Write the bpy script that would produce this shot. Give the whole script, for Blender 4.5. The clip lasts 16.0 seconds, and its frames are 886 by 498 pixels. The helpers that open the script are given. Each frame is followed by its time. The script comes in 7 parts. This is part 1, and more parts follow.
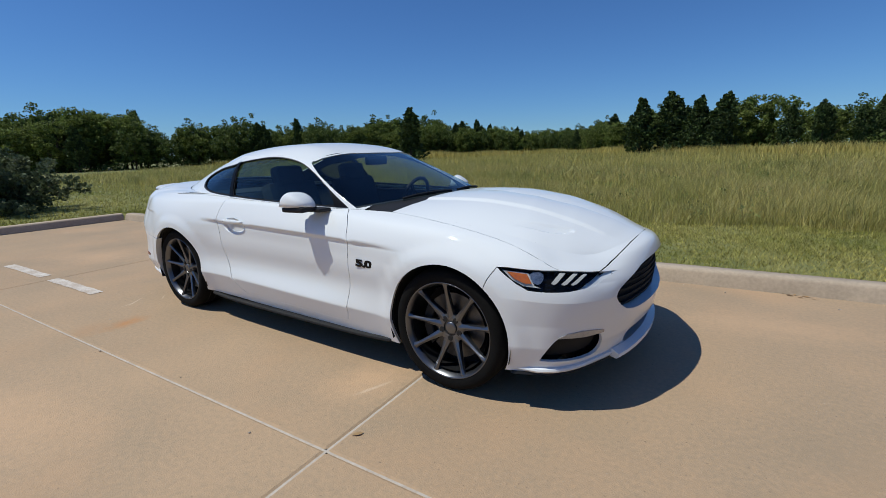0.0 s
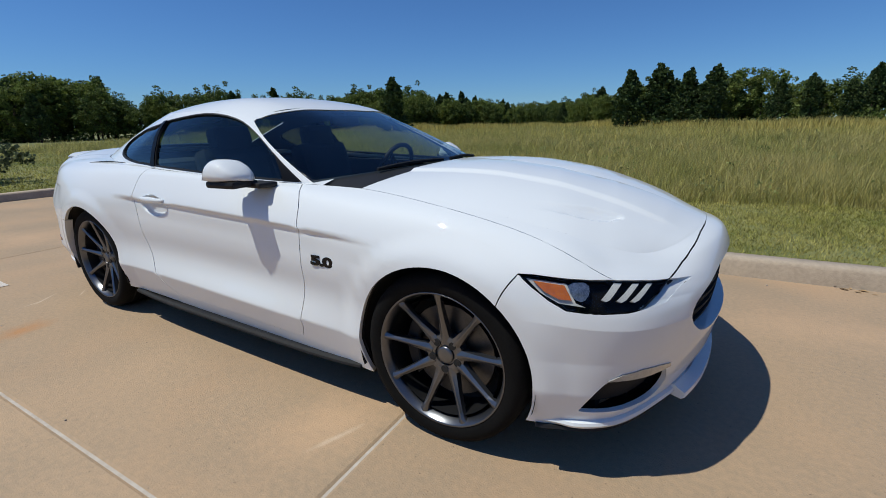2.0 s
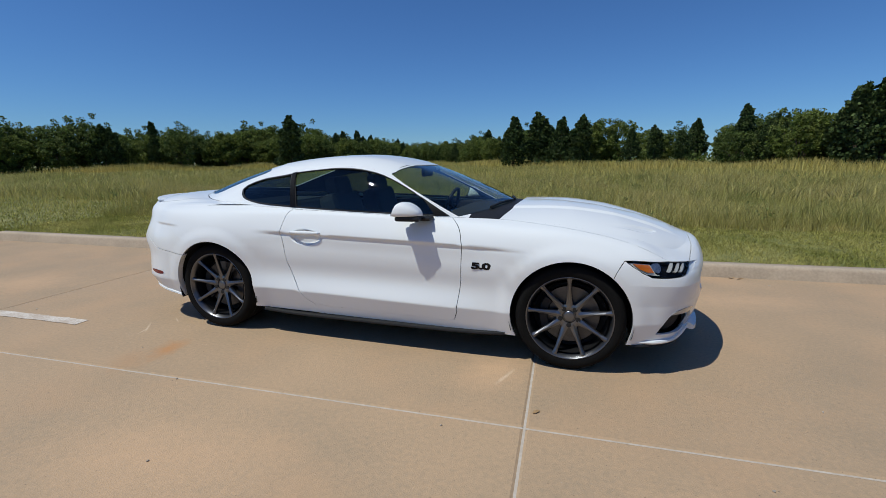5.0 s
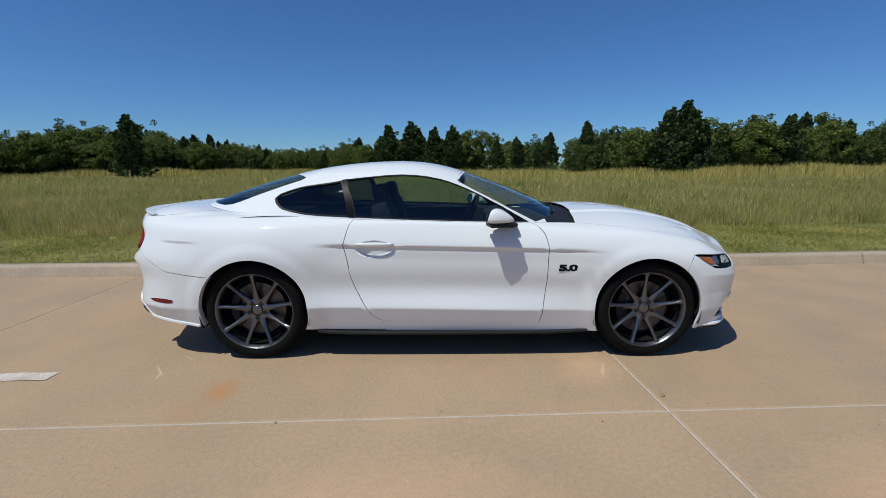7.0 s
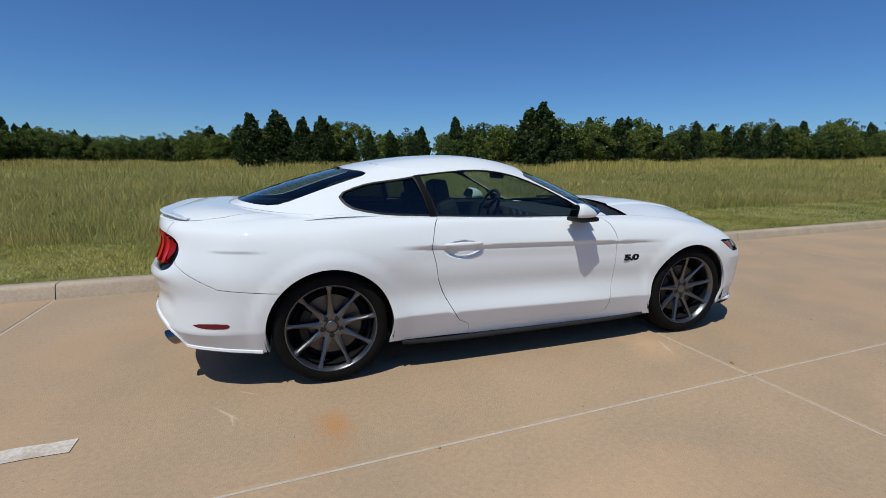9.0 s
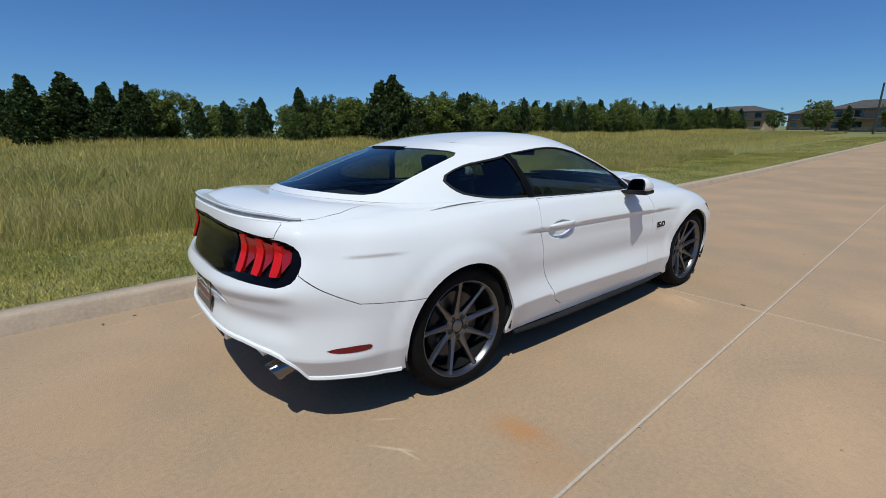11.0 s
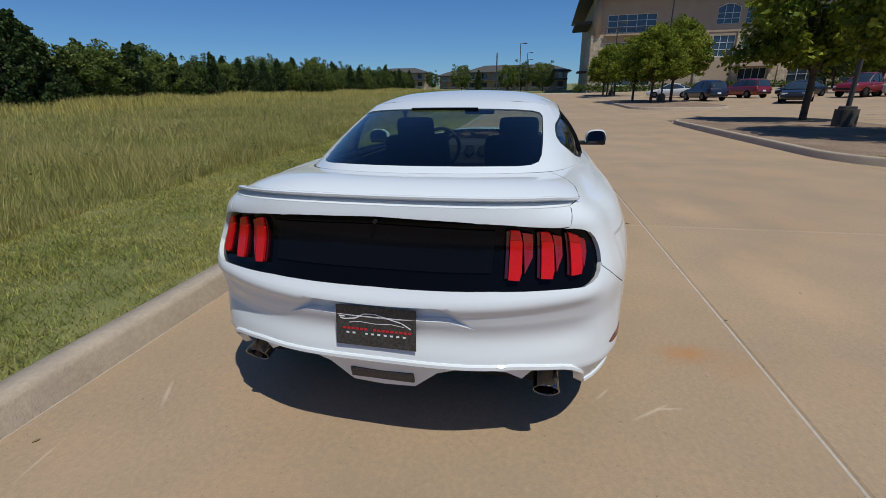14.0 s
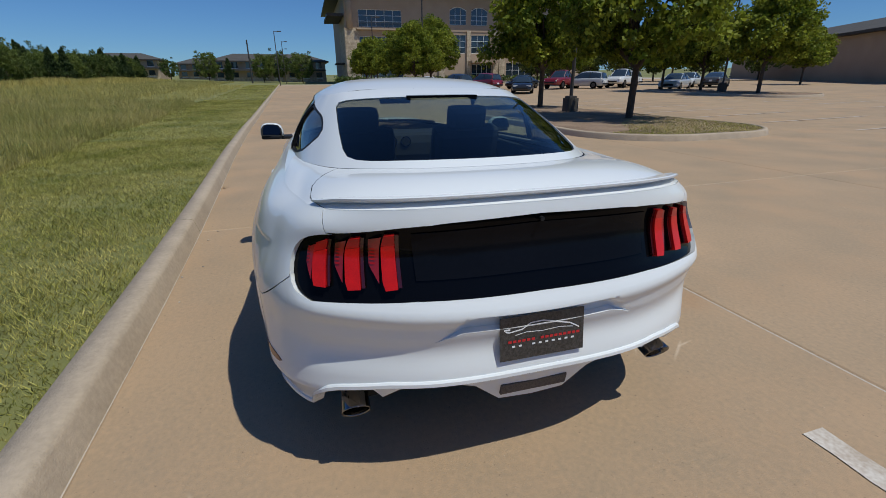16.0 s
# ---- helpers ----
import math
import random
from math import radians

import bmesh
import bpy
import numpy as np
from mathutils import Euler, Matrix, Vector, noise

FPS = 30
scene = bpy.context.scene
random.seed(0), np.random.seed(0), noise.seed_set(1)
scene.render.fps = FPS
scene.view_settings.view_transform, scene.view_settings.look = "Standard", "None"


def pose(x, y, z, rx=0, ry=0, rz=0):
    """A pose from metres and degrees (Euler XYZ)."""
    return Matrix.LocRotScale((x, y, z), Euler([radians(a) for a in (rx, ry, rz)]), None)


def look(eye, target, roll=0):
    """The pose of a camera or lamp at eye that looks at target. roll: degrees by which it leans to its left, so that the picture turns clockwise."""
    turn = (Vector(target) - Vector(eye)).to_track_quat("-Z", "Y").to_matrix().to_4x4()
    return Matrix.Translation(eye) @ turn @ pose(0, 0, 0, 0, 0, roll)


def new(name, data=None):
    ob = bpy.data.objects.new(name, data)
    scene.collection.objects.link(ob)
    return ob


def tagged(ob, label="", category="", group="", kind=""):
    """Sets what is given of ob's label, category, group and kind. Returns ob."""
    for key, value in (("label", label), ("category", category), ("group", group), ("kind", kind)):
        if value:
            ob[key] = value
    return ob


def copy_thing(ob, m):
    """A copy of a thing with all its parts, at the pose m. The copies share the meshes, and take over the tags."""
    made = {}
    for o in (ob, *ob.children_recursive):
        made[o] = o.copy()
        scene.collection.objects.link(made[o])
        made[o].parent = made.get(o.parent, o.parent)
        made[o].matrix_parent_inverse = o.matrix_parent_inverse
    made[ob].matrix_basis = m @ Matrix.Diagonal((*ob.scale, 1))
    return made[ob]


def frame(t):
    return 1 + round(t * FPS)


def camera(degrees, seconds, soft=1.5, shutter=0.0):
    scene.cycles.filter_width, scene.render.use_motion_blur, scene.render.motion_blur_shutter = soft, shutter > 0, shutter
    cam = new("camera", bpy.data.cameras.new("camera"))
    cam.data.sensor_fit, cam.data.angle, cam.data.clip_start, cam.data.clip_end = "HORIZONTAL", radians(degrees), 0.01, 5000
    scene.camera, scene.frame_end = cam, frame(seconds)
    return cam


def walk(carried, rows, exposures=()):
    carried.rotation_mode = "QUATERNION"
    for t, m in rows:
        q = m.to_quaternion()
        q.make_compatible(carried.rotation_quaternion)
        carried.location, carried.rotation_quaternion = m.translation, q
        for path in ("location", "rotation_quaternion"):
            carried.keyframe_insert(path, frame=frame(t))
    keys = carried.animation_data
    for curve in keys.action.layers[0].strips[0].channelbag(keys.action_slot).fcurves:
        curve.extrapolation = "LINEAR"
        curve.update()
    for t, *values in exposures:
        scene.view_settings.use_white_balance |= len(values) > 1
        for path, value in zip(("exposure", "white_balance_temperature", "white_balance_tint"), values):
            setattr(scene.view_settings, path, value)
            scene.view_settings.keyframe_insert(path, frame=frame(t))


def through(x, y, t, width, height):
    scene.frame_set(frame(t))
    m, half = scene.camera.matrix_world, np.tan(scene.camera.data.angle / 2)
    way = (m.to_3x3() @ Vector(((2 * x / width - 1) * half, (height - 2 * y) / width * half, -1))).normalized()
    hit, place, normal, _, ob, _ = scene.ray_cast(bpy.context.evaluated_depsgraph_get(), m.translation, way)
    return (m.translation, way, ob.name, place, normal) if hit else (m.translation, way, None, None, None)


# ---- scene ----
cam = camera(90.1, 16.0, 0.75)
PATH = [
    (0, (2.58, -2.766, 1.276), (1.501, -1.137, 0.849), -1.4),
    (0.5, (2.431, -2.576, 1.262), (1.366, -0.948, 0.794), -1.4),
    (1, (2.305, -2.367, 1.23), (1.262, -0.737, 0.725), -1.2),
    (1.5, (2.199, -2.195, 1.201), (1.176, -0.56, 0.671), -1.0),
    (2, (2.148, -2.162, 1.187), (1.144, -0.518, 0.648), -0.9),
    (2.5, (2.129, -2.337, 1.209), (1.149, -0.675, 0.683), -0.9),
    (3, (2.102, -2.623, 1.249), (1.157, -0.932, 0.753), -0.9),
    (3.5, (2.051, -2.915, 1.274), (1.163, -1.185, 0.811), -0.7),
    (4, (1.913, -3.22, 1.291), (1.103, -1.444, 0.855), -0.5),
    (6.5, (0.274, -3.888, 1.331), (0.15, -1.924, 0.975), -0.3),
    (7, (-0.094, -3.854, 1.313), (-0.071, -1.886, 0.956), -0.1),
    (7.5, (-0.467, -3.796, 1.322), (-0.294, -1.836, 0.963), -0.0),
    (8, (-0.838, -3.73, 1.319), (-0.507, -1.79, 0.961), 0.1),
    (8.5, (-1.162, -3.597, 1.321), (-0.685, -1.69, 0.949), 0.2),
    (9, (-1.537, -3.489, 1.322), (-0.909, -1.63, 0.937), 0.4),
    (11.5, (-3.062, -2.242, 1.344), (-1.703, -0.871, 0.82), -0.3),
    (12, (-3.26, -1.938, 1.32), (-1.777, -0.715, 0.767), -0.4),
    (12.5, (-3.439, -1.608, 1.322), (-1.842, -0.555, 0.737), -0.4),
    (13, (-3.581, -1.267, 1.336), (-1.886, -0.403, 0.72), -0.4),
    (13.5, (-3.651, -0.908, 1.34), (-1.871, -0.256, 0.703), -0.6),
    (14, (-3.726, -0.563, 1.353), (-1.887, -0.135, 0.692), -0.8),
    (14.5, (-3.698, -0.222, 1.343), (-1.827, -0.037, 0.661), -0.5),
    (15, (-3.678, 0.103, 1.347), (-1.801, 0.046, 0.658), -0.6),
    (15.5, (-3.639, 0.408, 1.353), (-1.788, 0.106, 0.66), -0.4),
    (16, (-3.533, 0.668, 1.339), (-1.734, 0.149, 0.637), -0.4),
]
walk(cam, [(t, look(eye, target, roll)) for t, eye, target, roll in PATH], [(0, 0.10), (4, 0.06), (9, 0.04), (11.5, 0.05), (12.2, 0.0), (13, -0.10), (16, -0.12)])

# ---- world, sun and exposure ----
SUN_DIR = Vector((-0.37, -0.345, 1.0)).normalized()      # towards the sun
world = bpy.data.worlds.new("sky")
scene.world = world
world.use_nodes = True
wn = world.node_tree.nodes
sky = wn.new("ShaderNodeTexSky")
sky.sky_type = "NISHITA"
sky.sun_disc = False
sky.sun_elevation = math.asin(SUN_DIR.z)
sky.sun_rotation = math.atan2(SUN_DIR.x, SUN_DIR.y)
sky.air_density, sky.dust_density, sky.ozone_density = 1.0, 0.0, 6.0
wn["Background"].inputs["Strength"].default_value = 0.067
deep = wn.new("ShaderNodeMix")
deep.data_type, deep.blend_type = "RGBA", "MULTIPLY"
deep.inputs["Factor"].default_value = 1.0
deep.inputs[7].default_value = (0.58, 0.90, 1.27, 1)
world.node_tree.links.new(sky.outputs[0], deep.inputs[6])
world.node_tree.links.new(deep.outputs[2], wn["Background"].inputs[0])
sun = new("sun", bpy.data.lights.new("sun", "SUN"))
sun.data.energy, sun.data.angle, sun.data.color = 3.3, radians(0.53), (0.975, 0.985, 0.90)
sun.matrix_world = look((0, 0, 60), Vector((0, 0, 60)) - SUN_DIR)

# ---- materials ----
def srgb(r, g, b):
    return tuple(((c / 255) / 12.92 if c / 255 < 0.04045 else ((c / 255 + 0.055) / 1.055) ** 2.4) for c in (r, g, b))


def mat(name, base, rough=0.6, metal=0.0, tint=None, scale=6.0, fine=60.0, mix=0.5, bump=0.0, bump_scale=None, coat=0.0, island=0.0, rand=0.0, spec=0.5, ior=None):
    """A principled material whose colour wanders between base and tint at two scales, with a fine relief."""
    m = bpy.data.materials.new(name)
    m.use_nodes = True
    nt = m.node_tree
    n, l = nt.nodes, nt.links
    b = n["Principled BSDF"]
    b.inputs["Roughness"].default_value, b.inputs["Metallic"].default_value = rough, metal
    b.inputs["Coat Weight"].default_value, b.inputs["Coat Roughness"].default_value = coat, 0.03
    b.inputs["Specular IOR Level"].default_value = spec
    b.inputs["Base Color"].default_value = (*base, 1)
    if tint is None and not bump and not island and not rand:
        return m
    tex = n.new("ShaderNodeTexCoord")
    big, small = n.new("ShaderNodeTexNoise"), n.new("ShaderNodeTexNoise")
    for node, s, d in ((big, scale, 5), (small, fine, 3)):
        node.inputs["Scale"].default_value, node.inputs["Detail"].default_value = s, d
        l.new(tex.outputs["Object"], node.inputs["Vector"])
    colour = None
    if tint is not None:
        add = n.new("ShaderNodeMath")
        add.operation = "MULTIPLY_ADD"
        add.inputs[1].default_value, add.inputs[2].default_value = 0.45, 0.0
        l.new(small.outputs["Fac"], add.inputs[0])
        add2 = n.new("ShaderNodeMath")
        add2.operation = "MULTIPLY_ADD"
        add2.inputs[1].default_value = 0.55
        l.new(big.outputs["Fac"], add2.inputs[0])
        l.new(add.outputs[0], add2.inputs[2])
        ramp = n.new("ShaderNodeMapRange")
        ramp.inputs["From Min"].default_value, ramp.inputs["From Max"].default_value = 0.5 - 0.22 / max(mix, 0.05) * 0.5, 0.5 + 0.22 / max(mix, 0.05) * 0.5
        l.new(add2.outputs[0], ramp.inputs["Value"])
        mx = n.new("ShaderNodeMix")
        mx.data_type = "RGBA"
        mx.inputs[6].default_value, mx.inputs[7].default_value = (*base, 1), (*tint, 1)
        l.new(ramp.outputs[0], mx.inputs["Factor"])
        colour = mx.outputs[2]
    if island or rand:
        src = n.new("ShaderNodeNewGeometry").outputs["Random Per Island"] if island else n.new("ShaderNodeObjectInfo").outputs["Random"]
        rng = n.new("ShaderNodeMapRange")
        k = island or rand
        rng.inputs["To Min"].default_value, rng.inputs["To Max"].default_value = 1 - k, 1 + k
        l.new(src, rng.inputs["Value"])
        hsv = n.new("ShaderNodeHueSaturation")
        hsv.inputs["Color"].default_value = (*base, 1)
        if colour:
            l.new(colour, hsv.inputs["Color"])
        l.new(rng.outputs[0], hsv.inputs["Value"])
        colour = hsv.outputs[0]
    if colour:
        l.new(colour, b.inputs["Base Color"])
    if bump:
        bn = n.new("ShaderNodeBump")
        bn.inputs["Strength"].default_value, bn.inputs["Distance"].default_value = 1.0, bump
        src = small
        if bump_scale:
            src = n.new("ShaderNodeTexNoise")
            src.inputs["Scale"].default_value, src.inputs["Detail"].default_value = bump_scale, 4
            l.new(tex.outputs["Object"], src.inputs["Vector"])
        l.new(src.outputs["Fac"], bn.inputs["Height"])
        l.new(bn.outputs[0], b.inputs["Normal"])
    return m


def leafy(name, base, tint, island=0.35, through=0.35, scale=0.6, fine=4.0):
    """Leaves and blades: matt, varied blade by blade, letting some light through."""
    m = mat(name, base, 0.65, tint=tint, scale=scale, fine=fine, mix=0.9, island=island, spec=0.25)
    n, l = m.node_tree.nodes, m.node_tree.links
    b, out = n["Principled BSDF"], n["Material Output"]
    tr, add = n.new("ShaderNodeBsdfTranslucent"), n.new("ShaderNodeMixShader")
    add.inputs[0].default_value = through
    l.new(b.inputs["Base Color"].links[0].from_socket, tr.inputs["Color"])
    l.new(b.outputs[0], add.inputs[1])
    l.new(tr.outputs[0], add.inputs[2])
    l.new(add.outputs[0], out.inputs["Surface"])
    return m


CONCRETE = mat("concrete", (0.440, 0.300, 0.183), 0.85, tint=(0.345, 0.25, 0.160), scale=0.9, fine=42, mix=1.0, bump=0.0022, bump_scale=150, rand=0.05)
def mottled(m, colour, scale, amount, speck=0.0):
    """Lays broad blotches of another colour, and fine pale specks, over a material's colour."""
    n, l = m.node_tree.nodes, m.node_tree.links
    b = n["Principled BSDF"]
    src = b.inputs["Base Color"].links[0].from_socket
    tex = n.new("ShaderNodeTexCoord")
    for k, (sc, lo, hi, col, amt) in enumerate(((scale, 0.47, 0.68, colour, amount), (190.0, 0.70, 0.76, (0.62, 0.54, 0.44), speck), (70.0, 0.68, 0.74, (0.17, 0.12, 0.08), speck))):
        if not amt:
            continue
        no, mr, mx = n.new("ShaderNodeTexNoise"), n.new("ShaderNodeMapRange"), n.new("ShaderNodeMix")
        no.inputs["Scale"].default_value, no.inputs["Detail"].default_value, no.inputs["Roughness"].default_value = sc, 6 if not k else 2, 0.6
        l.new(tex.outputs["Object"], no.inputs["Vector"])
        mr.inputs["From Min"].default_value, mr.inputs["From Max"].default_value, mr.inputs["To Max"].default_value = lo, hi, amt
        l.new(no.outputs["Fac"], mr.inputs["Value"])
        mx.data_type = "RGBA"
        l.new(mr.outputs[0], mx.inputs["Factor"])
        l.new(src, mx.inputs[6])
        mx.inputs[7].default_value = (*col, 1)
        src = mx.outputs[2]
    l.new(src, b.inputs["Base Color"])
    return m


mottled(CONCRETE, (0.50, 0.310, 0.175), 0.8, 0.5, 0.9)
KERB = mat("kerb concrete", (0.50, 0.395, 0.29), 0.9, tint=(0.38, 0.30, 0.22), scale=3.0, fine=40, mix=0.8, bump=0.003, bump_scale=120)
JOINT = mat("joint filler", (0.54, 0.48, 0.41), 0.9, tint=(0.42, 0.35, 0.28), scale=9, fine=60, mix=0.8)
STRIPE = mat("worn road paint", (0.66, 0.60, 0.53), 0.8, tint=(0.46, 0.37, 0.29), scale=7, fine=60, mix=1.0)
SOIL = mat("grassy soil", (0.13, 0.145, 0.042), 1.0, tint=(0.25, 0.235, 0.085), scale=0.15, fine=3.0, mix=0.8)
MULCH = mat("bare soil", (0.20, 0.13, 0.085), 1.0, tint=(0.34, 0.235, 0.16), scale=1.2, fine=14, mix=0.9, bump=0.02, bump_scale=30)
MOWN = leafy("mown grass", (0.235, 0.25, 0.046), (0.56, 0.48, 0.16), 0.75, 0.35, 0.6, 12.0)
TALL = leafy("tall grass", (0.31, 0.31, 0.085), (0.56, 0.47, 0.19), 0.38, 0.45, 0.4, 4.0)
WEED = leafy("weed leaves", (0.22, 0.27, 0.075), (0.36, 0.37, 0.14), 0.5, 0.4)
STRAW = leafy("dry seed heads", (0.62, 0.50, 0.17), (0.50, 0.44, 0.13), 0.35, 0.35)
CEDAR = leafy("cedar foliage", (0.034, 0.062, 0.018), (0.085, 0.115, 0.034), 0.65, 0.15)
OAK = leafy("broad leaves", (0.062, 0.105, 0.022), (0.135, 0.165, 0.042), 0.65, 0.3)
OAKLIGHT = leafy("young broad leaves", (0.11, 0.16, 0.030), (0.19, 0.22, 0.055), 0.6, 0.35)
PEAR = leafy("pear tree leaves", (0.085, 0.14, 0.013), (0.33, 0.35, 0.04), 0.5, 0.45)
JUNIPER = leafy("juniper foliage", (0.065, 0.095, 0.045), (0.15, 0.175, 0.09), 0.6, 0.25)
BARK = mat("bark", (0.05, 0.036, 0.026), 0.95, tint=(0.10, 0.075, 0.055), scale=6, fine=40, mix=0.8, bump=0.01)
STUCCO = mat("tan stucco", (0.46, 0.345, 0.245), 0.9, tint=(0.39, 0.285, 0.20), scale=0.5, fine=8, mix=0.6, bump=0.004)
STONE = mat("limestone", (0.60, 0.49, 0.35), 0.9, tint=(0.34, 0.26, 0.175), scale=1.2, fine=3, mix=1.0, bump=0.03, bump_scale=4)
ROOFING = mat("roof shingles", (0.06, 0.055, 0.05), 0.9, tint=(0.095, 0.088, 0.08), scale=1, fine=9, mix=0.8, bump=0.01)
DARKTRIM = mat("dark fascia", (0.035, 0.028, 0.024), 0.6, tint=(0.05, 0.042, 0.036), scale=2, fine=20)
WINDOW = mat("window glass", (0.03, 0.045, 0.06), 0.05, spec=0.9)
WHITETRIM = mat("white window frame", (0.72, 0.72, 0.70), 0.5)
POLE = mat("dark painted steel", (0.045, 0.04, 0.036), 0.5, tint=(0.06, 0.05, 0.045), scale=3)



def spots(m, places):
    """Stains and scuffs of their own shape on a flat material: (x, y, half length, half width, turn, colour, strength) with ragged, fading edges."""
    n, l = m.node_tree.nodes, m.node_tree.links
    b = n["Principled BSDF"]
    src = b.inputs["Base Color"].links[0].from_socket
    tex, no = n.new("ShaderNodeTexCoord"), n.new("ShaderNodeTexNoise")
    no.inputs["Scale"].default_value, no.inputs["Detail"].default_value, no.inputs["Roughness"].default_value = 11.0, 6, 0.65
    l.new(tex.outputs["Object"], no.inputs["Vector"])
    for x, y, sx, sy, turn, colour, strength in places:
        mp, ln, add, mr, mx = (n.new(k) for k in ("ShaderNodeMapping", "ShaderNodeVectorMath", "ShaderNodeMath", "ShaderNodeMapRange", "ShaderNodeMix"))
        mp.vector_type = "TEXTURE"
        mp.inputs["Location"].default_value, mp.inputs["Rotation"].default_value, mp.inputs["Scale"].default_value = (x, y, 0), (0, 0, radians(turn)), (sx, sy, 1)
        l.new(tex.outputs["Object"], mp.inputs["Vector"])
        ln.operation, add.operation = "LENGTH", "MULTIPLY_ADD"
        l.new(mp.outputs[0], ln.inputs[0])
        add.inputs[1].default_value = 1.2
        l.new(no.outputs["Fac"], add.inputs[0])
        l.new(ln.outputs["Value"], add.inputs[2])
        mr.inputs["From Min"].default_value, mr.inputs["From Max"].default_value, mr.inputs["To Min"].default_value, mr.inputs["To Max"].default_value = 0.7, 1.5, strength, 0.0
        l.new(add.outputs[0], mr.inputs["Value"])
        mx.data_type = "RGBA"
        l.new(mr.outputs[0], mx.inputs["Factor"])
        l.new(src, mx.inputs[6])
        mx.inputs[7].default_value = (*colour, 1)
        src = mx.outputs[2]
    l.new(src, b.inputs["Base Color"])


RUST, PEACH, SCUFF, GRIME = (0.47, 0.215, 0.075), (0.62, 0.39, 0.225), (0.70, 0.56, 0.42), (0.22, 0.17, 0.12)
spots(CONCRETE, [(-1.45, -1.33, 0.13, 0.22, 12, RUST, 0.75), (-1.53, -1.55, 0.18, 0.26, 30, RUST, 0.22), (0.88, -1.08, 0.28, 0.40, -20, PEACH, 0.5), (1.8, -2.3, 0.8, 0.45, 10, PEACH, 0.4), (-0.4, -2.3, 1.0, 0.4, 5, PEACH, 0.4),
                 (-4.6, -0.3, 1.0, 0.55, 20, PEACH, 0.4), (2.9, 0.9, 0.9, 0.35, 5, PEACH, 0.4), (-8.5, 1.65, 0.5, 0.30, 0, GRIME, 0.6), (-3.0, 1.85, 5.0, 0.10, 0, GRIME, 0.35),
                 (-1.98, -1.02, 0.16, 0.012, -52, SCUFF, 0.45), (-1.94, -1.11, 0.08, 0.010, -77, SCUFF, 0.45), (-1.88, -0.83, 0.11, 0.010, -37, SCUFF, 0.4), (-2.70, 1.42, 0.14, 0.010, 8, SCUFF, 0.4), (-2.23, 1.24, 0.14, 0.016, 28, SCUFF, 0.4), (0.96, -1.15, 0.16, 0.02, 68, SCUFF, 0.45)])

# ---- the lie of the land ----
ROAD = pose(0, 0, 0, 0, 0, 2.0)        # the road runs at two degrees to the car
KERB_Y, END_X = 2.12, -8.45


def kerb_y(x):
    """The kerb's foot in the road's frame: it draws gently away from the lot ahead of the car."""
    return np.interp(x, KERB_X, KERB_RUN)


_ks = np.array([(-20.0, 1.71), (-8.5, 1.71), (-3.0, 1.705), (0.0, 1.72), (3.0, 1.825), (6.0, 1.95), (12.0, 2.08), (20.0, 2.10)])
KERB_X = np.linspace(-12, 14, 261)
KERB_RUN = np.convolve(np.interp(np.linspace(-15, 17, 321), _ks[:, 0], _ks[:, 1]), np.hanning(63)[1:-1] / np.hanning(63).sum(), "valid")


def ramp(t, soft=8.0):
    t = np.asarray(t, float)
    return np.where(t < 0, 0, np.where(t < soft, t * t / (2 * soft), t - soft / 2))


def land(x, y):
    """Height of the ground in the road's frame: flat by the car, rising gently ahead, over the lot and over the field."""
    return 0.017 * ramp(x - 10) + 0.016 * ramp(-y - 9) + 0.019 * np.minimum(ramp(y - 5), 60) * (0.45 + 0.55 / (1 + np.exp(-(np.asarray(x) + 5) / 12)))


def mesh_ob(name, verts, faces, material, smooth=False, parent=None):
    me = bpy.data.meshes.new(name)
    me.from_pydata(np.asarray(verts, float).tolist(), [], [list(f) for f in faces])
    for m in (material if isinstance(material, (list, tuple)) else [material]):
        me.materials.append(m)
    if smooth:
        me.shade_smooth()
    ob = new(name, me)
    if parent is not None:
        ob.parent = parent
    return ob


def raw_mesh(name, verts, loops, starts, material):
    """A mesh straight from arrays, for the large ones."""
    me = bpy.data.meshes.new(name)
    me.vertices.add(len(verts))
    me.vertices.foreach_set("co", np.ascontiguousarray(verts, dtype=np.float32).ravel())
    me.loops.add(len(loops))
    me.loops.foreach_set("vertex_index", np.ascontiguousarray(loops, dtype=np.int32))
    me.polygons.add(len(starts))
    me.polygons.foreach_set("loop_start", np.ascontiguousarray(starts, dtype=np.int32))
    me.update(calc_edges=True)
    me.materials.append(material)
    return me


def part(name, bm, material, parent=None, label="", smooth=False):
    me = bpy.data.meshes.new(name)
    bm.normal_update()
    bm.to_mesh(me)
    bm.free()
    me.materials.append(material)
    if smooth:
        me.shade_smooth()
    ob = new(name, me)
    ob.parent = parent
    return tagged(ob, label)


def box_bm(sx, sy, sz, at=(0, 0, 0), bevel=0.0, bm=None, turn=None):
    bm = bm or bmesh.new()
    m = Matrix.Translation(at)
    if turn:
        m = m @ Euler([radians(a) for a in turn]).to_matrix().to_4x4()
    made = bmesh.ops.create_cube(bm, size=1, matrix=m @ Matrix.Diagonal((sx, sy, sz, 1)))
    if bevel:
        es = list({e for v in made["verts"] for e in v.link_edges})
        bmesh.ops.bevel(bm, geom=es, offset=bevel, segments=2, affect="EDGES", profile=0.6)
    return bm


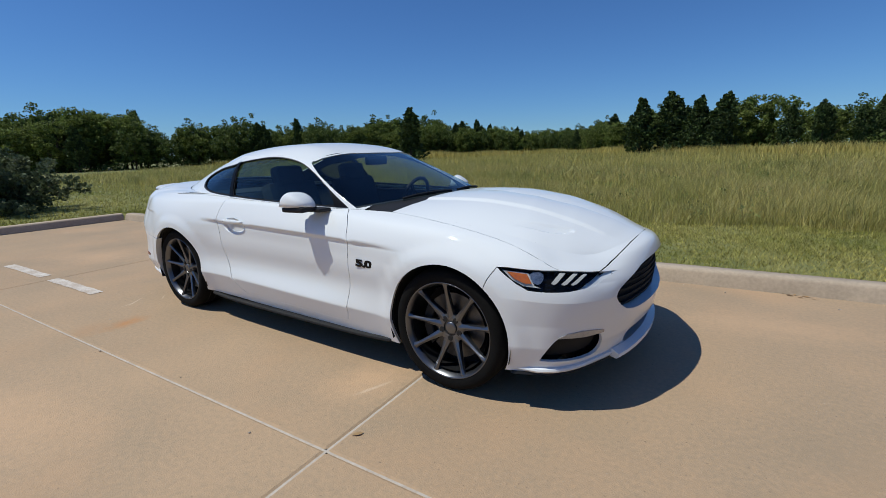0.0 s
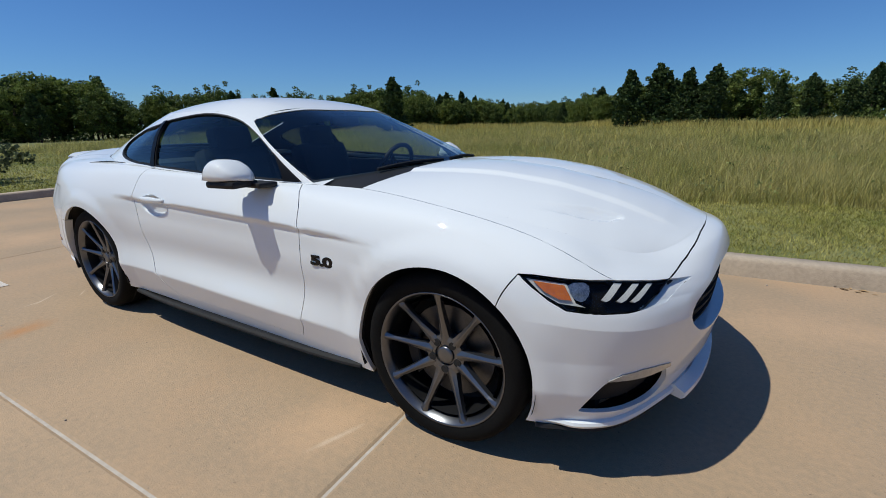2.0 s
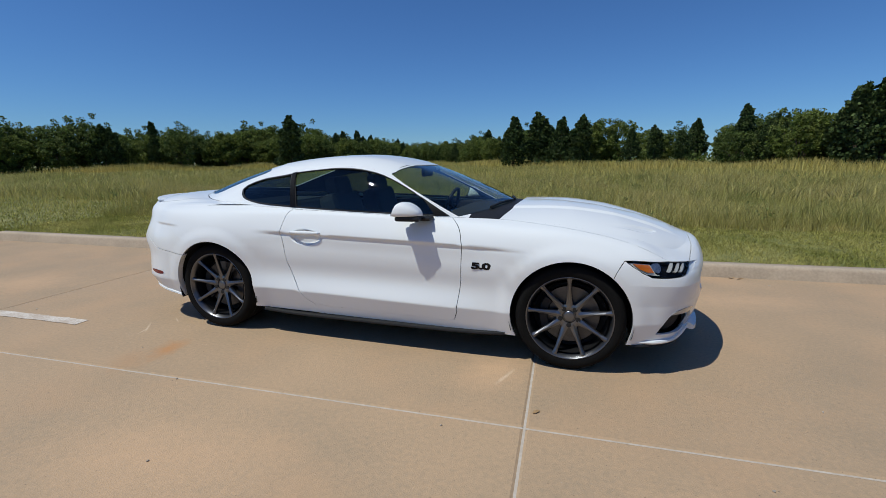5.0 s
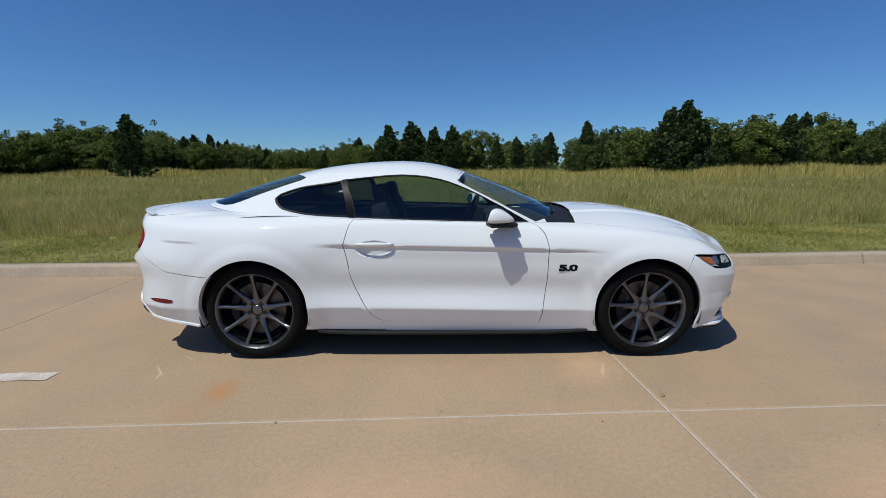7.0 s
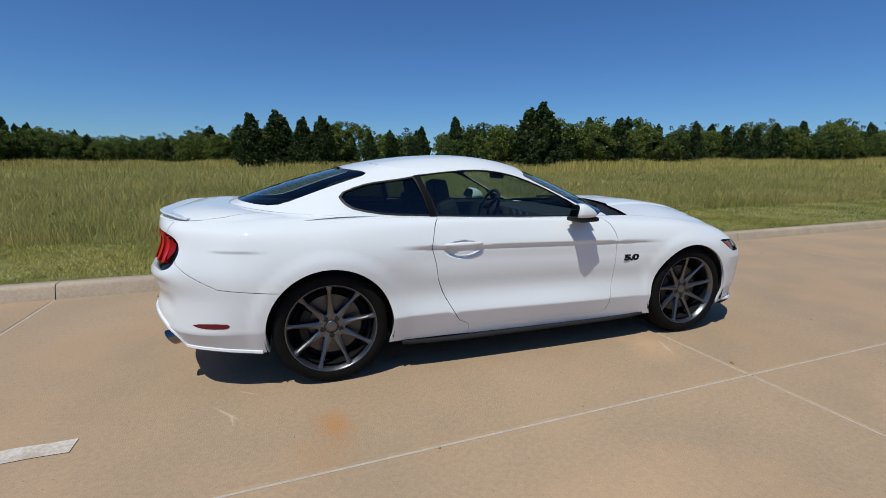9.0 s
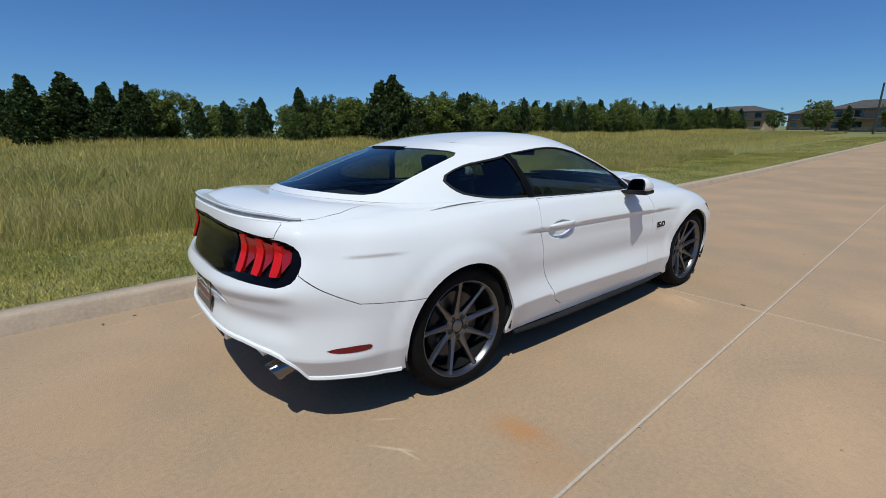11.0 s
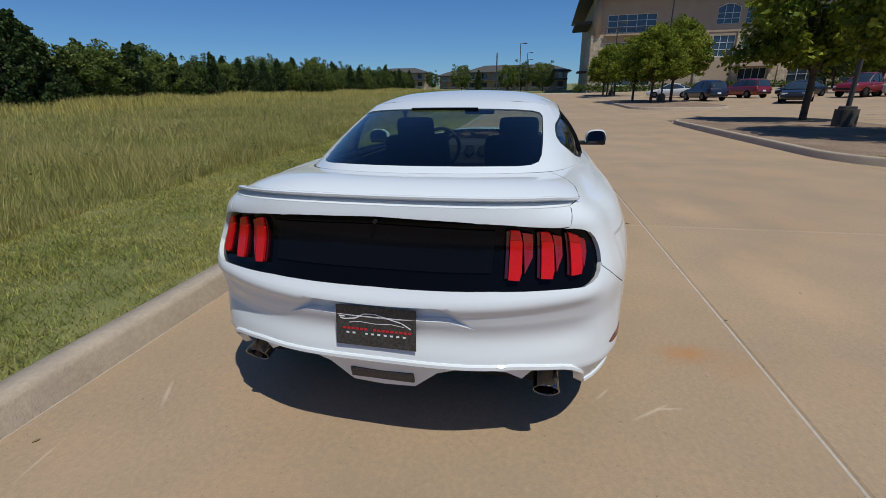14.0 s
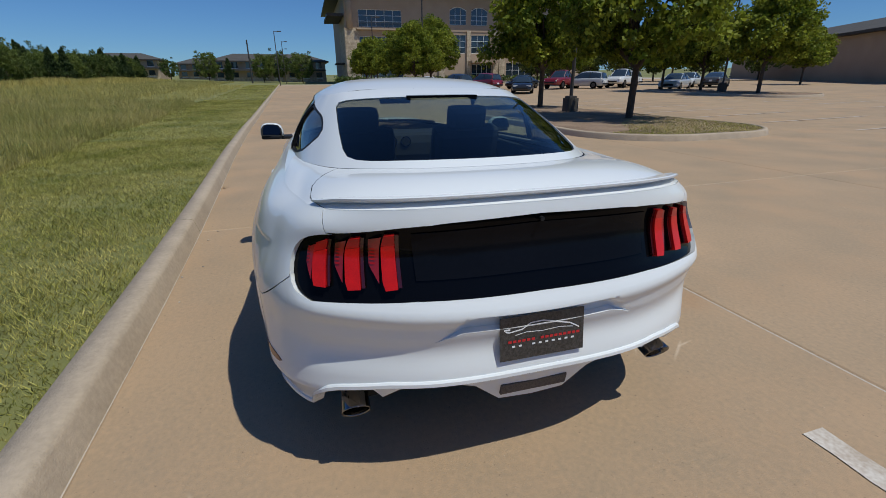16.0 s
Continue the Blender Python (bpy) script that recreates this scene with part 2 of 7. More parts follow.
def tube_bm(a, b, ra, rb=None, n=10, bm=None, ends=True):
    bm = bm or bmesh.new()
    a, b = Vector(a), Vector(b)
    q = (b - a).to_track_quat("Z", "Y").to_matrix().to_4x4()
    bmesh.ops.create_cone(bm, cap_ends=ends, segments=n, radius1=ra, radius2=ra if rb is None else rb, depth=(b - a).length, matrix=Matrix.Translation((a + b) / 2) @ q)
    return bm


def sheet(name, xs, ys, height, material):
    """A ground sheet whose lines follow the kerb near it."""
    xs, ys = np.asarray(xs), np.asarray(ys)
    gx, gy = np.meshgrid(xs, ys, indexing="ij")
    gy = gy + (kerb_y(gx) - KERB_Y) * np.clip(1.5 - np.abs(gy - KERB_Y) / 6, 0, 1)
    v = np.stack([gx, gy, height(gx, gy)], -1).reshape(-1, 3)
    n = len(ys)
    f = [(i * n + j, (i + 1) * n + j, (i + 1) * n + j + 1, i * n + j + 1) for i in range(len(xs) - 1) for j in range(n - 1)]
    ob = mesh_ob(name, v, f, material, True)
    ob.matrix_world = ROAD
    return ob


# ---- ground, slabs, kerbs ----
far = np.r_[-1800, -700, -300, -150, np.arange(-100, 141, 4.0), 180, 300, 700, 1800]


def under(x, y):
    paved = (y < kerb_y(x) + 0.1) & (x > END_X - 0.1) & (x < 80) & (y > -75)
    return land(x, y) - 0.06 + np.where(paved, -0.25, 0.16 * ((y >= kerb_y(x) + 0.1) | (x <= END_X - 0.1)))


gx = np.unique(np.r_[far, END_X - 0.6, END_X - 0.05, END_X + 0.3, np.arange(-9, 12, 1.0)])
gy = np.unique(np.r_[far, KERB_Y - 0.2, KERB_Y + 0.05, KERB_Y + 0.14, KERB_Y + 0.5, np.arange(3, 30, 1.0)])
tagged(sheet("ground", gx, gy, under, SOIL), "grassy soil under the field and verge", "ground", kind="structure")
pavement = tagged(sheet("pavement", np.arange(END_X, 90, 2.42), np.r_[np.arange(-78, KERB_Y - 2, 2.0), KERB_Y], lambda x, y: land(x, y) - 0.006, JOINT), "tan concrete parking lot with pale joints", "pavement", kind="structure")


def slab(x0, x1, y0, y1):
    """One poured slab: crowned a hair, with eased edges that drop into the joint."""
    g = 0.0065
    nx, ny = max(2, int((x1 - x0) / 1.2)), max(2, int((y1 - y0) / 1.2))
    xs = np.r_[x0 + g, np.linspace(x0 + g + 0.012, x1 - g - 0.012, nx), x1 - g]
    ys = np.r_[y0 + g, np.linspace(y0 + g + 0.012, y1 - g - 0.012, ny), y1 - g]
    X, Y = np.meshgrid(xs, ys, indexing="ij")
    Z = land(X, Y)
    edge = np.zeros_like(Z)
    edge[[0, -1], :] = 1
    edge[:, [0, -1]] = 1
    Z = Z - edge * 0.006
    n = len(ys)
    if y1 == KERB_Y:
        Y = Y + (kerb_y(X) - KERB_Y) * (Y - y0) / (y1 - y0)
    f = [(i * n + j, (i + 1) * n + j, (i + 1) * n + j + 1, i * n + j + 1) for i in range(len(xs) - 1) for j in range(n - 1)]
    ob = mesh_ob("slab", np.stack([X, Y, Z], -1).reshape(-1, 3), f, CONCRETE, False)
    ob.parent = pavement
    ob.matrix_parent_inverse = Matrix()
    return ob


JX = [END_X] + [1.12 + 4.83 * k for k in range(-2, 18)]
JY = [KERB_Y, -1.665] + [-1.665 - 4.83 * k for k in range(1, 15)]
for i in range(len(JX) - 1):
    for j in range(len(JY) - 1):
        slab(JX[i], JX[i + 1], JY[j + 1], JY[j])


def kerb_run(name, pts, height=0.15, top=0.15, closed=False, label="weathered tan concrete kerb beside the lot"):
    """A kerb swept along a line, its face to the right of the way, with a rounded nose."""
    prof = [(-0.012, -0.05), (0.006, 0.012), (0.034, height - 0.03), (0.044, height - 0.010), (0.064, height), (top, height + 0.004), (top + 0.01, -0.08)]
    pts = [np.array(p, float) for p in pts]
    n = len(pts)
    v, f = [], []
    for i, p in enumerate(pts):
        a, b = pts[(i - 1) % n] if closed or i else pts[i], pts[(i + 1) % n] if closed or i < n - 1 else pts[i]
        d = (b - a) / np.linalg.norm(b - a)
        side = np.array([-d[1], d[0]])
        for o, z in prof:
            q = p + side * o
            v.append((q[0], q[1], float(land(p[0], p[1])) + z))
    k = len(prof)
    for i in range(n if closed else n - 1):
        for j in range(k - 1):
            a, b = i * k + j, ((i + 1) % n) * k + j
            f.append((a, b, b + 1, a + 1))
    ob = mesh_ob(name, v, f, KERB, True)
    ob.matrix_world = ROAD
    return tagged(ob, label, "kerb", kind="structure")


for k in range(-2, 18):      # kerb lengths between the joints
    x0, x1 = max(END_X, 1.12 + 4.83 * k) + 0.004, 1.12 + 4.83 * (k + 1) - 0.004
    if x1 > x0:
        kerb_run("kerb", [(x, float(kerb_y(x))) for x in np.linspace(x0, x1, 12)], 0.135, 0.185)
kerb_run("kerb", [(END_X, y) for y in np.linspace(-30, float(kerb_y(END_X)), 16)], 0.14, 0.17)


def flat_patch(name, pts, material, lift, label, category, kind="structure"):
    v = [(x, y, float(land(x, y)) + lift) for x, y in pts]
    ob = mesh_ob(name, v, [range(len(v))], material)
    ob.matrix_world = ROAD
    return tagged(ob, label, category, kind=kind)


def stripe(x0, x1, y0, y1):
    n = 9
    rnd = random.Random(int(x0 * 91 + y0 * 37))
    top = [(x0 + (x1 - x0) * i / n, y1 + rnd.uniform(-0.006, 0.006)) for i in range(n + 1)]
    bot = [(x0 + (x1 - x0) * i / n, y0 + rnd.uniform(-0.006, 0.006)) for i in range(n, -1, -1)]
    flat_patch("parking_stripe", bot[::-1] + top[::-1], STRIPE, 0.004, "worn white painted parking stripe on concrete", "road marking")


stripe(-3.70, -2.62, -1.13, -1.02)
stripe(-5.1, -3.95, -1.12, -1.01)


# ---- litter on the concrete ----
LITTER = mat("dry leaf", (0.22, 0.13, 0.06), 0.9, tint=(0.36, 0.24, 0.12), scale=20, rand=0.5)
PEBBLE = mat("pebble", (0.30, 0.25, 0.20), 0.9, tint=(0.50, 0.44, 0.37), scale=30, rand=0.4)


def leaf_bm(size, rnd):
    """A curled dry leaf."""
    bm = bmesh.new()
    w = size * rnd.uniform(.3, .5)
    rows = [(-size, 0), (-size * .4, w), (size * .4, w * .9), (size, 0)]
    top = [bm.verts.new((x, y, 0.003 + 0.25 * abs(y) * rnd.uniform(.4, 1.2))) for x, y in rows]
    mid_ = [bm.verts.new((x, 0, 0.002 + 0.15 * abs(x) * rnd.uniform(0, 1))) for x, _ in rows[1:3]]
    low = [bm.verts.new((x, -y, 0.003 + 0.25 * abs(y) * rnd.uniform(.4, 1.2))) for x, y in rows[1:3]]
    bm.faces.new((top[0], mid_[0], top[1]))
    bm.faces.new((top[1], mid_[0], mid_[1], top[2]))
    bm.faces.new((top[2], mid_[1], top[3]))
    bm.faces.new((top[0], low[0], mid_[0]))
    bm.faces.new((mid_[0], low[0], low[1], mid_[1]))
    bm.faces.new((mid_[1], low[1], top[3]))
    return bm


rnd = random.Random(5)
leaf_at = [(1.22, -1.47, 0.028), (3.06, 1.89, 0.03), (3.10, 1.93, 0.022), (3.17, 1.91, 0.03), (3.02, 1.95, 0.02), (3.22, 1.86, 0.018), (3.13, 1.86, 0.02), (-2.86, 1.39, 0.022), (-2.66, 1.45, 0.016), (-8.6, 1.6, 0.03), (-8.5, 1.3, 0.025), (-8.65, 1.1, 0.02)]
for x, y, size in leaf_at:
    ob = tagged(part("dead_leaf", leaf_bm(size, rnd), LITTER), "dry brown leaf on the concrete", "leaf", "leaves on the concrete")
    ob.matrix_world = pose(x, y, 0.001, 0, 0, rnd.uniform(0, 360))
for k in range(46):
    bm = bmesh.new()
    r = rnd.uniform(0.004, 0.010)
    bmesh.ops.create_icosphere(bm, subdivisions=1, radius=r)
    for v in bm.verts:
        v.co *= rnd.uniform(.75, 1.2)
        v.co.z *= 0.7
    ob = tagged(part("pebble", bm, PEBBLE), "small grey pebble on the concrete", "pebble", "pebbles on the concrete")
    x, y = ((-0.08, -1.62), (0.77, -1.73), (-0.95, -1.72))[k] if k < 3 else (rnd.uniform(-6, 6), rnd.choice((rnd.uniform(-3.2, -1.0), rnd.uniform(1.2, 1.9), rnd.uniform(1.6, 2.0))))
    ob.matrix_world = pose(x, y, r * 0.5, 0, 0, rnd.uniform(0, 360))

# ---- the car's skin: feature lines from the tail round the flank to the nose, and the surfaces between them ----
def spline(pts, t):
    """A smooth line through evenly numbered points (Catmull-Rom), at numbers t."""
    p = np.asarray(pts, float)
    t = np.clip(np.asarray(t, float), 0, len(p) - 1 - 1e-9)
    i = t.astype(int)
    f = (t - i)[..., None]
    q = lambda k: p[np.clip(i + k, 0, len(p) - 1)]  # noqa: E731
    a, b, c, d = q(-1), q(0), q(1), q(2)
    return 0.5 * (2 * b + (c - a) * f + (2 * a - 5 * b + 4 * c - d) * f * f + (3 * b - a - 3 * c + d) * f ** 3)


def step(a, b, v):
    t = np.clip((np.asarray(v, float) - a) / (b - a), 0, 1)
    return t * t * (3 - 2 * t)


# Each line: sixteen stations from the tail's middle (0) round the rear corner (3), along the flank, to the nose's middle (15).
FOOT = [(-2.33, 0, .29), (-2.305, .38, .29), (-2.20, .70, .275), (-2.00, .845, .265), (-1.75, .885, .235), (-1.36, .89, .21), (-.95, .885, .205), (-.40, .875, .195),
        (.30, .875, .19), (.95, .885, .185), (1.36, .89, .19), (1.74, .88, .20), (1.94, .80, .205), (2.06, .58, .205), (2.14, .33, .21), (2.17, 0, .21)]
HEM = [(-2.415, 0, .40), (-2.385, .40, .395), (-2.235, .74, .385), (-2.03, .885, .375), (-1.75, .925, .37), (-1.36, .935, .37), (-.95, .935, .375), (-.40, .925, .37),
       (.30, .925, .355), (.95, .925, .345), (1.36, .93, .34), (1.74, .915, .34), (1.965, .825, .34), (2.105, .60, .34), (2.195, .34, .345), (2.23, 0, .35)]
WAIST = [(-2.396, 0, .56), (-2.366, .41, .56), (-2.216, .744, .56), (-2.012, .878, .55), (-1.75, .935, .515), (-1.36, .95, .51), (-.95, .915, .51), (-.40, .89, .505),
         (.30, .888, .495), (.95, .915, .49), (1.36, .94, .49), (1.74, .92, .48), (1.985, .825, .48), (2.13, .60, .48), (2.22, .34, .48), (2.255, 0, .48)]
BELT = [(-2.405, 0, .665), (-2.375, .42, .68), (-2.23, .755, .70), (-2.02, .875, .70), (-1.75, .935, .70), (-1.36, .957, .70), (-.95, .932, .70), (-.40, .912, .69),
        (.30, .912, .67), (.95, .935, .66), (1.36, .948, .66), (1.74, .92, .645), (1.985, .81, .625), (2.13, .59, .61), (2.225, .34, .60), (2.265, 0, .60)]
LEDGE = [(-2.338, 0, .85), (-2.315, .42, .85), (-2.175, .735, .85), (-1.98, .84, .835), (-1.75, .905, .83), (-1.36, .935, .825), (-.95, .918, .815), (-.40, .91, .805),
         (.30, .912, .79), (.95, .925, .775), (1.36, .925, .765), (1.74, .89, .735), (1.96, .77, .70), (2.105, .57, .675), (2.205, .33, .685), (2.245, 0, .695)]
SHOULDER = [(-2.342, 0, .935), (-2.318, .42, .935), (-2.188, .70, .935), (-1.96, .80, .93), (-1.75, .86, .925), (-1.36, .88, .925), (-.95, .865, .93), (-.40, .85, .935),
            (.30, .845, .915), (.95, .86, .885), (1.36, .86, .86), (1.74, .81, .80), (1.92, .70, .745), (2.06, .54, .72), (2.165, .32, .745), (2.21, 0, .765)]
RIM = [(-2.332, 0, .995), (-2.308, .42, .995), (-2.18, .655, .985), (-1.95, .735, .975), (-1.70, .785, .975), (-1.36, .80, .98), (-.95, .805, .978), (-.40, .81, .964),
       (.30, .80, .946), (.88, .74, .935), (1.33, .755, .905), (1.68, .72, .845), (1.87, .655, .785), (2.00, .53, .752), (2.10, .31, .775), (2.145, 0, .795)]
LINES = np.array([FOOT, HEM, WAIST, BELT, LEDGE, SHOULDER, RIM])
REAR_HUB, FRONT_HUB, HUB_Z = -1.36, 1.36, 0.345


def skin(u, v):
    """The body's right-hand side as (x, half width, z). u: 0 at the tail's middle to 15 at the nose's; v: 0 at the foot to 6 at the rim."""
    u, v = np.broadcast_arrays(np.asarray(u, float), np.asarray(v, float))
    rows = np.stack([spline(np.vstack([l[1] * (1, -1, 1), l, l[-2] * (1, -1, 1)]), u + 1) for l in LINES], 0)
    k = len(LINES) - 1
    v = np.clip(v, 0, k - 1e-9)
    i = v.astype(int)
    f = (v - i)[..., None]
    at = lambda n: np.take_along_axis(rows, np.clip(i + n, 0, k)[None, ..., None], 0)[0]  # noqa: E731
    a, b, c, d = at(-1), at(0), at(1), at(2)
    hem = (i == 1)[..., None]        # a crisp fold along the hem
    a = np.where(hem, 2 * b - c, a)
    d = np.where((i == 0)[..., None], 2 * c - b, d)
    a = np.where((i == 0)[..., None], 2 * b - c, a)
    s = 0.5 * (2 * b + (c - a) * f + (2 * a - 5 * b + 4 * c - d) * f * f + (3 * b - a - 3 * c + d) * f ** 3)
    x, y, z = s[..., 0].copy(), s[..., 1].copy(), s[..., 2]
    # character line: a ledge that undercuts the flank along the door, and a short one on the rear quarter
    zc = 0.803 - 0.022 * (x + 0.4)
    long = step(-1.0, -0.72, x) * (1 - step(0.75, 1.15, x))
    short = step(-2.02, -1.93, x) * (1 - step(-1.82, -1.66, x)) * (np.abs(y) > 0.6)
    below = zc - z
    y -= (0.016 * long + 0.010 * short) * step(0, 0.022, below) * (1 - step(0.05, 0.22, below))
    # rounded flares round the wheels
    for hx in (REAR_HUB, FRONT_HUB):
        r = np.hypot(x - hx, z - HUB_Z)
        y += 0.012 * step(0.49, 0.40, r) * (y > 0.5) * (np.abs(x - hx) < 0.6)
    # folds across the bumpers: a ridge below the headlamps, a ridge and a hollow across the tail
    tent = lambda at, wide: np.cos(np.clip(np.abs(v - at) / wide, 0, 1) * np.pi / 2) ** 2  # noqa: E731
    fold = 0.013 * np.clip(1 - np.abs(v - 2.64) / 0.75, 0, 1) * step(10.7, 11.3, u) * (1 - step(12.9, 13.3, u))
    fold = fold + (0.014 * tent(2.96, 0.42) - 0.012 * tent(1.79, 0.5)) * (1 - step(1.75, 2.3, u))
    hx, hy = x - np.where(u > 7, 1.2, -1.2), y
    hl = np.hypot(hx, hy) + 1e-9
    x, y = x + fold * hx / hl, y + fold * hy / hl
    # the hollow behind the door handle
    r = ((x + 0.523) / 0.135) ** 2 + ((z - 0.777) / 0.058) ** 2
    y = y - 0.024 * step(1.0, 0.55, r) * (u > 5)
    return np.stack([x, y, z], -1)


# the greenhouse: the belt at its foot and the edge of the roof
SILL = [(-1.965, 0, 1.045), (-1.90, .33, 1.04), (-1.66, .575, 1.015), (-1.40, .69, 1.00), (-1.15, .745, .99), (-.95, .765, .985), (-.70, .785, .976), (-.40, .80, .965),
        (-.10, .80, .955), (.20, .79, .947), (.45, .775, .942), (.60, .745, .945), (.70, .655, .965), (.80, .45, .985), (.86, .22, .995), (.88, 0, 1.0)]
EAVE = [(-1.06, 0, 0), (-1.03, .28, 0), (-.97, .455, 0), (-.86, .545, 0), (-.74, .575, 0), (-.62, .59, 0), (-.48, .60, 0), (-.34, .605, 0),
        (-.20, .605, 0), (-.08, .60, 0), (.0, .59, 0), (.04, .57, 0), (.065, .50, 0), (.10, .33, 0), (.125, .16, 0), (.13, 0, 0)]


def roof_z(x, y):
    x, y = np.asarray(x, float), np.abs(np.asarray(y, float))
    mid = 1.378 - 0.085 * np.clip((x + 0.38), 0, 1) ** 2 / 0.26 - 0.062 * np.clip(-(x + 0.38), 0, 1.2) ** 2 / 0.46
    return mid - 0.028 * (y / 0.5) ** 2 - 0.05 * np.clip((y - 0.36) / 0.24, 0, 1.2) ** 2


def glasshouse(u, v):
    """The sloping sides of the cabin as (x, half width, z). u: 0 at the rear window's middle to 15 at the windscreen's; v: 0 at the belt to 1 at the roof."""
    u, v = np.broadcast_arrays(np.asarray(u, float), np.asarray(v, float))
    up = np.array(EAVE)
    up[:, 2] = roof_z(up[:, 0], up[:, 1])
    lo = np.array(SILL)
    a, b = (spline(np.vstack([l[1] * (1, -1, 1), l, l[-2] * (1, -1, 1)]), u + 1) for l in (lo, up))
    s = a + (b - a) * v[..., None]
    bow = 4 * v * (1 - v)
    side = step(2.0, 5.0, u) * (1 - step(10.5, 12.5, u))
    s[..., 1] += 0.026 * bow * side
    s[..., 2] += bow * (0.022 * (1 - step(1.5, 4, u)) + 0.018 * step(12, 13.5, u)) + 0.012 * bow * side
    return s


def rim(u):
    return skin(u, np.full(np.shape(u), 6.0))


def bonnet(s, w):
    """The bonnet as (x, half width, z), spanned between its four edges. s: 0 at the scuttle to 1 at the front edge; w: 0 in the middle to 1 at the rim."""
    s, w = np.broadcast_arrays(np.clip(s, 0, 1), np.clip(w, 0, 1))
    side, front = rim(9.0 + 4.4 * s), rim(15 - 1.6 * w)
    corner = rim(np.full(np.shape(s), 9.0))
    spread = lambda k, a, b: a * (1 - k[..., None]) + b * k[..., None]  # noqa: E731
    mid_x = 0.955 + (2.145 - 0.955) * s
    mid_z = np.interp(mid_x, [0.95, 1.1, 1.26, 1.5, 1.77, 2.0, 2.145], [1.0, 1.003, 0.999, 0.972, 0.917, 0.852, 0.795])
    centre = np.stack([mid_x, 0 * s, mid_z], -1)
    back = np.stack([0.955 + (corner[..., 0] - 0.955) * w ** 2, corner[..., 1] * w, 1.0 + (corner[..., 2] - 1.0) * w ** 2.4], -1)
    c00, c01 = np.array([0.955, 0, 1.0]) + 0 * side, corner
    c10, c11 = rim(np.full(np.shape(s), 15.0)), rim(np.full(np.shape(s), 13.4))
    p = spread(s, back, front) + spread(w, centre, side) - spread(s, spread(w, c00, c01), spread(w, c10, c11))
    crown = 0.030 * 4 * w * (1 - w) * np.sin(np.pi * np.clip(s, 0, 1)) ** 0.8
    y = p[..., 1]
    dome = step(0.452 - 0.145 * s, 0.418 - 0.147 * s, y)
    # a shallow vent hollow in each half, deepest at its front edge
    w_in, w_out = np.interp(s, [.3, .6, .71], [.86, .67, .635]), np.interp(s, [.3, .4, .59, .67, .71], [.90, .86, .80, .745, .67])
    hollow = step(0.36, 0.62, s) * (1 - step(0.70, 0.712, s)) * step(w_in - 0.012, w_in + 0.03, w) * (1 - step(w_out - 0.006, w_out + 0.006, w))
    p[..., 2] += crown * 0.8 - 0.010 * hollow + 0.011 * dome * (1 - step(0.75, 0.97, s)) * step(0, 0.02, s + 0.02)
    return p


_r = skin(np.linspace(9.0, 15, 200), np.full(200, 6.0))
RIM_X, RIM_Y, RIM_Z = _r[:, 0], _r[:, 1], _r[:, 2]


def deck(u, w):
    """Boot lid and rear shoulders: from the foot of the rear window (w 0) to the rim (w 1). u as for the skin, 0 to 4.5."""
    u, w = np.broadcast_arrays(np.asarray(u, float), np.asarray(w, float))
    a, b = glasshouse(np.minimum(u, 15), np.zeros(np.shape(u))), rim(u)
    s = a + (b - a) * w[..., None]
    s[..., 2] += 0.030 * np.sin(np.pi * np.clip(w, 0, 1) ** 1.2) * (1 - step(1.5, 3.2, u)) + 0.018 * np.sin(np.pi * w) * step(2, 3.5, u) * 0.6
    return s

# ---- the parked car: materials ----
PAINT = mat("white paint", (0.785, 0.805, 0.812), 0.55, tint=(0.76, 0.78, 0.787), scale=0.8, fine=900, mix=0.4, coat=0.8, spec=0.12)
GLOSSBLACK = mat("gloss black plastic", (0.004, 0.0045, 0.006), 0.08, spec=0.22)
TRIMBLACK = mat("matt black plastic", (0.013, 0.013, 0.014), 0.55, tint=(0.020, 0.020, 0.021), scale=8, fine=200, bump=0.0004, spec=0.25)
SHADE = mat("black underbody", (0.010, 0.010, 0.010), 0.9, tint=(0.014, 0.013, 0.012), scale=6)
RUBBER = mat("tyre rubber", (0.005, 0.005, 0.005), 0.85, tint=(0.009, 0.0088, 0.0085), scale=14, fine=120, mix=0.7, bump=0.0006, spec=0.12)
PILLAR = mat("black pillar film", (0.005, 0.005, 0.006), 0.4, tint=(0.007, 0.007, 0.008), scale=10, spec=0.1)
DARKLAMP = mat("grey lamp glass", (0.30, 0.29, 0.27), 0.15, tint=(0.42, 0.40, 0.36), scale=40, fine=160, coat=1.0)
GUNMETAL = mat("brushed gunmetal", (0.175, 0.18, 0.195), 0.30, 0.9, tint=(0.145, 0.15, 0.165), scale=20, fine=300, mix=0.6)
STEEL = mat("brake steel", (0.13, 0.13, 0.135), 0.40, 0.9, tint=(0.075, 0.075, 0.078), scale=30, fine=200)
CHROME = mat("chrome", (0.75, 0.75, 0.76), 0.08, 1.0)
REDLENS = mat("red tail lens", (0.72, 0.012, 0.010), 0.3, tint=(0.50, 0.008, 0.008), scale=25, fine=200, coat=0.35, spec=0.15)
RIBRED = mat("ribbed red lens", (0.34, 0.008, 0.008), 0.3, tint=(0.24, 0.006, 0.007), scale=40, fine=200, coat=0.6)
MARKER = mat("side marker red", (0.17, 0.008, 0.012), 0.25, tint=(0.12, 0.006, 0.009), scale=40, fine=200, coat=0.4, spec=0.2)
DIMRED = mat("shaded red lens", (0.52, 0.010, 0.009), 0.3, tint=(0.40, 0.008, 0.008), scale=40, fine=200, coat=0.4, spec=0.2)
DARKRED = mat("dark red lens", (0.055, 0.004, 0.006), 0.2, coat=0.6)
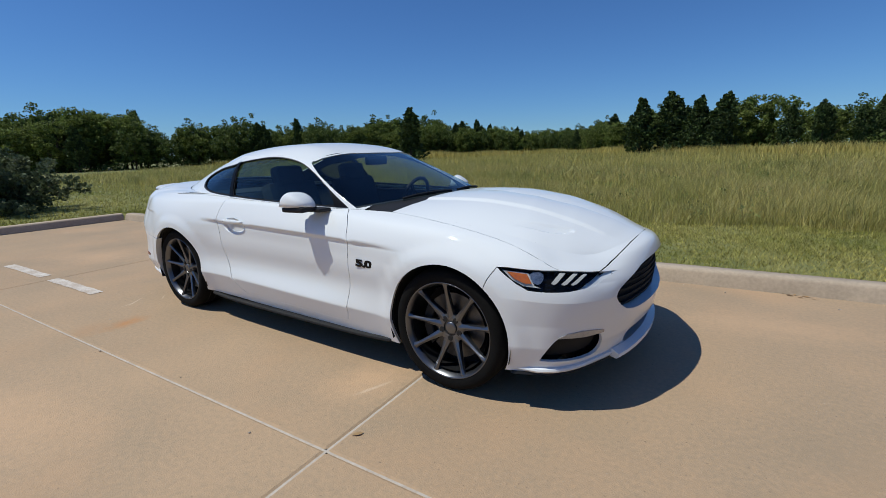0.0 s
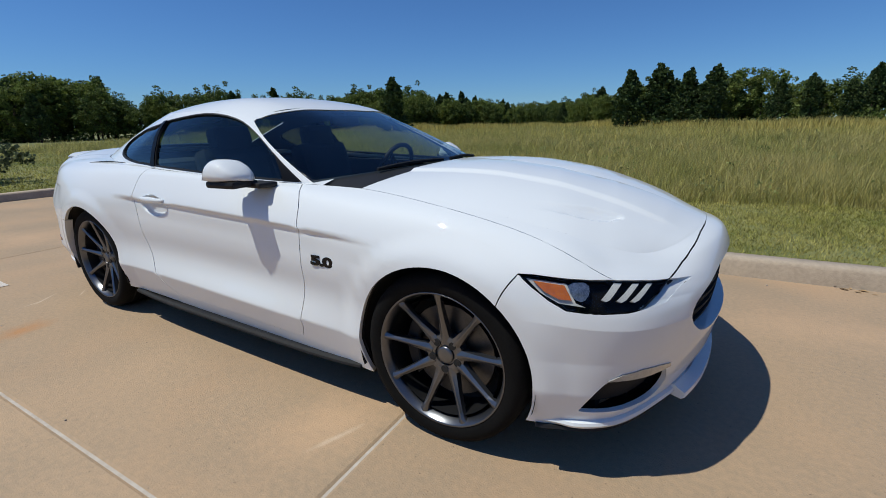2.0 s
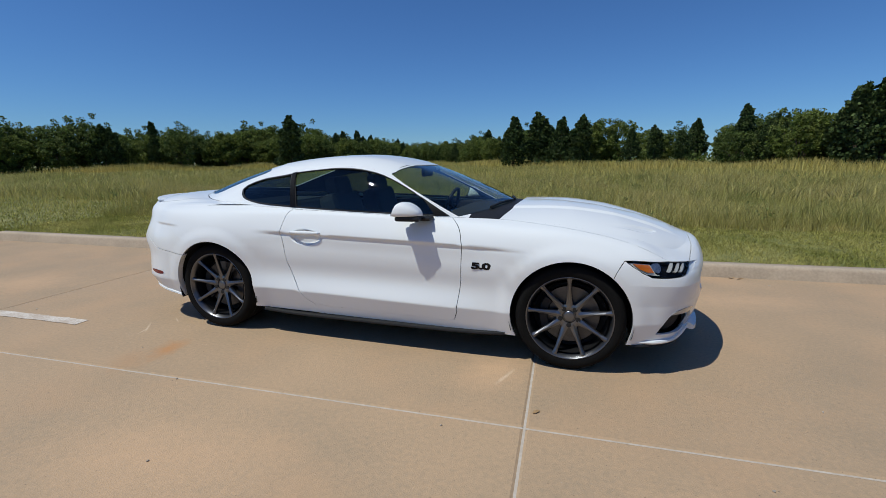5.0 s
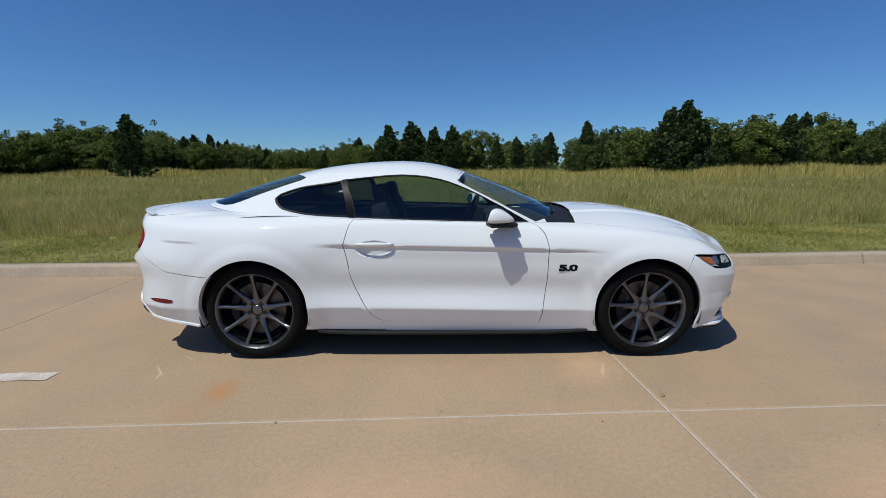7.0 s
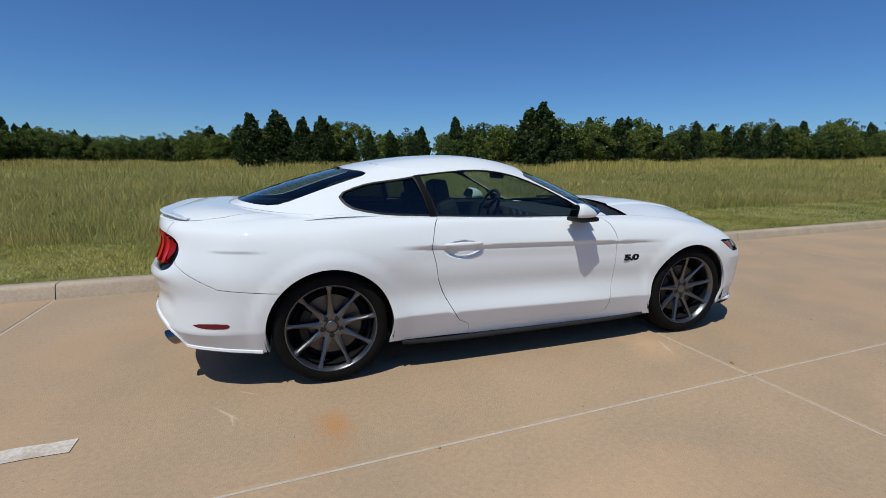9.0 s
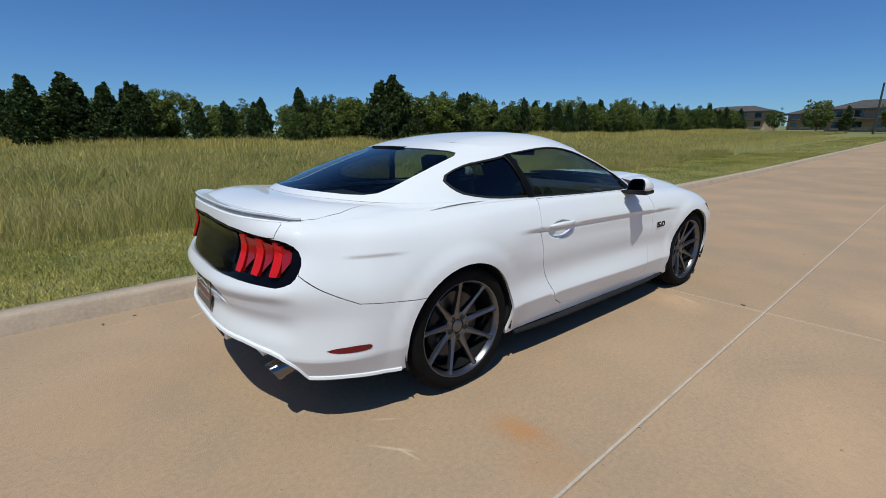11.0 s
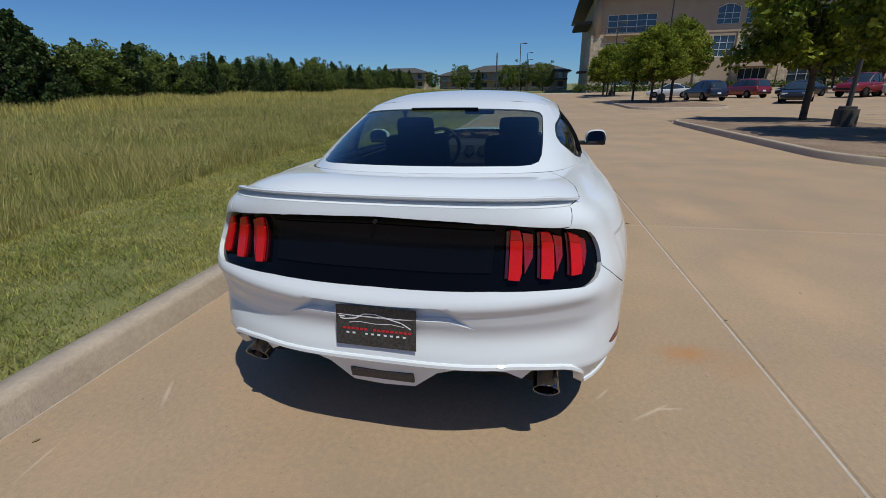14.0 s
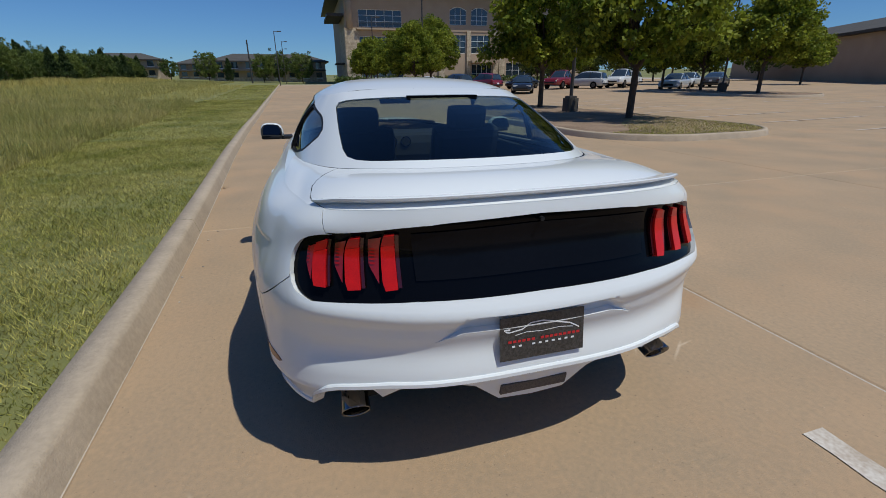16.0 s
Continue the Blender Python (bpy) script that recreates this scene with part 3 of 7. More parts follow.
AMBER = mat("amber lens", (0.60, 0.16, 0.012), 0.3, tint=(0.46, 0.10, 0.008), scale=30, coat=1.0)
LAMPWHITE = mat("frosted lamp bar", (0.58, 0.58, 0.56), 0.3, coat=0.5)
CLOTH = mat("dark seat cloth", (0.016, 0.017, 0.020), 0.85, tint=(0.026, 0.027, 0.031), scale=20, fine=300, bump=0.0008)
CARBON = mat("carbon weave", (0.012, 0.012, 0.012), 0.4, tint=(0.06, 0.057, 0.057), scale=90, fine=260, mix=1.0, coat=0.5)
REDPRINT = mat("red print", (0.55, 0.02, 0.025), 0.5)
WHITEPRINT = mat("white print", (0.8, 0.8, 0.8), 0.5)


def clear_glass(name, tint, gloss=1.0):
    """A thin tinted pane: light passes straight through, darkened, and the sky mirrors in it."""
    m = bpy.data.materials.new(name)
    m.use_nodes = True
    n, l = m.node_tree.nodes, m.node_tree.links
    n.remove(n["Principled BSDF"])
    t, g, mx, fr = (n.new(k) for k in ("ShaderNodeBsdfTransparent", "ShaderNodeBsdfGlossy", "ShaderNodeMixShader", "ShaderNodeLayerWeight"))
    t.inputs["Color"].default_value = (*tint, 1)
    g.inputs["Roughness"].default_value = 0.015
    g.inputs["Color"].default_value = (gloss, gloss, gloss, 1)
    fr.inputs["Blend"].default_value = 0.5
    power, rise = n.new("ShaderNodeMath"), n.new("ShaderNodeMath")
    power.operation, rise.operation = "POWER", "MULTIPLY_ADD"
    power.inputs[1].default_value, rise.inputs[1].default_value, rise.inputs[2].default_value = 4.6, 0.92, 0.05
    l.new(fr.outputs["Facing"], power.inputs[0])
    l.new(power.outputs[0], rise.inputs[0])
    l.new(rise.outputs[0], mx.inputs[0])
    l.new(t.outputs[0], mx.inputs[1])
    l.new(g.outputs[0], mx.inputs[2])
    l.new(mx.outputs[0], n["Material Output"].inputs["Surface"])
    return m


TINTED = clear_glass("tinted side glass", (0.60, 0.72, 0.66))
# tint darkened to stand for the dim trim behind the quarter panes
QUARTER_DARK = clear_glass("dark quarter glass", (0.16, 0.19, 0.19))
SCREEN = clear_glass("windscreen glass", (0.80, 0.87, 0.83))
LENS = clear_glass("clear lamp cover", (0.92, 0.93, 0.93), 0.25)

# ---- patches of skin cut along shut lines ----
import functools
import itertools

from mathutils.geometry import delaunay_2d_cdt


def poly_cut(pts, size, ratio):
    """A closed outline with its sides cut into short pieces. ratio: how long a unit of v is against one of u."""
    out = []
    n = len(pts)
    for i in range(n):
        a, b = np.array(pts[i], float), np.array(pts[(i + 1) % n], float)
        k = max(1, int(np.hypot(b[0] - a[0], (b[1] - a[1]) * ratio) / size))
        out += [tuple(a + (b - a) * j / k) for j in range(k)]
    return out


def eased(pts, rounds=2, keep=()):
    """A closed outline with its corners cut round, but for those kept sharp."""
    pts = [(tuple(p), i in keep) for i, p in enumerate(pts)]
    for _ in range(rounds):
        out = []
        n = len(pts)
        for i, (p, hard) in enumerate(pts):
            if hard:
                out.append((p, True))
                continue
            a, b, p = np.array(pts[i - 1][0]), np.array(pts[(i + 1) % n][0]), np.array(p)
            out += [(tuple(p + 0.25 * (a - p)), False), (tuple(p + 0.25 * (b - p)), False)]
        pts = out
    return [p for p, _ in pts]


def inside(pts, poly):
    x, y = pts[:, 0], pts[:, 1]
    hit = np.zeros(len(pts), bool)
    q = np.array(poly)
    for (x0, y0), (x1, y1) in zip(q, np.roll(q, -1, 0)):
        if y0 != y1:
            hit ^= ((y0 > y) != (y1 > y)) & (x < (x1 - x0) * (y - y0) / (y1 - y0) + x0)
    return hit


def patch(fn, outer, holes=(), du=0.12, dv=0.12, ratio=0.6, gap=0.0022, flange=0.018, lift=0.0, seam=None, finer=()):
    """A piece of a surface within an outline, as arrays of places, normals and faces, its edges drawn in by the gap and turned inwards."""
    loops = [poly_cut(outer, du * 0.8, ratio)] + [poly_cut(h, du * 0.5, ratio) for h in holes]
    verts, edges = [], []
    for lp in loops:
        k = len(verts)
        verts += [(u, v * ratio) for u, v in lp]
        edges += [(k + i, k + (i + 1) % len(lp)) for i in range(len(lp))]
    o = np.array(outer)
    gu, gv = np.meshgrid(np.arange(o[:, 0].min(), o[:, 0].max(), du), np.arange(o[:, 1].min(), o[:, 1].max(), dv), indexing="ij")
    g = np.stack([gu.ravel(), gv.ravel()], -1)
    if len(finer):
        g = np.vstack([g, np.array(finer)])
    ok = inside(g, loops[0])
    for h in loops[1:]:
        ok &= ~inside(g, h)
    g = g[ok] * (1, ratio)
    edge_pts = np.array(verts)
    if len(g):
        d = np.sqrt(((g[:, None] - edge_pts[None]) ** 2).sum(-1)).min(1)
        g = g[d > 0.35 * min(du, dv * ratio) * np.where(np.arange(len(g)) < len(g) - len(finer), 1, 0.4)]
    verts += [tuple(p) for p in g]
    vs, _, fs, _, _, _ = delaunay_2d_cdt([Vector(p) for p in verts], edges, [], 0, 1e-6)
    q = np.array([tuple(p) for p in vs])
    tri = np.array([f for f in fs if len(f) == 3])
    c = q[tri].mean(1)
    ok = inside(c, [(u, v * ratio) for u, v in loops[0]])
    for h in loops[1:]:
        ok &= ~inside(c, [(u, v * ratio) for u, v in h])
    tri = tri[ok]
    used = np.unique(tri)
    back = -np.ones(len(q), int)
    back[used] = np.arange(len(used))
    q, tri = q[used], back[tri]
    u, v = q[:, 0], q[:, 1] / ratio
    P = fn(u, v)
    e = 0.012
    N = np.cross(fn(u + e, v) - fn(u - e, v), fn(u, v + e) - fn(u, v - e))
    N /= np.linalg.norm(N, axis=1, keepdims=True) + 1e-12
    C = P - np.stack([np.clip(P[:, 0], -1.5, 1.5), 0 * P[:, 0], 0 * P[:, 0] + 0.5], -1)
    N *= np.where((N * C).sum(1) < 0, -1, 1)[:, None]
    fn3 = np.cross(P[tri[:, 1]] - P[tri[:, 0]], P[tri[:, 2]] - P[tri[:, 0]])
    flip = (fn3 * N[tri].sum(1)).sum(1) < 0
    tri[flip] = tri[flip][:, ::-1]
    P = P + N * (lift(u, v, P)[:, None] if callable(lift) else lift)
    he = {}
    for a, b, c2 in tri:
        for s, t in ((a, b), (b, c2), (c2, a)):
            he[(s, t)] = 1
    rim_e = [(s, t) for s, t in he if (t, s) not in he and not (seam and seam(u[s]) and seam(u[t]))]
    into = np.zeros_like(P)
    for s, t in rim_e:
        d = np.cross(N[s], P[t] - P[s])
        d /= np.linalg.norm(d) + 1e-12
        into[s] += d
        into[t] += d
    ln = np.linalg.norm(into, axis=1, keepdims=True)
    into = np.where(ln > 0, into / np.maximum(ln, 1e-9), 0)
    on_seam = np.array([bool(seam and seam(x)) for x in u])
    into[on_seam] *= (1, 0, 1)
    P = P + (gap(u, v)[:, None] if callable(gap) else gap) * into
    faces = [tuple(f) for f in tri]
    if flange:
        ids = {}
        PV, NV = [P], [N]
        n0 = len(P)
        extra = []
        for s, t in rim_e:
            for k in (s, t):
                if k not in ids:
                    ids[k] = n0 + len(extra)
                    extra += [P[k], P[k] - N[k] * flange + into[k] * 0.002]
        P = np.vstack([P, np.array(extra)]) if extra else P
        N = np.vstack([N, np.zeros((len(extra), 3))]) if extra else N
        faces += [(ids[t], ids[s], ids[s] + 1, ids[t] + 1) for s, t in rim_e]
    return P, N, faces


def skin_ob(name, pieces, material, parent, label="", sides=(-1,)):
    """One mesh from patches, on the given sides of the car (-1: its right)."""
    V, N, F = [], [], []
    k = 0
    for P, n, f in pieces:
        for s in sides:
            V.append(P * (1, s, 1))
            N.append(n * (1, s, 1))
            F += [tuple(i + k for i in (q if s > 0 else q[::-1])) for q in f]
            k += len(P)
    me = bpy.data.meshes.new(name)
    me.from_pydata(np.vstack(V).tolist(), [], F)
    me.materials.append(material)
    me.shade_smooth()
    me.update()
    me.normals_split_custom_set_from_vertices(np.vstack(N).tolist())
    ob = new(name, me)
    ob.parent = parent
    return tagged(ob, label)


_U, _V = np.meshgrid(np.linspace(2, 13, 441), np.linspace(0, 6, 241), indexing="ij")
_S = skin(_U, _V)


def side_uv(x, z):
    """Where on the flank the point that shows at (x, z) from the side lies."""
    i = np.unravel_index(((_S[..., 0] - x) ** 2 + (_S[..., 2] - z) ** 2).argmin(), _U.shape)
    p = np.array([_U[i], _V[i]])
    for _ in range(4):
        s0 = skin(*p)
        e = 1e-3
        J = np.stack([(skin(p[0] + e, p[1]) - s0)[[0, 2]], (skin(p[0], p[1] + e) - s0)[[0, 2]]], 1) / e
        p = p + np.clip(np.linalg.lstsq(J, np.array([x, z]) - s0[[0, 2]], rcond=None)[0], -0.1, 0.1)
    return tuple(np.clip(p, (0, 0), (15, 6)))


ARCH = 0.368


def arch(hx, a0, a1, n=30, r=ARCH):
    """Points on a wheel arch between two angles (degrees, 0 ahead, 90 up)."""
    return [side_uv(hx + r * math.cos(radians(a)), HUB_Z + r * math.sin(radians(a))) for a in np.linspace(a0, a1, n)]


def foot_angle(hx, ahead, v_z):
    """The angle at which the arch meets the body's foot."""
    s = math.asin(max(-0.95, (v_z - HUB_Z) / ARCH))
    return math.degrees(s) if ahead else 180 - math.degrees(s)


car = tagged(new("car"), "white two-door fastback coupe with gunmetal wheels on concrete", "car")

# shut lines, as lines on the skin from the top down or from the tail forwards
DOOR_REAR = [(6.54, 6.0), (6.52, 5.52), (6.42, 3.95), (6.50, 2.43), (6.68, 1.02), (6.75, .65), (6.87, .43), (7.02, .38)]
DOOR_FRONT = [(8.38, .33), (8.45, .42), (8.48, .77), (8.48, .97), (8.52, 2.3), (8.53, 4.0), (8.50, 4.57), (8.45, 5.18), (8.42, 6.0)]
TAIL_SEAM = [(2.17, 3.46), (3.02, 2.70), (3.25, 2.53)]
LID_GAP = [(1.98, 6.0), (1.97, 5.75), (1.77, 4.78)]
LAMP_TOP = [(0, 5.30), (.68, 5.19), (1.09, 5.06), (1.54, 4.82)]
LAMP_END = [(1.69, 4.74), (1.82, 4.65), (1.94, 4.54), (2.04, 4.37), (2.10, 4.17), (2.14, 3.94), (2.16, 3.74), (2.15, 3.55), (2.12, 3.39), (2.06, 3.27), (1.97, 3.20)]
LAMP_FOOT = [(1.85, 3.15), (1.50, 3.20), (.98, 3.27), (0, 3.30)]
HEAD_TOP = [(10.76, 3.86), (10.9, 3.93), (11.22, 3.98), (11.55, 4.08), (11.84, 4.20)]
HEAD_IN = [(12.30, 4.27), (12.78, 4.25), (12.50, 3.62), (12.22, 3.17)]
HEAD_FOOT = [(11.97, 3.06), (11.55, 2.98), (11.25, 2.98), (11.07, 3.17), (10.90, 3.50)]
HOOD_SIDE = [(9.0, 6.0), (9.6, 5.76), (10.1, 5.59), (10.4, 5.49), (10.62, 5.40), (10.83, 5.26), (11.12, 4.97), (11.5, 4.58), (11.84, 4.20)]
NOSE_GAP = [(12.78, 4.25), (13.25, 4.93), (13.62, 5.28), (14.28, 5.72), (15.0, 6.0)]
mid = lambda u: u < 1e-6 or u > 15 - 1e-6  # noqa: E731

ra_front, ra_rear = foot_angle(REAR_HUB, True, 0.207), foot_angle(REAR_HUB, False, 0.235)
fa_front, fa_rear = foot_angle(FRONT_HUB, True, 0.20), foot_angle(FRONT_HUB, False, 0.187)
seam_a = [a for a in np.linspace(180, 90, 91) if HUB_Z + ARCH * math.sin(radians(a)) > 0.595][0]
fseam_a = [a for a in np.linspace(0, 90, 91) if HUB_Z + ARCH * math.sin(radians(a)) > 0.622][0]

GRILLE = eased([(15, 4.1), (14.15, 4.02), (13.85, 3.75), (13.05, 2.75), (13.12, 2.45), (13.5, 1.95), (14.1, 1.85), (15, 1.85)], 2, (0, 7))
FOG = eased([(11.53, .55), (11.70, 1.05), (11.87, 1.45), (12.05, 1.50), (12.80, 1.40), (12.93, 1.0), (12.92, .55), (12.70, .42), (12.1, .50)], 1, (0,))
LOWER = eased([(15, 1.02), (13.95, 1.02), (13.72, .80), (13.85, .25), (15, .25)], 2, (0, 4))

NOTCH = [(12.78, 4.25), (13.22, 4.12), (12.95, 3.90), (12.55, 3.28), (12.22, 3.17), (12.50, 3.62)]
POCKET = [(0, 2.93), (.62, 2.93), (.88, 2.10), (.64, 2.40), (0, 2.40)]


def pocket_floor(u, v, P):
    """The plate pocket's floor: flush at its foot, sunk under the overhang at its head."""
    side = np.interp(v, [2.10, 2.93], [.88, .62])
    return -0.032 * np.clip((P[:, 2] - 0.545) / 0.07, 0, 1) * (1 - step(2.86, 2.93, v)) * np.clip((side - u) / 0.15, 0, 1)


TAIL_FOLDS = [(u, v + k) for u in np.arange(0.05, 2.3, 0.06) for v in (2.96, 1.79) for k in (-.012, .012)]
NOSE_FOLDS = [(u, 2.64 + k) for u in np.arange(10.8, 13.2, 0.05) for k in (-.012, .012)]
HANDLE_HOLLOW = [(u, v) for u in np.arange(6.54, 7.08, 0.016) for v in np.arange(3.1, 4.35, 0.055)]
rear_bumper_line = ([(0, 1.2), (.77, 1.2), (1.28, 1.2), (1.73, 1.10), (1.88, 1.03), (2.07, .67), (2.25, .04), (2.6, 0), (3.2, 0), (3.9, 0)] + arch(REAR_HUB, ra_rear, seam_a, 24)
                    + TAIL_SEAM[::-1] + LAMP_END[7:] + LAMP_FOOT + POCKET[:5])
rear_bumper = skin_ob("rear_bumper", [patch(skin, rear_bumper_line, seam=mid, du=0.1, dv=0.1, finer=TAIL_FOLDS, flange=0.045), patch(skin, POCKET, lift=pocket_floor, gap=-0.004, flange=0, du=0.04, dv=0.04, seam=mid)], PAINT, car, "white painted rear bumper with a plate pocket", (-1, 1))


def bumper_outline():
    """The front bumper's edge: foot, wheel arch, headlamp, nose, and down the middle round both grilles."""
    out = [(15, .18)] + [(13.6, .18), (13.0, .12), (12.0, .15), (11.4, .05)] + arch(FRONT_HUB, fa_front, fseam_a, 24) + HEAD_TOP[:1] + HEAD_FOOT[::-1] + NOTCH[::-1][1:5] + NOTCH[:1] + NOSE_GAP[1:]
    return out + GRILLE + LOWER


def notch_floor(u, v, P):
    """The facet beside the headlamp's inner end: flush outside, sunk at the lamp."""
    a, b = np.interp(v, [3.17, 3.62, 4.25], [12.22, 12.5, 12.78]), np.interp(v, [3.17, 3.28, 3.9, 4.12], [12.22, 12.55, 12.95, 13.22])
    return -0.034 * (1 - np.clip((u - a) / np.maximum(b - a, 0.02), 0, 1))


front_bumper = skin_ob("front_bumper", [patch(skin, bumper_outline(), [FOG], seam=mid, du=0.09, dv=0.09, finer=NOSE_FOLDS), patch(skin, NOTCH, lift=notch_floor, gap=-0.005, flange=0, du=0.05, dv=0.06)], PAINT, car, "white painted front bumper around a black grille", (-1, 1))

for s in (-1, 1):
    quarter_line = (DOOR_REAR[:-1] + [(6.9, .0)] + [(6.2, 0)] + arch(REAR_HUB, ra_front, seam_a, 40) + TAIL_SEAM[::-1] + LAMP_END[::-1][3:] + [LID_GAP[2], LID_GAP[1], LID_GAP[0]] + [(3, 6), (4, 6), (5, 6), (6, 6)])
    skin_ob("quarter_panel", [patch(skin, quarter_line, gap=lambda u, v: 0.0022 * (v < 5.95) - 0.001 * (v >= 5.95))], PAINT, car, sides=(s,))
    fender_line = (DOOR_FRONT[::-1] + [(8.5, 0), (9.1, 0)] + arch(FRONT_HUB, fa_rear, fseam_a, 40) + HEAD_TOP + HOOD_SIDE[::-1][1:])
    fender = skin_ob("fender", [patch(skin, fender_line)], PAINT, car, sides=(s,))
    rocker_line = [(6.87, .43), (7.02, .38), (8.38, .33), (8.45, .42), (8.5, 0), (6.9, 0)]
    skin_ob("rocker_panel", [patch(skin, rocker_line, gap=-0.0015)], PAINT, car, sides=(s,))
    door_line = DOOR_REAR + DOOR_FRONT + [(8, 6), (7.4, 6), (7, 6)]
    door = skin_ob("door", [patch(skin, door_line, finer=HANDLE_HOLLOW)], PAINT, car, "white door panel with a sharp character line", sides=(s,))

# bonnet: the flat top, and the flanks that run down to the headlamps and the nose
top_line = [(0, 0), (0, .5), (0, 1), (.25, 1), (.5, 1), (.75, 1), (1, 1), (1, .5), (1, 0)]
flank_line = HOOD_SIDE + HEAD_IN[:1] + NOSE_GAP + [(u, 6.0) for u in np.arange(14.5, 9.0, -0.5)]
hood = skin_ob("hood", [patch(bonnet, top_line, du=0.014, dv=0.02, ratio=1.0, gap=0, flange=0), patch(skin, flank_line, seam=mid, gap=lambda u, v: 0.0032 * step(12.5, 12.9, u) * (v < 5.9), flange=0.012)], PAINT, car,
               "white bonnet with raised creases", (-1, 1))

# boot lid and the shoulders beside the rear window
LID_DECK = [(2.0, 0.02), (2.28, .45), (2.45, .70), (2.40, .90), (1.98, 1.0)]
lid_line = [(0, 0), (1, 0)] + LID_DECK + [(1, 1), (0, 1)]
lid_lip = [(0, 6), (1, 6)] + LID_GAP + LAMP_TOP[::-1]
boot_lid = skin_ob("boot_lid", [patch(deck, lid_line, du=0.1, dv=0.06, ratio=1.6, seam=mid), patch(skin, lid_lip, seam=mid, gap=0.0015, flange=0.015)], PAINT, car, "white boot lid with a low lip spoiler", (-1, 1))
for s in (-1, 1):
    shoulder_line = LID_DECK + [(3, 1), (4, 1), (4.6, 1), (4.6, 0), (4, 0), (3, 0)]
    skin_ob("shoulder_panel", [patch(deck, shoulder_line, du=0.1, dv=0.08, ratio=1.2, gap=lambda u, w: 0.001 * (w < 0.98) - 0.001 * (w >= 0.98), flange=0.0)], PAINT, car, sides=(s,))


def ledge(u, w):
    """The narrow strip between the belt under the windows and the rim of the flank."""
    a, b = glasshouse(u_map(u), np.zeros(np.shape(u))), rim(u)
    return a + (b - a) * np.asarray(w)[..., None]


def u_map(u):
    """The cabin station level with a station of the flank."""
    ub = np.linspace(4.6, 9.3, 60)
    xb = rim(ub)[:, 0]
    ug = np.linspace(3.5, 12.6, 200)
    xg = glasshouse(ug, np.zeros(200))[:, 0]
    return np.interp(np.interp(u, ub, xb), xg, ug)


# ---- cabin: roof, pillars, glass ----
def roof_skin(u, w):
    e = np.array(EAVE)
    l = spline(np.vstack([e[1] * (1, -1, 1), e, e[-2] * (1, -1, 1)]), np.asarray(u, float) + 1)
    x, y = -0.42 + (l[..., 0] + 0.42) * w, l[..., 1] * w
    return np.stack([x, y, roof_z(x, y)], -1)


roof = skin_ob("roof", [patch(roof_skin, [(0, .02), (0, 1), (3, 1), (8, 1), (12, 1), (15, 1), (15, .02), (8, .02)], du=0.25, dv=0.06, ratio=4, seam=mid, gap=0, flange=0.0)], PAINT, car, "white steel roof", (-1, 1))
skin_ob("headliner", [patch(roof_skin, [(0, .02), (0, .97), (3, .97), (8, .97), (12, .97), (15, .97), (15, .02), (8, .02)], du=0.4, dv=0.1, ratio=4, seam=mid, gap=0, flange=0.0, lift=-0.022)], CLOTH, car, "dark headlining", (-1, 1))
QUARTER_GLASS = eased([(2.66, .36), (2.80, .56), (3.14, .68), (4.34, .805), (4.78, .68), (5.08, .56), (5.50, .36), (5.77, .18), (5.97, .012), (4.84, .015), (3.74, .09), (3.26, .185)], 1, (3, 8))
DOOR_GLASS = eased([(4.50, .825), (5.4, .885), (6.62, .955), (8.02, .965), (9.20, .91), (9.85, .78), (10.22, .58), (10.44, .26), (10.60, .012), (7.8, .012), (6.08, .012), (5.88, .18), (5.63, .36), (5.21, .56), (4.92, .68)], 1, (0, 8, 10))
REAR_GLASS = [(0, .06), (.94, .06), (1.45, .06), (1.68, .07), (1.84, .10), (1.94, .17), (2.05, .32), (2.25, .60), (2.36, .74), (2.28, .80), (2.0, .82), (1.0, .81), (0, .81)]
SCREEN_GLASS = [(15, .0), (13.5, .0), (11.6, .0), (10.98, .0), (10.80, .2), (10.62, .4), (10.33, .7), (10.25, .92), (10.7, .968), (12.5, .975), (13.5, .975), (15, .975)]
for s in (-1, 1):
    pillar_line = [(u, 0) for u in np.arange(0, 10.9, .5)] + SCREEN_GLASS[3:9] + [(12.5, .975), (13.5, .975), (15, .975), (15, 1)] + [(u, 1) for u in np.arange(14.5, 0, -.5)] + [(0, 1)] + REAR_GLASS[::-1]
    skin_ob("cabin_frame", [patch(glasshouse, pillar_line, [QUARTER_GLASS, DOOR_GLASS], du=0.12, dv=0.03, ratio=4.0, seam=mid, gap=0, flange=0.005)], PAINT, car, sides=(s,))
    skin_ob("pillar_trim", [patch(glasshouse, pillar_line, [QUARTER_GLASS, DOOR_GLASS], du=0.2, dv=0.05, ratio=4.0, seam=mid, gap=0, flange=0, lift=-0.009)], CLOTH, car, "dark pillar lining", sides=(s,))
    skin_ob("window_ledge", [patch(ledge, [(4.6, 0), (8.62, 0), (8.62, 1), (4.6, 1)], du=0.15, dv=0.3, ratio=0.6, gap=0, flange=0)], PAINT, car, sides=(s,))


def grown(shape, k):
    c = np.mean(shape, 0)
    return [tuple(c + (np.array(p) - c) * k) for p in shape]


def ring(fn, shape, ku, kv, **kw):
    """A narrow band just inside an outline."""
    c = np.mean(shape, 0)
    inner = [tuple(c + (np.array(p) - c) * (ku, kv)) for p in shape]
    return patch(fn, shape, [inner], **kw)


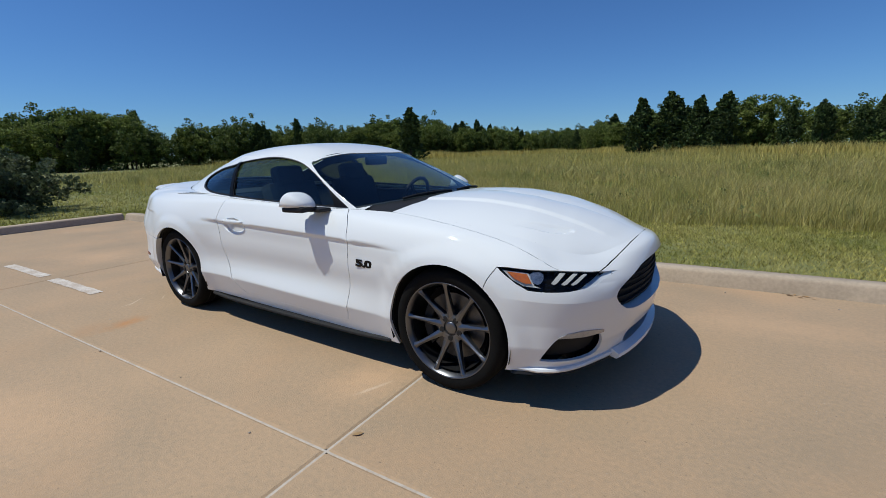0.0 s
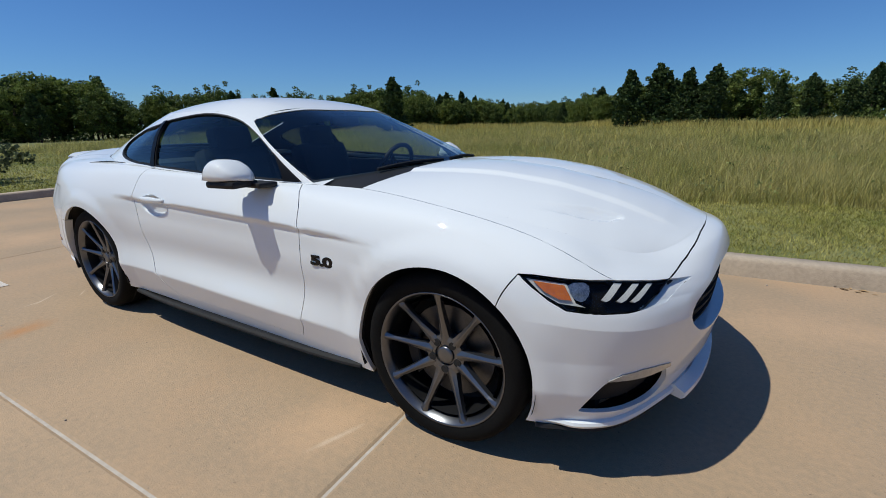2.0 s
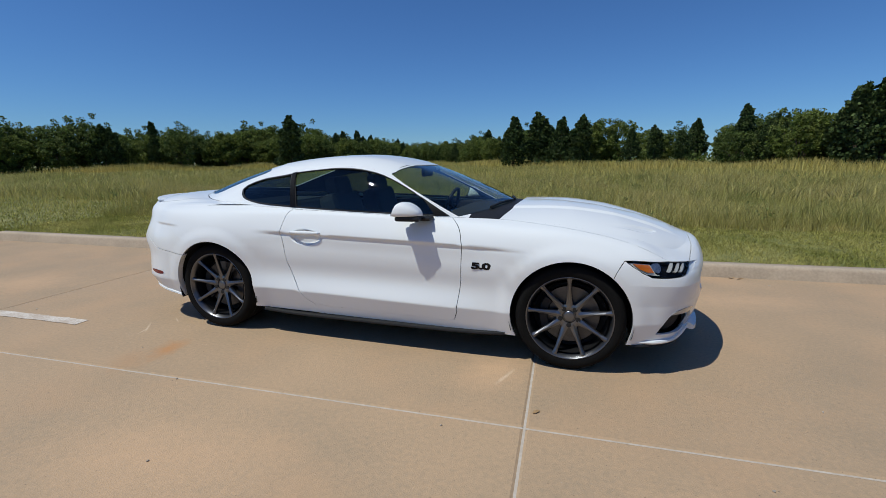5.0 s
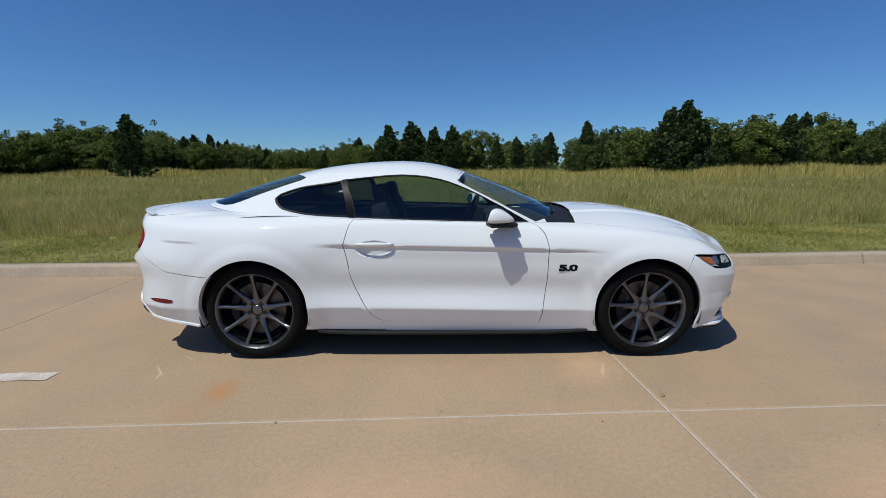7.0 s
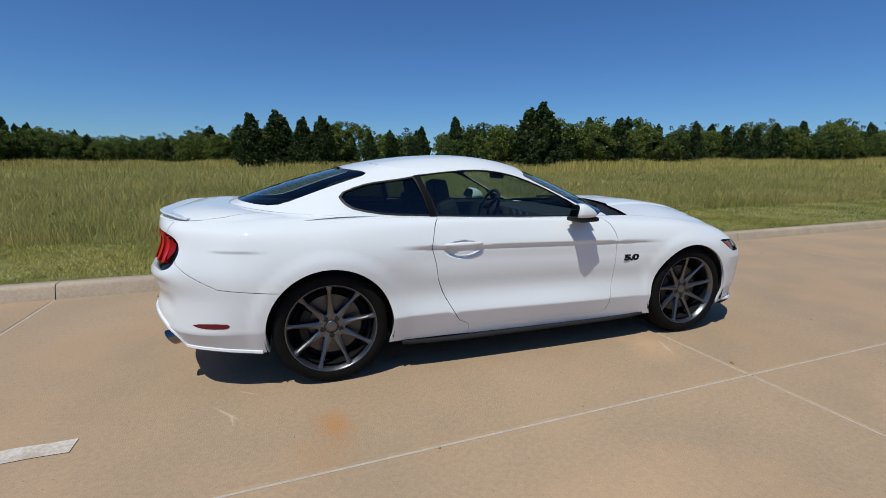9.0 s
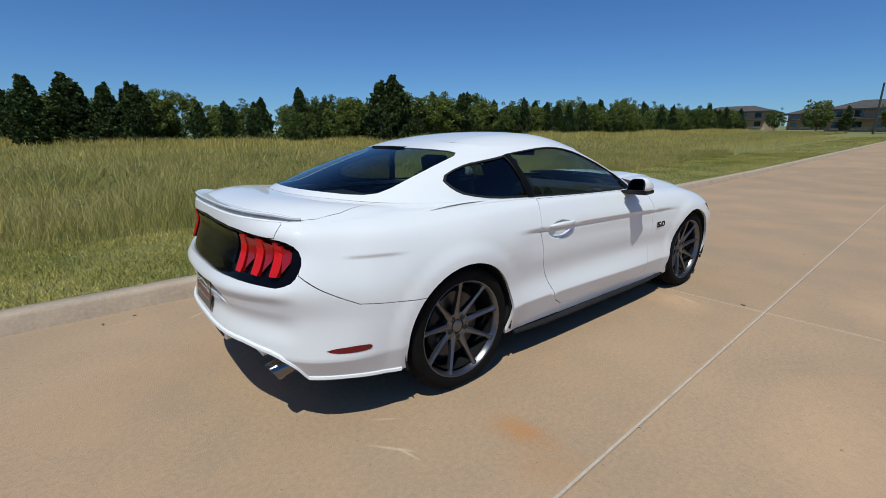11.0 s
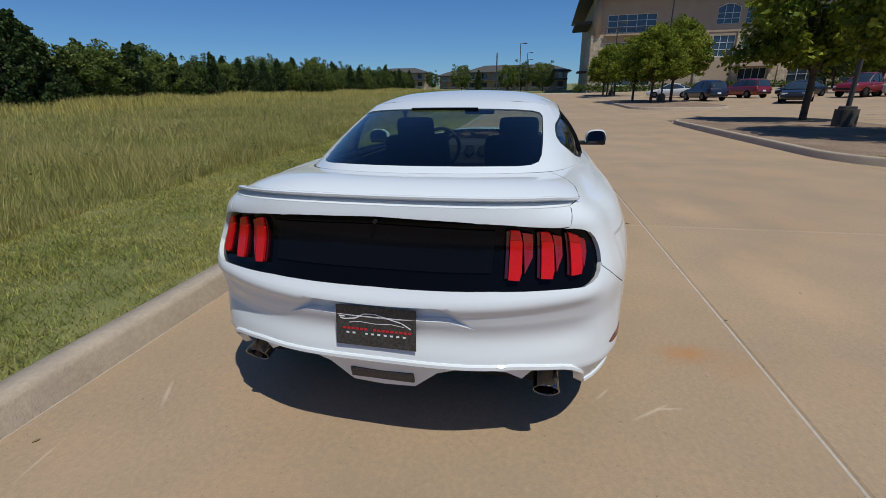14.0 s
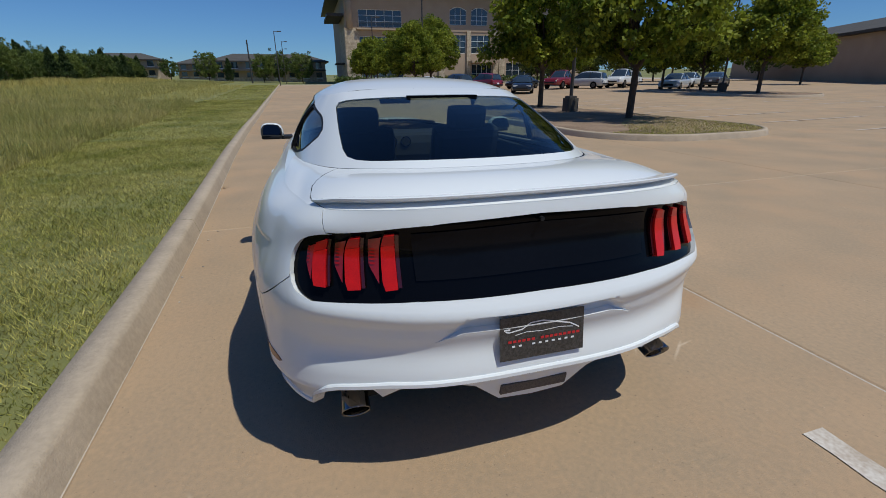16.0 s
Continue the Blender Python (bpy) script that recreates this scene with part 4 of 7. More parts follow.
for s in (-1, 1):
    for nm, shape, w, gl in (("quarter_window", QUARTER_GLASS, (.955, .90), QUARTER_DARK), ("door_window", DOOR_GLASS, (.975, .945), TINTED)):
        frame_ob = skin_ob(nm, [ring(glasshouse, shape, *w, du=0.15, dv=0.03, ratio=4.0, gap=0, flange=.012, lift=0.001)], TRIMBLACK, car, "black window surround", (s,))
        pane = skin_ob("pane", [patch(glasshouse, shape, du=0.15, dv=0.04, ratio=4.0, gap=0, flange=0, lift=-0.008)], gl, frame_ob, "dark tinted side window", (s,))
for s in (-1, 1):
    skin_ob("mirror_sail", [patch(glasshouse, [(9.95, .012), (10.60, .012), (10.45, .25), (10.36, .40)], du=0.12, dv=0.05, ratio=4.0, gap=0, flange=.004, lift=0.003)], PILLAR, car, "black corner piece behind the mirror", (s,))
    skin_ob("door_pillar", [patch(glasshouse, [(4.30, .80), (4.56, .825), (4.95, .68), (5.24, .56), (5.66, .36), (5.91, .18), (6.11, .01), (5.93, .01), (5.74, .18), (5.46, .36), (5.04, .56), (4.74, .68)], du=0.06, dv=0.03, ratio=4.0, gap=0, flange=.008, lift=0.006)], PILLAR, car, "black pillar between the side windows", (s,))
for nm, shape, gl, lab, k in (("rear_window", REAR_GLASS, TINTED, "dark tinted rear window", 1), ("windscreen", SCREEN_GLASS, SCREEN, "clear raked windscreen", 1)):
    surround = skin_ob(nm, [patch(glasshouse, shape,
                              du=0.15, dv=0.05, ratio=4.0, gap=0.002, flange=0, lift=-0.004, seam=mid)], gl, car, lab, (-1, 1))

# black strips added under the gaps round the bonnet, for the shade in them
for nm, path, w in (("hood_gutter", NOSE_GAP, 0.22), ("hood_gutter", HOOD_SIDE[1:], 0.16)):
    for s in (-1, 1):
        band = [(u, min(6.0, v + w)) for u, v in path] + [(u, v - w) for u, v in path[::-1]]
        skin_ob(nm, [patch(skin, band, gap=0, flange=0, lift=-0.016, seam=mid)], SHADE, car, "black strip added as the shade under the bonnet gap", (s,))

# ---- dark lining behind the skin, wheel wells, underbody ----
inner_line = [(0, 3.05), (.95, 3.05), (1.05, 1.36), (1.70, 1.30), (2.05, .9), (2.3, .3), (3.9, 0)] + arch(REAR_HUB, ra_rear, ra_front, 30, ARCH + 0.004) + [(6.2, 0), (9.1, 0)] + arch(FRONT_HUB, fa_rear, fa_front, 30, ARCH + 0.004) + [(11.1, 0), (11.1, 2.8), (10.7, 3.6), (10.6, 5.9)] + [(u, 5.9) for u in np.arange(10, 0, -1.0)] + [(0, 5.9)]
# black shell added inside: it gives the panel gaps their shade
lining = skin_ob("body_lining", [patch(skin, inner_line, du=0.2, dv=0.2, gap=0, flange=0, lift=-0.032, seam=mid)], SHADE, car, "black inner body shell", (-1, 1))
bm = bmesh.new()
for x0, x1, wide in ((-2.12, -1.76, 1.3), (-0.95, 0.95, 1.62), (1.76, 1.90, 1.54), (1.90, 2.05, 1.06)):
    box_bm(x1 - x0, wide, 0.16, ((x0 + x1) / 2, 0, 0.30), bm=bm)
box_bm(4.1, 1.15, 0.2, (-0.05, 0, 0.33), bm=bm)
part("underbody", bm, SHADE, car)
# unseen panel added to keep sunlight from leaking through the nose
part("nose_floor", box_bm(0.09, 0.60, 0.016, (2.085, 0, 0.245), 0.004, box_bm(0.18, 1.10, 0.016, (1.95, 0, 0.245), 0.004)), SHADE, car, "unseen black panel added to stop light under the nose")
# black block added so the inside of the nose stays dark
part("radiator_core", box_bm(0.10, 1.22, 0.50, (1.93, 0, 0.45), 0.02), SHADE, car)
for hx in (REAR_HUB, FRONT_HUB):
    for s in (-1, 1):
        v, f = [], []
        angs = np.linspace(-16, 198, 41)
        for a in angs:
            for y in (0.56, 0.925):
                v.append((hx + (ARCH + 0.012) * math.cos(radians(a)), s * y, HUB_Z + (ARCH + 0.012) * math.sin(radians(a))))
        n = len(v)
        f = [(2 * i, 2 * i + 1, 2 * i + 3, 2 * i + 2) for i in range(len(angs) - 1)]
        v += [(hx, s * 0.56, HUB_Z)]
        f += [(2 * i, 2 * i + 2, n) for i in range(len(angs) - 1)]
        mesh_ob("wheel_well", v, f, SHADE, True, car)

# ---- the car's lamps, grilles, trim ----
def offset_patch(shape, lift, flange=0.0, du=0.08, sides=(-1,), name="lens", material=None, parent=None, label="", seam=None, fn=skin, ratio=0.6):
    return skin_ob(name, [patch(fn, shape, du=du, dv=du, ratio=ratio, gap=0.0, flange=flange, lift=lift, seam=seam)], material, parent, label, sides)


HEAD = HEAD_TOP + HEAD_IN + HEAD_FOOT
for s in (-1, 1):
    lamp = offset_patch(HEAD, -0.030, -0.024, name="headlamp", material=PILLAR, parent=car, label="dark wedge-shaped headlamp with amber end", sides=(s,))
    offset_patch([(10.83, 3.80), (11.24, 3.86), (11.36, 3.20), (11.47, 3.12), (11.17, 3.12), (10.98, 3.34)], -0.016, 0.01, 0.05, (s,), "bezel", LAMPWHITE, lamp, "pale indicator bezel")
    offset_patch([(10.90, 3.74), (11.22, 3.76), (11.31, 3.27), (11.18, 3.24), (11.02, 3.40)], -0.009, 0.01, 0.05, (s,), "amber_lens", AMBER, lamp, "amber indicator lens")
    offset_patch(eased([(11.25, 3.90), (11.52, 4.03), (11.53, 3.58), (11.44, 3.25), (11.34, 3.30), (11.28, 3.55)], 1), lambda u, v, P: -0.024 + 0.016 * np.cos((u - 11.40) * 9), 0.01, 0.03, (s,), "reflector", mat("lamp reflector", (0.62, 0.63, 0.65), 0.3, 0.9, tint=(0.30, 0.31, 0.33), scale=60, fine=200, mix=1.0), lamp, "chrome projector bezel")
    for bar in ([(11.86, 4.16), (11.98, 4.17), (11.77, 3.42), (11.72, 3.36), (11.66, 3.40)], [(12.14, 4.18), (12.25, 4.19), (11.98, 3.44), (11.92, 3.37), (11.86, 3.41)], [(12.38, 4.19), (12.48, 4.19), (12.17, 3.44), (12.10, 3.38), (12.05, 3.42)]):
        offset_patch(bar, -0.010, 0.012, 0.05, (s,), "light_bar", LAMPWHITE, lamp, "pale slanted light bar")
    cover = offset_patch([(u, v) for u, v in HEAD], -0.004, 0, 0.1, (s,), "lamp_cover", LENS, lamp, "clear lamp cover")
    cover.visible_shadow = False
    # fog lamp strip and the dark pocket behind it
    fog = offset_patch(FOG, -0.050, name="fog_intake", material=SHADE, parent=front_bumper, label="black corner intake", sides=(s,))
    offset_patch([(11.84, 1.44), (12.03, 1.60), (12.32, 1.64), (12.60, 1.58), (12.88, 1.47), (12.90, 1.36), (12.5, 1.38), (12.05, 1.44)], 0.004, 0.02, 0.05, (s,), "fog_lamp", DARKLAMP, front_bumper, "slim clear fog lamp strip")
    offset_patch(eased([(2.60, 1.30), (3.38, 1.38), (3.47, 1.30), (3.40, 1.20), (3.08, 1.18), (2.78, 1.20)], 1), 0.002, 0.006, 0.06, (s,), "side_marker", MARKER, rear_bumper, "dark red side marker lens")


def mesh_screen(name, shape, depth, rows, cols, parent):
    """A grille: a dark pan set back behind the skin, with slats across it."""
    pan = offset_patch([(min(u, 15), v) for u, v in shape], -depth, name=name, material=SHADE, parent=parent, sides=(-1, 1), label="black grille")
    lo, hi = min(v for _, v in shape), max(v for _, v in shape)
    for k in range(rows):
        v = lo + (hi - lo) * (k + 0.5) / rows
        row = [u for u in np.linspace(12.9, 15, 120) if inside(np.array([[u - 1e-6, v]]), shape)[0]]
        if len(row) < 3:
            continue
        h = (hi - lo) / rows * 0.16
        offset_patch([(row[0], v - h), (15, v - h), (15, v + h), (row[0], v + h)], -depth + 0.018, 0.012, 0.12, (-1, 1), "slat", SHADE, pan, seam=mid)
    return pan


mesh_screen("grille", GRILLE, 0.062, 7, 0, front_bumper)
us = np.array([13.045, 13.07, 13.12, 13.22, 13.36, 13.5, 13.7, 13.9, 14.1, 14.4, 14.7, 15.0])
lip = skin(us, np.interp(us, [13.045, 13.07, 13.12, 13.36, 13.5, 13.9, 14.1, 15], [2.72, 2.58, 2.42, 2.1, 1.97, 1.87, 1.85, 1.85]))
deep_in = lip + np.array([-0.078, 0, 0.006])
for s in (-1, 1):
    V = [tuple(p * (1, s, 1)) for p in lip] + [tuple(p * (1, s, 1)) for p in deep_in]
    n = len(lip)
    tagged(mesh_ob("grille_sill", V, [(i, i + 1, n + i + 1, n + i) for i in range(n - 1)], PAINT, True, front_bumper), "white sill under the grille")
mesh_screen("lower_grille", LOWER, 0.05, 3, 0, front_bumper)
nose = skin(15.0, 3.0)
bm = box_bm(0.012, 0.15, 0.055, (float(nose[0]) - 0.080, 0, 0.575), 0.02)
part("badge", bm, STEEL, front_bumper, "small grey badge in the grille")

# ---- splitter under the nose ----
def sweep(name, line, profile, material, parent, label="", sides=(-1, 1), closed=True):
    """A profile of (out, up) carried along a plan line of (x, half width, z)."""
    line = np.array(line, float)
    V, F = [], []
    n, k = len(line), len(profile)
    base = 0
    for s in sides:
        d = np.gradient(line[:, :2], axis=0)
        d /= np.linalg.norm(d, axis=1, keepdims=True)
        out = np.stack([d[:, 1], -d[:, 0]], -1)
        out *= np.where((out * line[:, :2]).sum(1) < 0, -1, 1)[:, None]
        for i in range(n):
            for o, z in profile:
                V.append((line[i, 0] + out[i, 0] * o, s * (line[i, 1] + out[i, 1] * o), line[i, 2] + z))
        for i in range(n - 1):
            for j in range(k if closed else k - 1):
                q = (base + i * k + j, base + (i + 1) * k + j, base + (i + 1) * k + (j + 1) % k, base + i * k + (j + 1) % k)
                F.append(q if s < 0 else q[::-1])
        F.append(tuple(base + j for j in range(k)) if s > 0 else tuple(base + j for j in range(k))[::-1])
        F.append(tuple(base + (n - 1) * k + j for j in range(k)))
        base += n * k
    ob = mesh_ob(name, V, F, material, False, parent)
    bm = bmesh.new()
    bm.from_mesh(ob.data)
    bmesh.ops.recalc_face_normals(bm, faces=bm.faces)
    bm.to_mesh(ob.data)
    bm.free()
    return tagged(ob, label)


us = np.linspace(11.05, 13.5, 30)
chin = skin(us, np.full(30, 0.14)) * (1, 1, 1) - np.stack([0 * us, 0.02 * step(11.5, 11.05, us), 0 * us], -1)
sweep("corner_splitter", chin, [(-0.03, 0.010), (0.004, 0.016), (0.018, 0.012), (0.022, 0.002), (0.016, -0.008), (-0.03, -0.010)], PAINT, front_bumper, "white lip under a corner of the bumper", (-1,))
sweep("corner_splitter", chin, [(-0.03, 0.010), (0.004, 0.016), (0.018, 0.012), (0.022, 0.002), (0.016, -0.008), (-0.03, -0.010)], PAINT, front_bumper, "white lip under a corner of the bumper", (1,))
us = np.linspace(13.4, 15, 24)
chin = skin(us, np.full(24, 0.10))
sweep("splitter", chin, [(-0.03, 0.02), (0.02, 0.03), (0.060, 0.012), (0.062, -0.004), (0.05, -0.016), (-0.03, -0.012)], PAINT, front_bumper, "white lip under the middle of the bumper")
us = np.linspace(10.98, 15, 40)
chin = skin(us, np.full(40, 0.02))
sweep("undertray", chin, [(-0.10, 0.004), (0.012, 0.004), (0.016, -0.006), (-0.10, -0.010)], TRIMBLACK, front_bumper, "black undertray edge")

# ---- side skirts ----
for s in (-1, 1):
    xs = np.linspace(-0.93, 0.955, 40)
    y = 0.895 - 0.012 * np.abs(np.linspace(-1, 1, 40)) ** 3
    z = 0.172 + 0.014 * np.abs(np.linspace(-1, 1, 40)) ** 6
    line = np.stack([xs, y, z], -1)
    sweep("side_skirt", line, [(-0.12, 0.004), (0.004, 0.020), (0.022, 0.014), (0.024, 0.004), (0.014, -0.004), (-0.12, -0.008)], TRIMBLACK, car, "dark side skirt blade", (s,))

# ---- tail: black panel, lamps, spoiler, plate, pipes ----
TAIL = LAMP_TOP + LAMP_END + LAMP_FOOT
tail_panel = offset_patch(TAIL, -0.016, 0.0, 0.12, (-1, 1), "tail_panel", mat("piano black", (0.003, 0.003, 0.004), 0.08, spec=0.13), car, "gloss black panel between the tail lamps", seam=mid)
offset_patch([(0, 4.88), (.99, 4.73), (.97, 3.57), (0, 3.59)], -0.011, 0.006, 0.12, (-1, 1), "panel_insert", mat("black film", (0.004, 0.0045, 0.006), 0.14, tint=(0.006, 0.0065, 0.009), scale=3, spec=0.10), tail_panel, "black insert", mid)
for s in (-1, 1):
    for u0, u1, t0, t1, b0, b1 in ((1.12, 1.23, 4.80, 4.76, 3.44, 3.40), (1.41, 1.53, 4.66, 4.58, 3.41, 3.37), (1.71, 1.84, 4.52, 4.37, 3.39, 3.38)):
        m0, m1 = b0 + 0.68 * (t0 - b0), b1 + 0.68 * (t1 - b1)
        offset_patch([(u0, m0), (u1, m1), (u1, b1 + .14), (u1 - .018, b1 + .01), (u0 - .005, b0)], 0.006, 0.022, 0.05, (s,), "tail_lamp", REDLENS, tail_panel, "upright red tail lamp bar")
        # top third of the bar: shade put into a darker red
        offset_patch([(u0 + .005, t0), (u1 - .015, t1), (u1, m1 + .01), (u0, m0 + .01)], 0.005, 0.020, 0.05, (s,), "upper_lens", DIMRED, tail_panel, "top of the lamp bar, its shade put into a darker red")
        offset_patch([(u1 + .005, t1 - .08), (u1 + .12, t1 - .26), (u1 + .11, b1 + .42), (u1 + .03, b1 + .12)], lambda u, v, P: 0.003 - 0.13 * np.clip(u - u1, 0, .12), 0.006, 0.05, (s,), "lamp_return", RIBRED, tail_panel, "ribbed dark red lamp side")
        offset_patch([(u0 - .030, t0 - .03), (u0 + .004, t0 - .02), (u0 - .006, b0 + .02), (u0 - .036, b0 + .03)], -0.003, 0.012, 0.05, (s,), "lamp_return", DARKRED, tail_panel, "dark red lamp side")
        for k in range(5):
            v = b1 + .46 + 0.085 * k
            offset_patch([(u1 + .055, v - .018), (u1 + .10, v - .018), (u1 + .10, v + .018), (u1 + .055, v + .018)], lambda u, v, P: 0.005 - 0.13 * np.clip(u - u1, 0, .12), 0.004, 0.06, (s,), "rib", DIMRED, tail_panel)
lock = skin(0.0, 5.07)
part("lock", tube_bm((float(lock[0]) + 0.01, 0, float(lock[2])), (float(lock[0]) - 0.004, 0, float(lock[2])), 0.007, n=20), TRIMBLACK, tail_panel, "small round lock")

us = np.linspace(0, 2.32, 40)
edge = rim(us)
lift = 0.016 + 0.014 * step(2.3, 1.7, us)
blade = edge.copy()
blade[:, 2] += lift - 0.008
sweep("spoiler", blade, [(-0.13, -0.014), (-0.08, 0.000), (-0.035, 0.009), (-0.010, 0.013), (-0.003, 0.011), (-0.004, 0.004), (-0.03, -0.008), (-0.13, -0.03)], PAINT, boot_lid, "low white lip spoiler")

us = np.linspace(0, 4.0, 70)
hem_v = np.interp(us, [0, .77, 1.28, 1.73, 1.88, 2.07, 2.25, 4.0], [1.2, 1.2, 1.2, 1.10, 1.03, .67, 0.05, 0.05])
hem = skin(us, hem_v)
sweep("bumper_lip", hem, [(-0.02, 0.012), (0.003, 0.012), (0.009, 0.007), (0.010, -0.005), (0.003, -0.011), (-0.03, -0.010)], PAINT, rear_bumper, "white lower lip of the rear bumper")


def diffuser_bm():
    """The lower panel between the exhausts: fins beside each pipe and a dropped middle with a vent."""
    bm = bmesh.new()
    shape = [(.74, .385), (.70, .395), (.64, .40), (.57, .385), (.525, .335), (.47, .372), (.38, .386), (.28, .384), (.215, .366), (.125, .290), (0, .286)]
    shape = [(-y, z) for y, z in shape] + [(y, z) for y, z in shape[::-1][1:]]
    bow = lambda y: 0.30 * y * y  # noqa: E731
    top = [bm.verts.new((-2.392 + bow(y), y, 0.428 - 0.02 * y * y)) for y, _ in shape]
    low = [bm.verts.new((-2.385 + bow(y) + (0.42 - z) * 0.22, y, z)) for y, z in shape]
    back = [bm.verts.new((-2.20 + bow(y), y, z + 0.015)) for y, z in shape]
    for i in range(len(shape) - 1):
        bm.faces.new((top[i], top[i + 1], low[i + 1], low[i]))
        bm.faces.new((low[i], low[i + 1], back[i + 1], back[i]))
    bmesh.ops.recalc_face_normals(bm, faces=bm.faces)
    return bm


part("diffuser", diffuser_bm(), PAINT, rear_bumper, "white lower fin panel with a vent")
# solid plate, coloured like the view through the open vent
part("vent", box_bm(0.012, 0.255, 0.046, (-2.366, 0, 0.338), 0.004, turn=(0, -12, 0)), mat("brown-grey vent fill", (0.085, 0.07, 0.06), 0.8, tint=(0.14, 0.12, 0.10), scale=120, fine=300, mix=1.0), rear_bumper, "dark shallow vent")
for s in (-1, 1):
    bm = bmesh.new()
    n = 28
    a, b = Vector((-2.272, s * 0.618, 0.288)), Vector((-2.09, s * 0.61, 0.325))
    rings = []
    for p, r, o in ((b, 0.038, 0), (a, 0.044, 1), (a + Vector((-0.003, 0, 0)), 0.042, 1), (a + Vector((0.003, 0, 0)), 0.038, 1), (b, 0.034, 0)):
        rings.append([bm.verts.new((p.x - (0.028 * math.sin(2 * math.pi * i / n) if o else 0), p.y + 1.15 * r * math.cos(2 * math.pi * i / n), p.z + r * math.sin(2 * math.pi * i / n))) for i in range(n)])
    for r0, r1 in zip(rings, rings[1:]):
        for i in range(n):
            bm.faces.new((r0[i], r0[(i + 1) % n], r1[(i + 1) % n], r1[i]))
    bmesh.ops.recalc_face_normals(bm, faces=bm.faces)
    part("exhaust_tip", bm, mat("smoked chrome", (0.20, 0.20, 0.21), 0.12, 1.0), rear_bumper, "polished round exhaust tip", True)
    part("exhaust_core", tube_bm((-2.225, s * 0.615, 0.296), (-2.06, s * 0.61, 0.330), 0.034, n=20), SHADE, rear_bumper, "black core inside the pipe")

# the show plate: woven ground, a drawn car outline, bars for its writing
plate_m = Matrix.Translation((-2.402, 0, 0.560)) @ Euler((0, radians(7), 0)).to_matrix().to_4x4()
plate = part("plate", box_bm(0.004, 0.306, 0.152, (0, 0, 0), 0.0015), CARBON, rear_bumper, "dark woven show plate with a drawn car outline")
plate.matrix_local = plate_m


def plate_line(pts, r, material, name):
    bm = bmesh.new()
    for a, b in zip(pts, pts[1:]):
        d = Vector((0, b[0] - a[0], b[1] - a[1]))
        nrm = Vector((0, -d.z, d.y)).normalized() * r
        q = [Vector((-0.0032, a[0], a[1])) + nrm, Vector((-0.0032, b[0], b[1])) + nrm, Vector((-0.0032, b[0], b[1])) - nrm, Vector((-0.0032, a[0], a[1])) - nrm]
        bm.faces.new([bm.verts.new(p) for p in q])
    bmesh.ops.recalc_face_normals(bm, faces=bm.faces)
    return part(name, bm, material, plate)


plate_line([(.135, .028), (.12, .024), (.075, .030), (.045, .048), (0.0, .050), (-.04, .040), (-.10, .026), (-.135, .006)], 0.0022, WHITEPRINT, "outline")
plate_line([(.10, .012), (.06, .018), (0.0, .014), (-.06, .018), (-.11, .012)], 0.0012, WHITEPRINT, "outline")
plate_line([(.139, .034), (.118, .034)], 0.003, WHITEPRINT, "outline")
for k in range(16):
    y = .125 - .0166 * k
    if k != 6:
        plate_line([(y, -.010), (y - .012, -.010)], 0.0045, REDPRINT, "bar")
for k in range(10):
    y = .112 - .024 * k
    if k != 2:
        plate_line([(y, -.027), (y - .011, -.027)], 0.0034, WHITEPRINT, "bar")

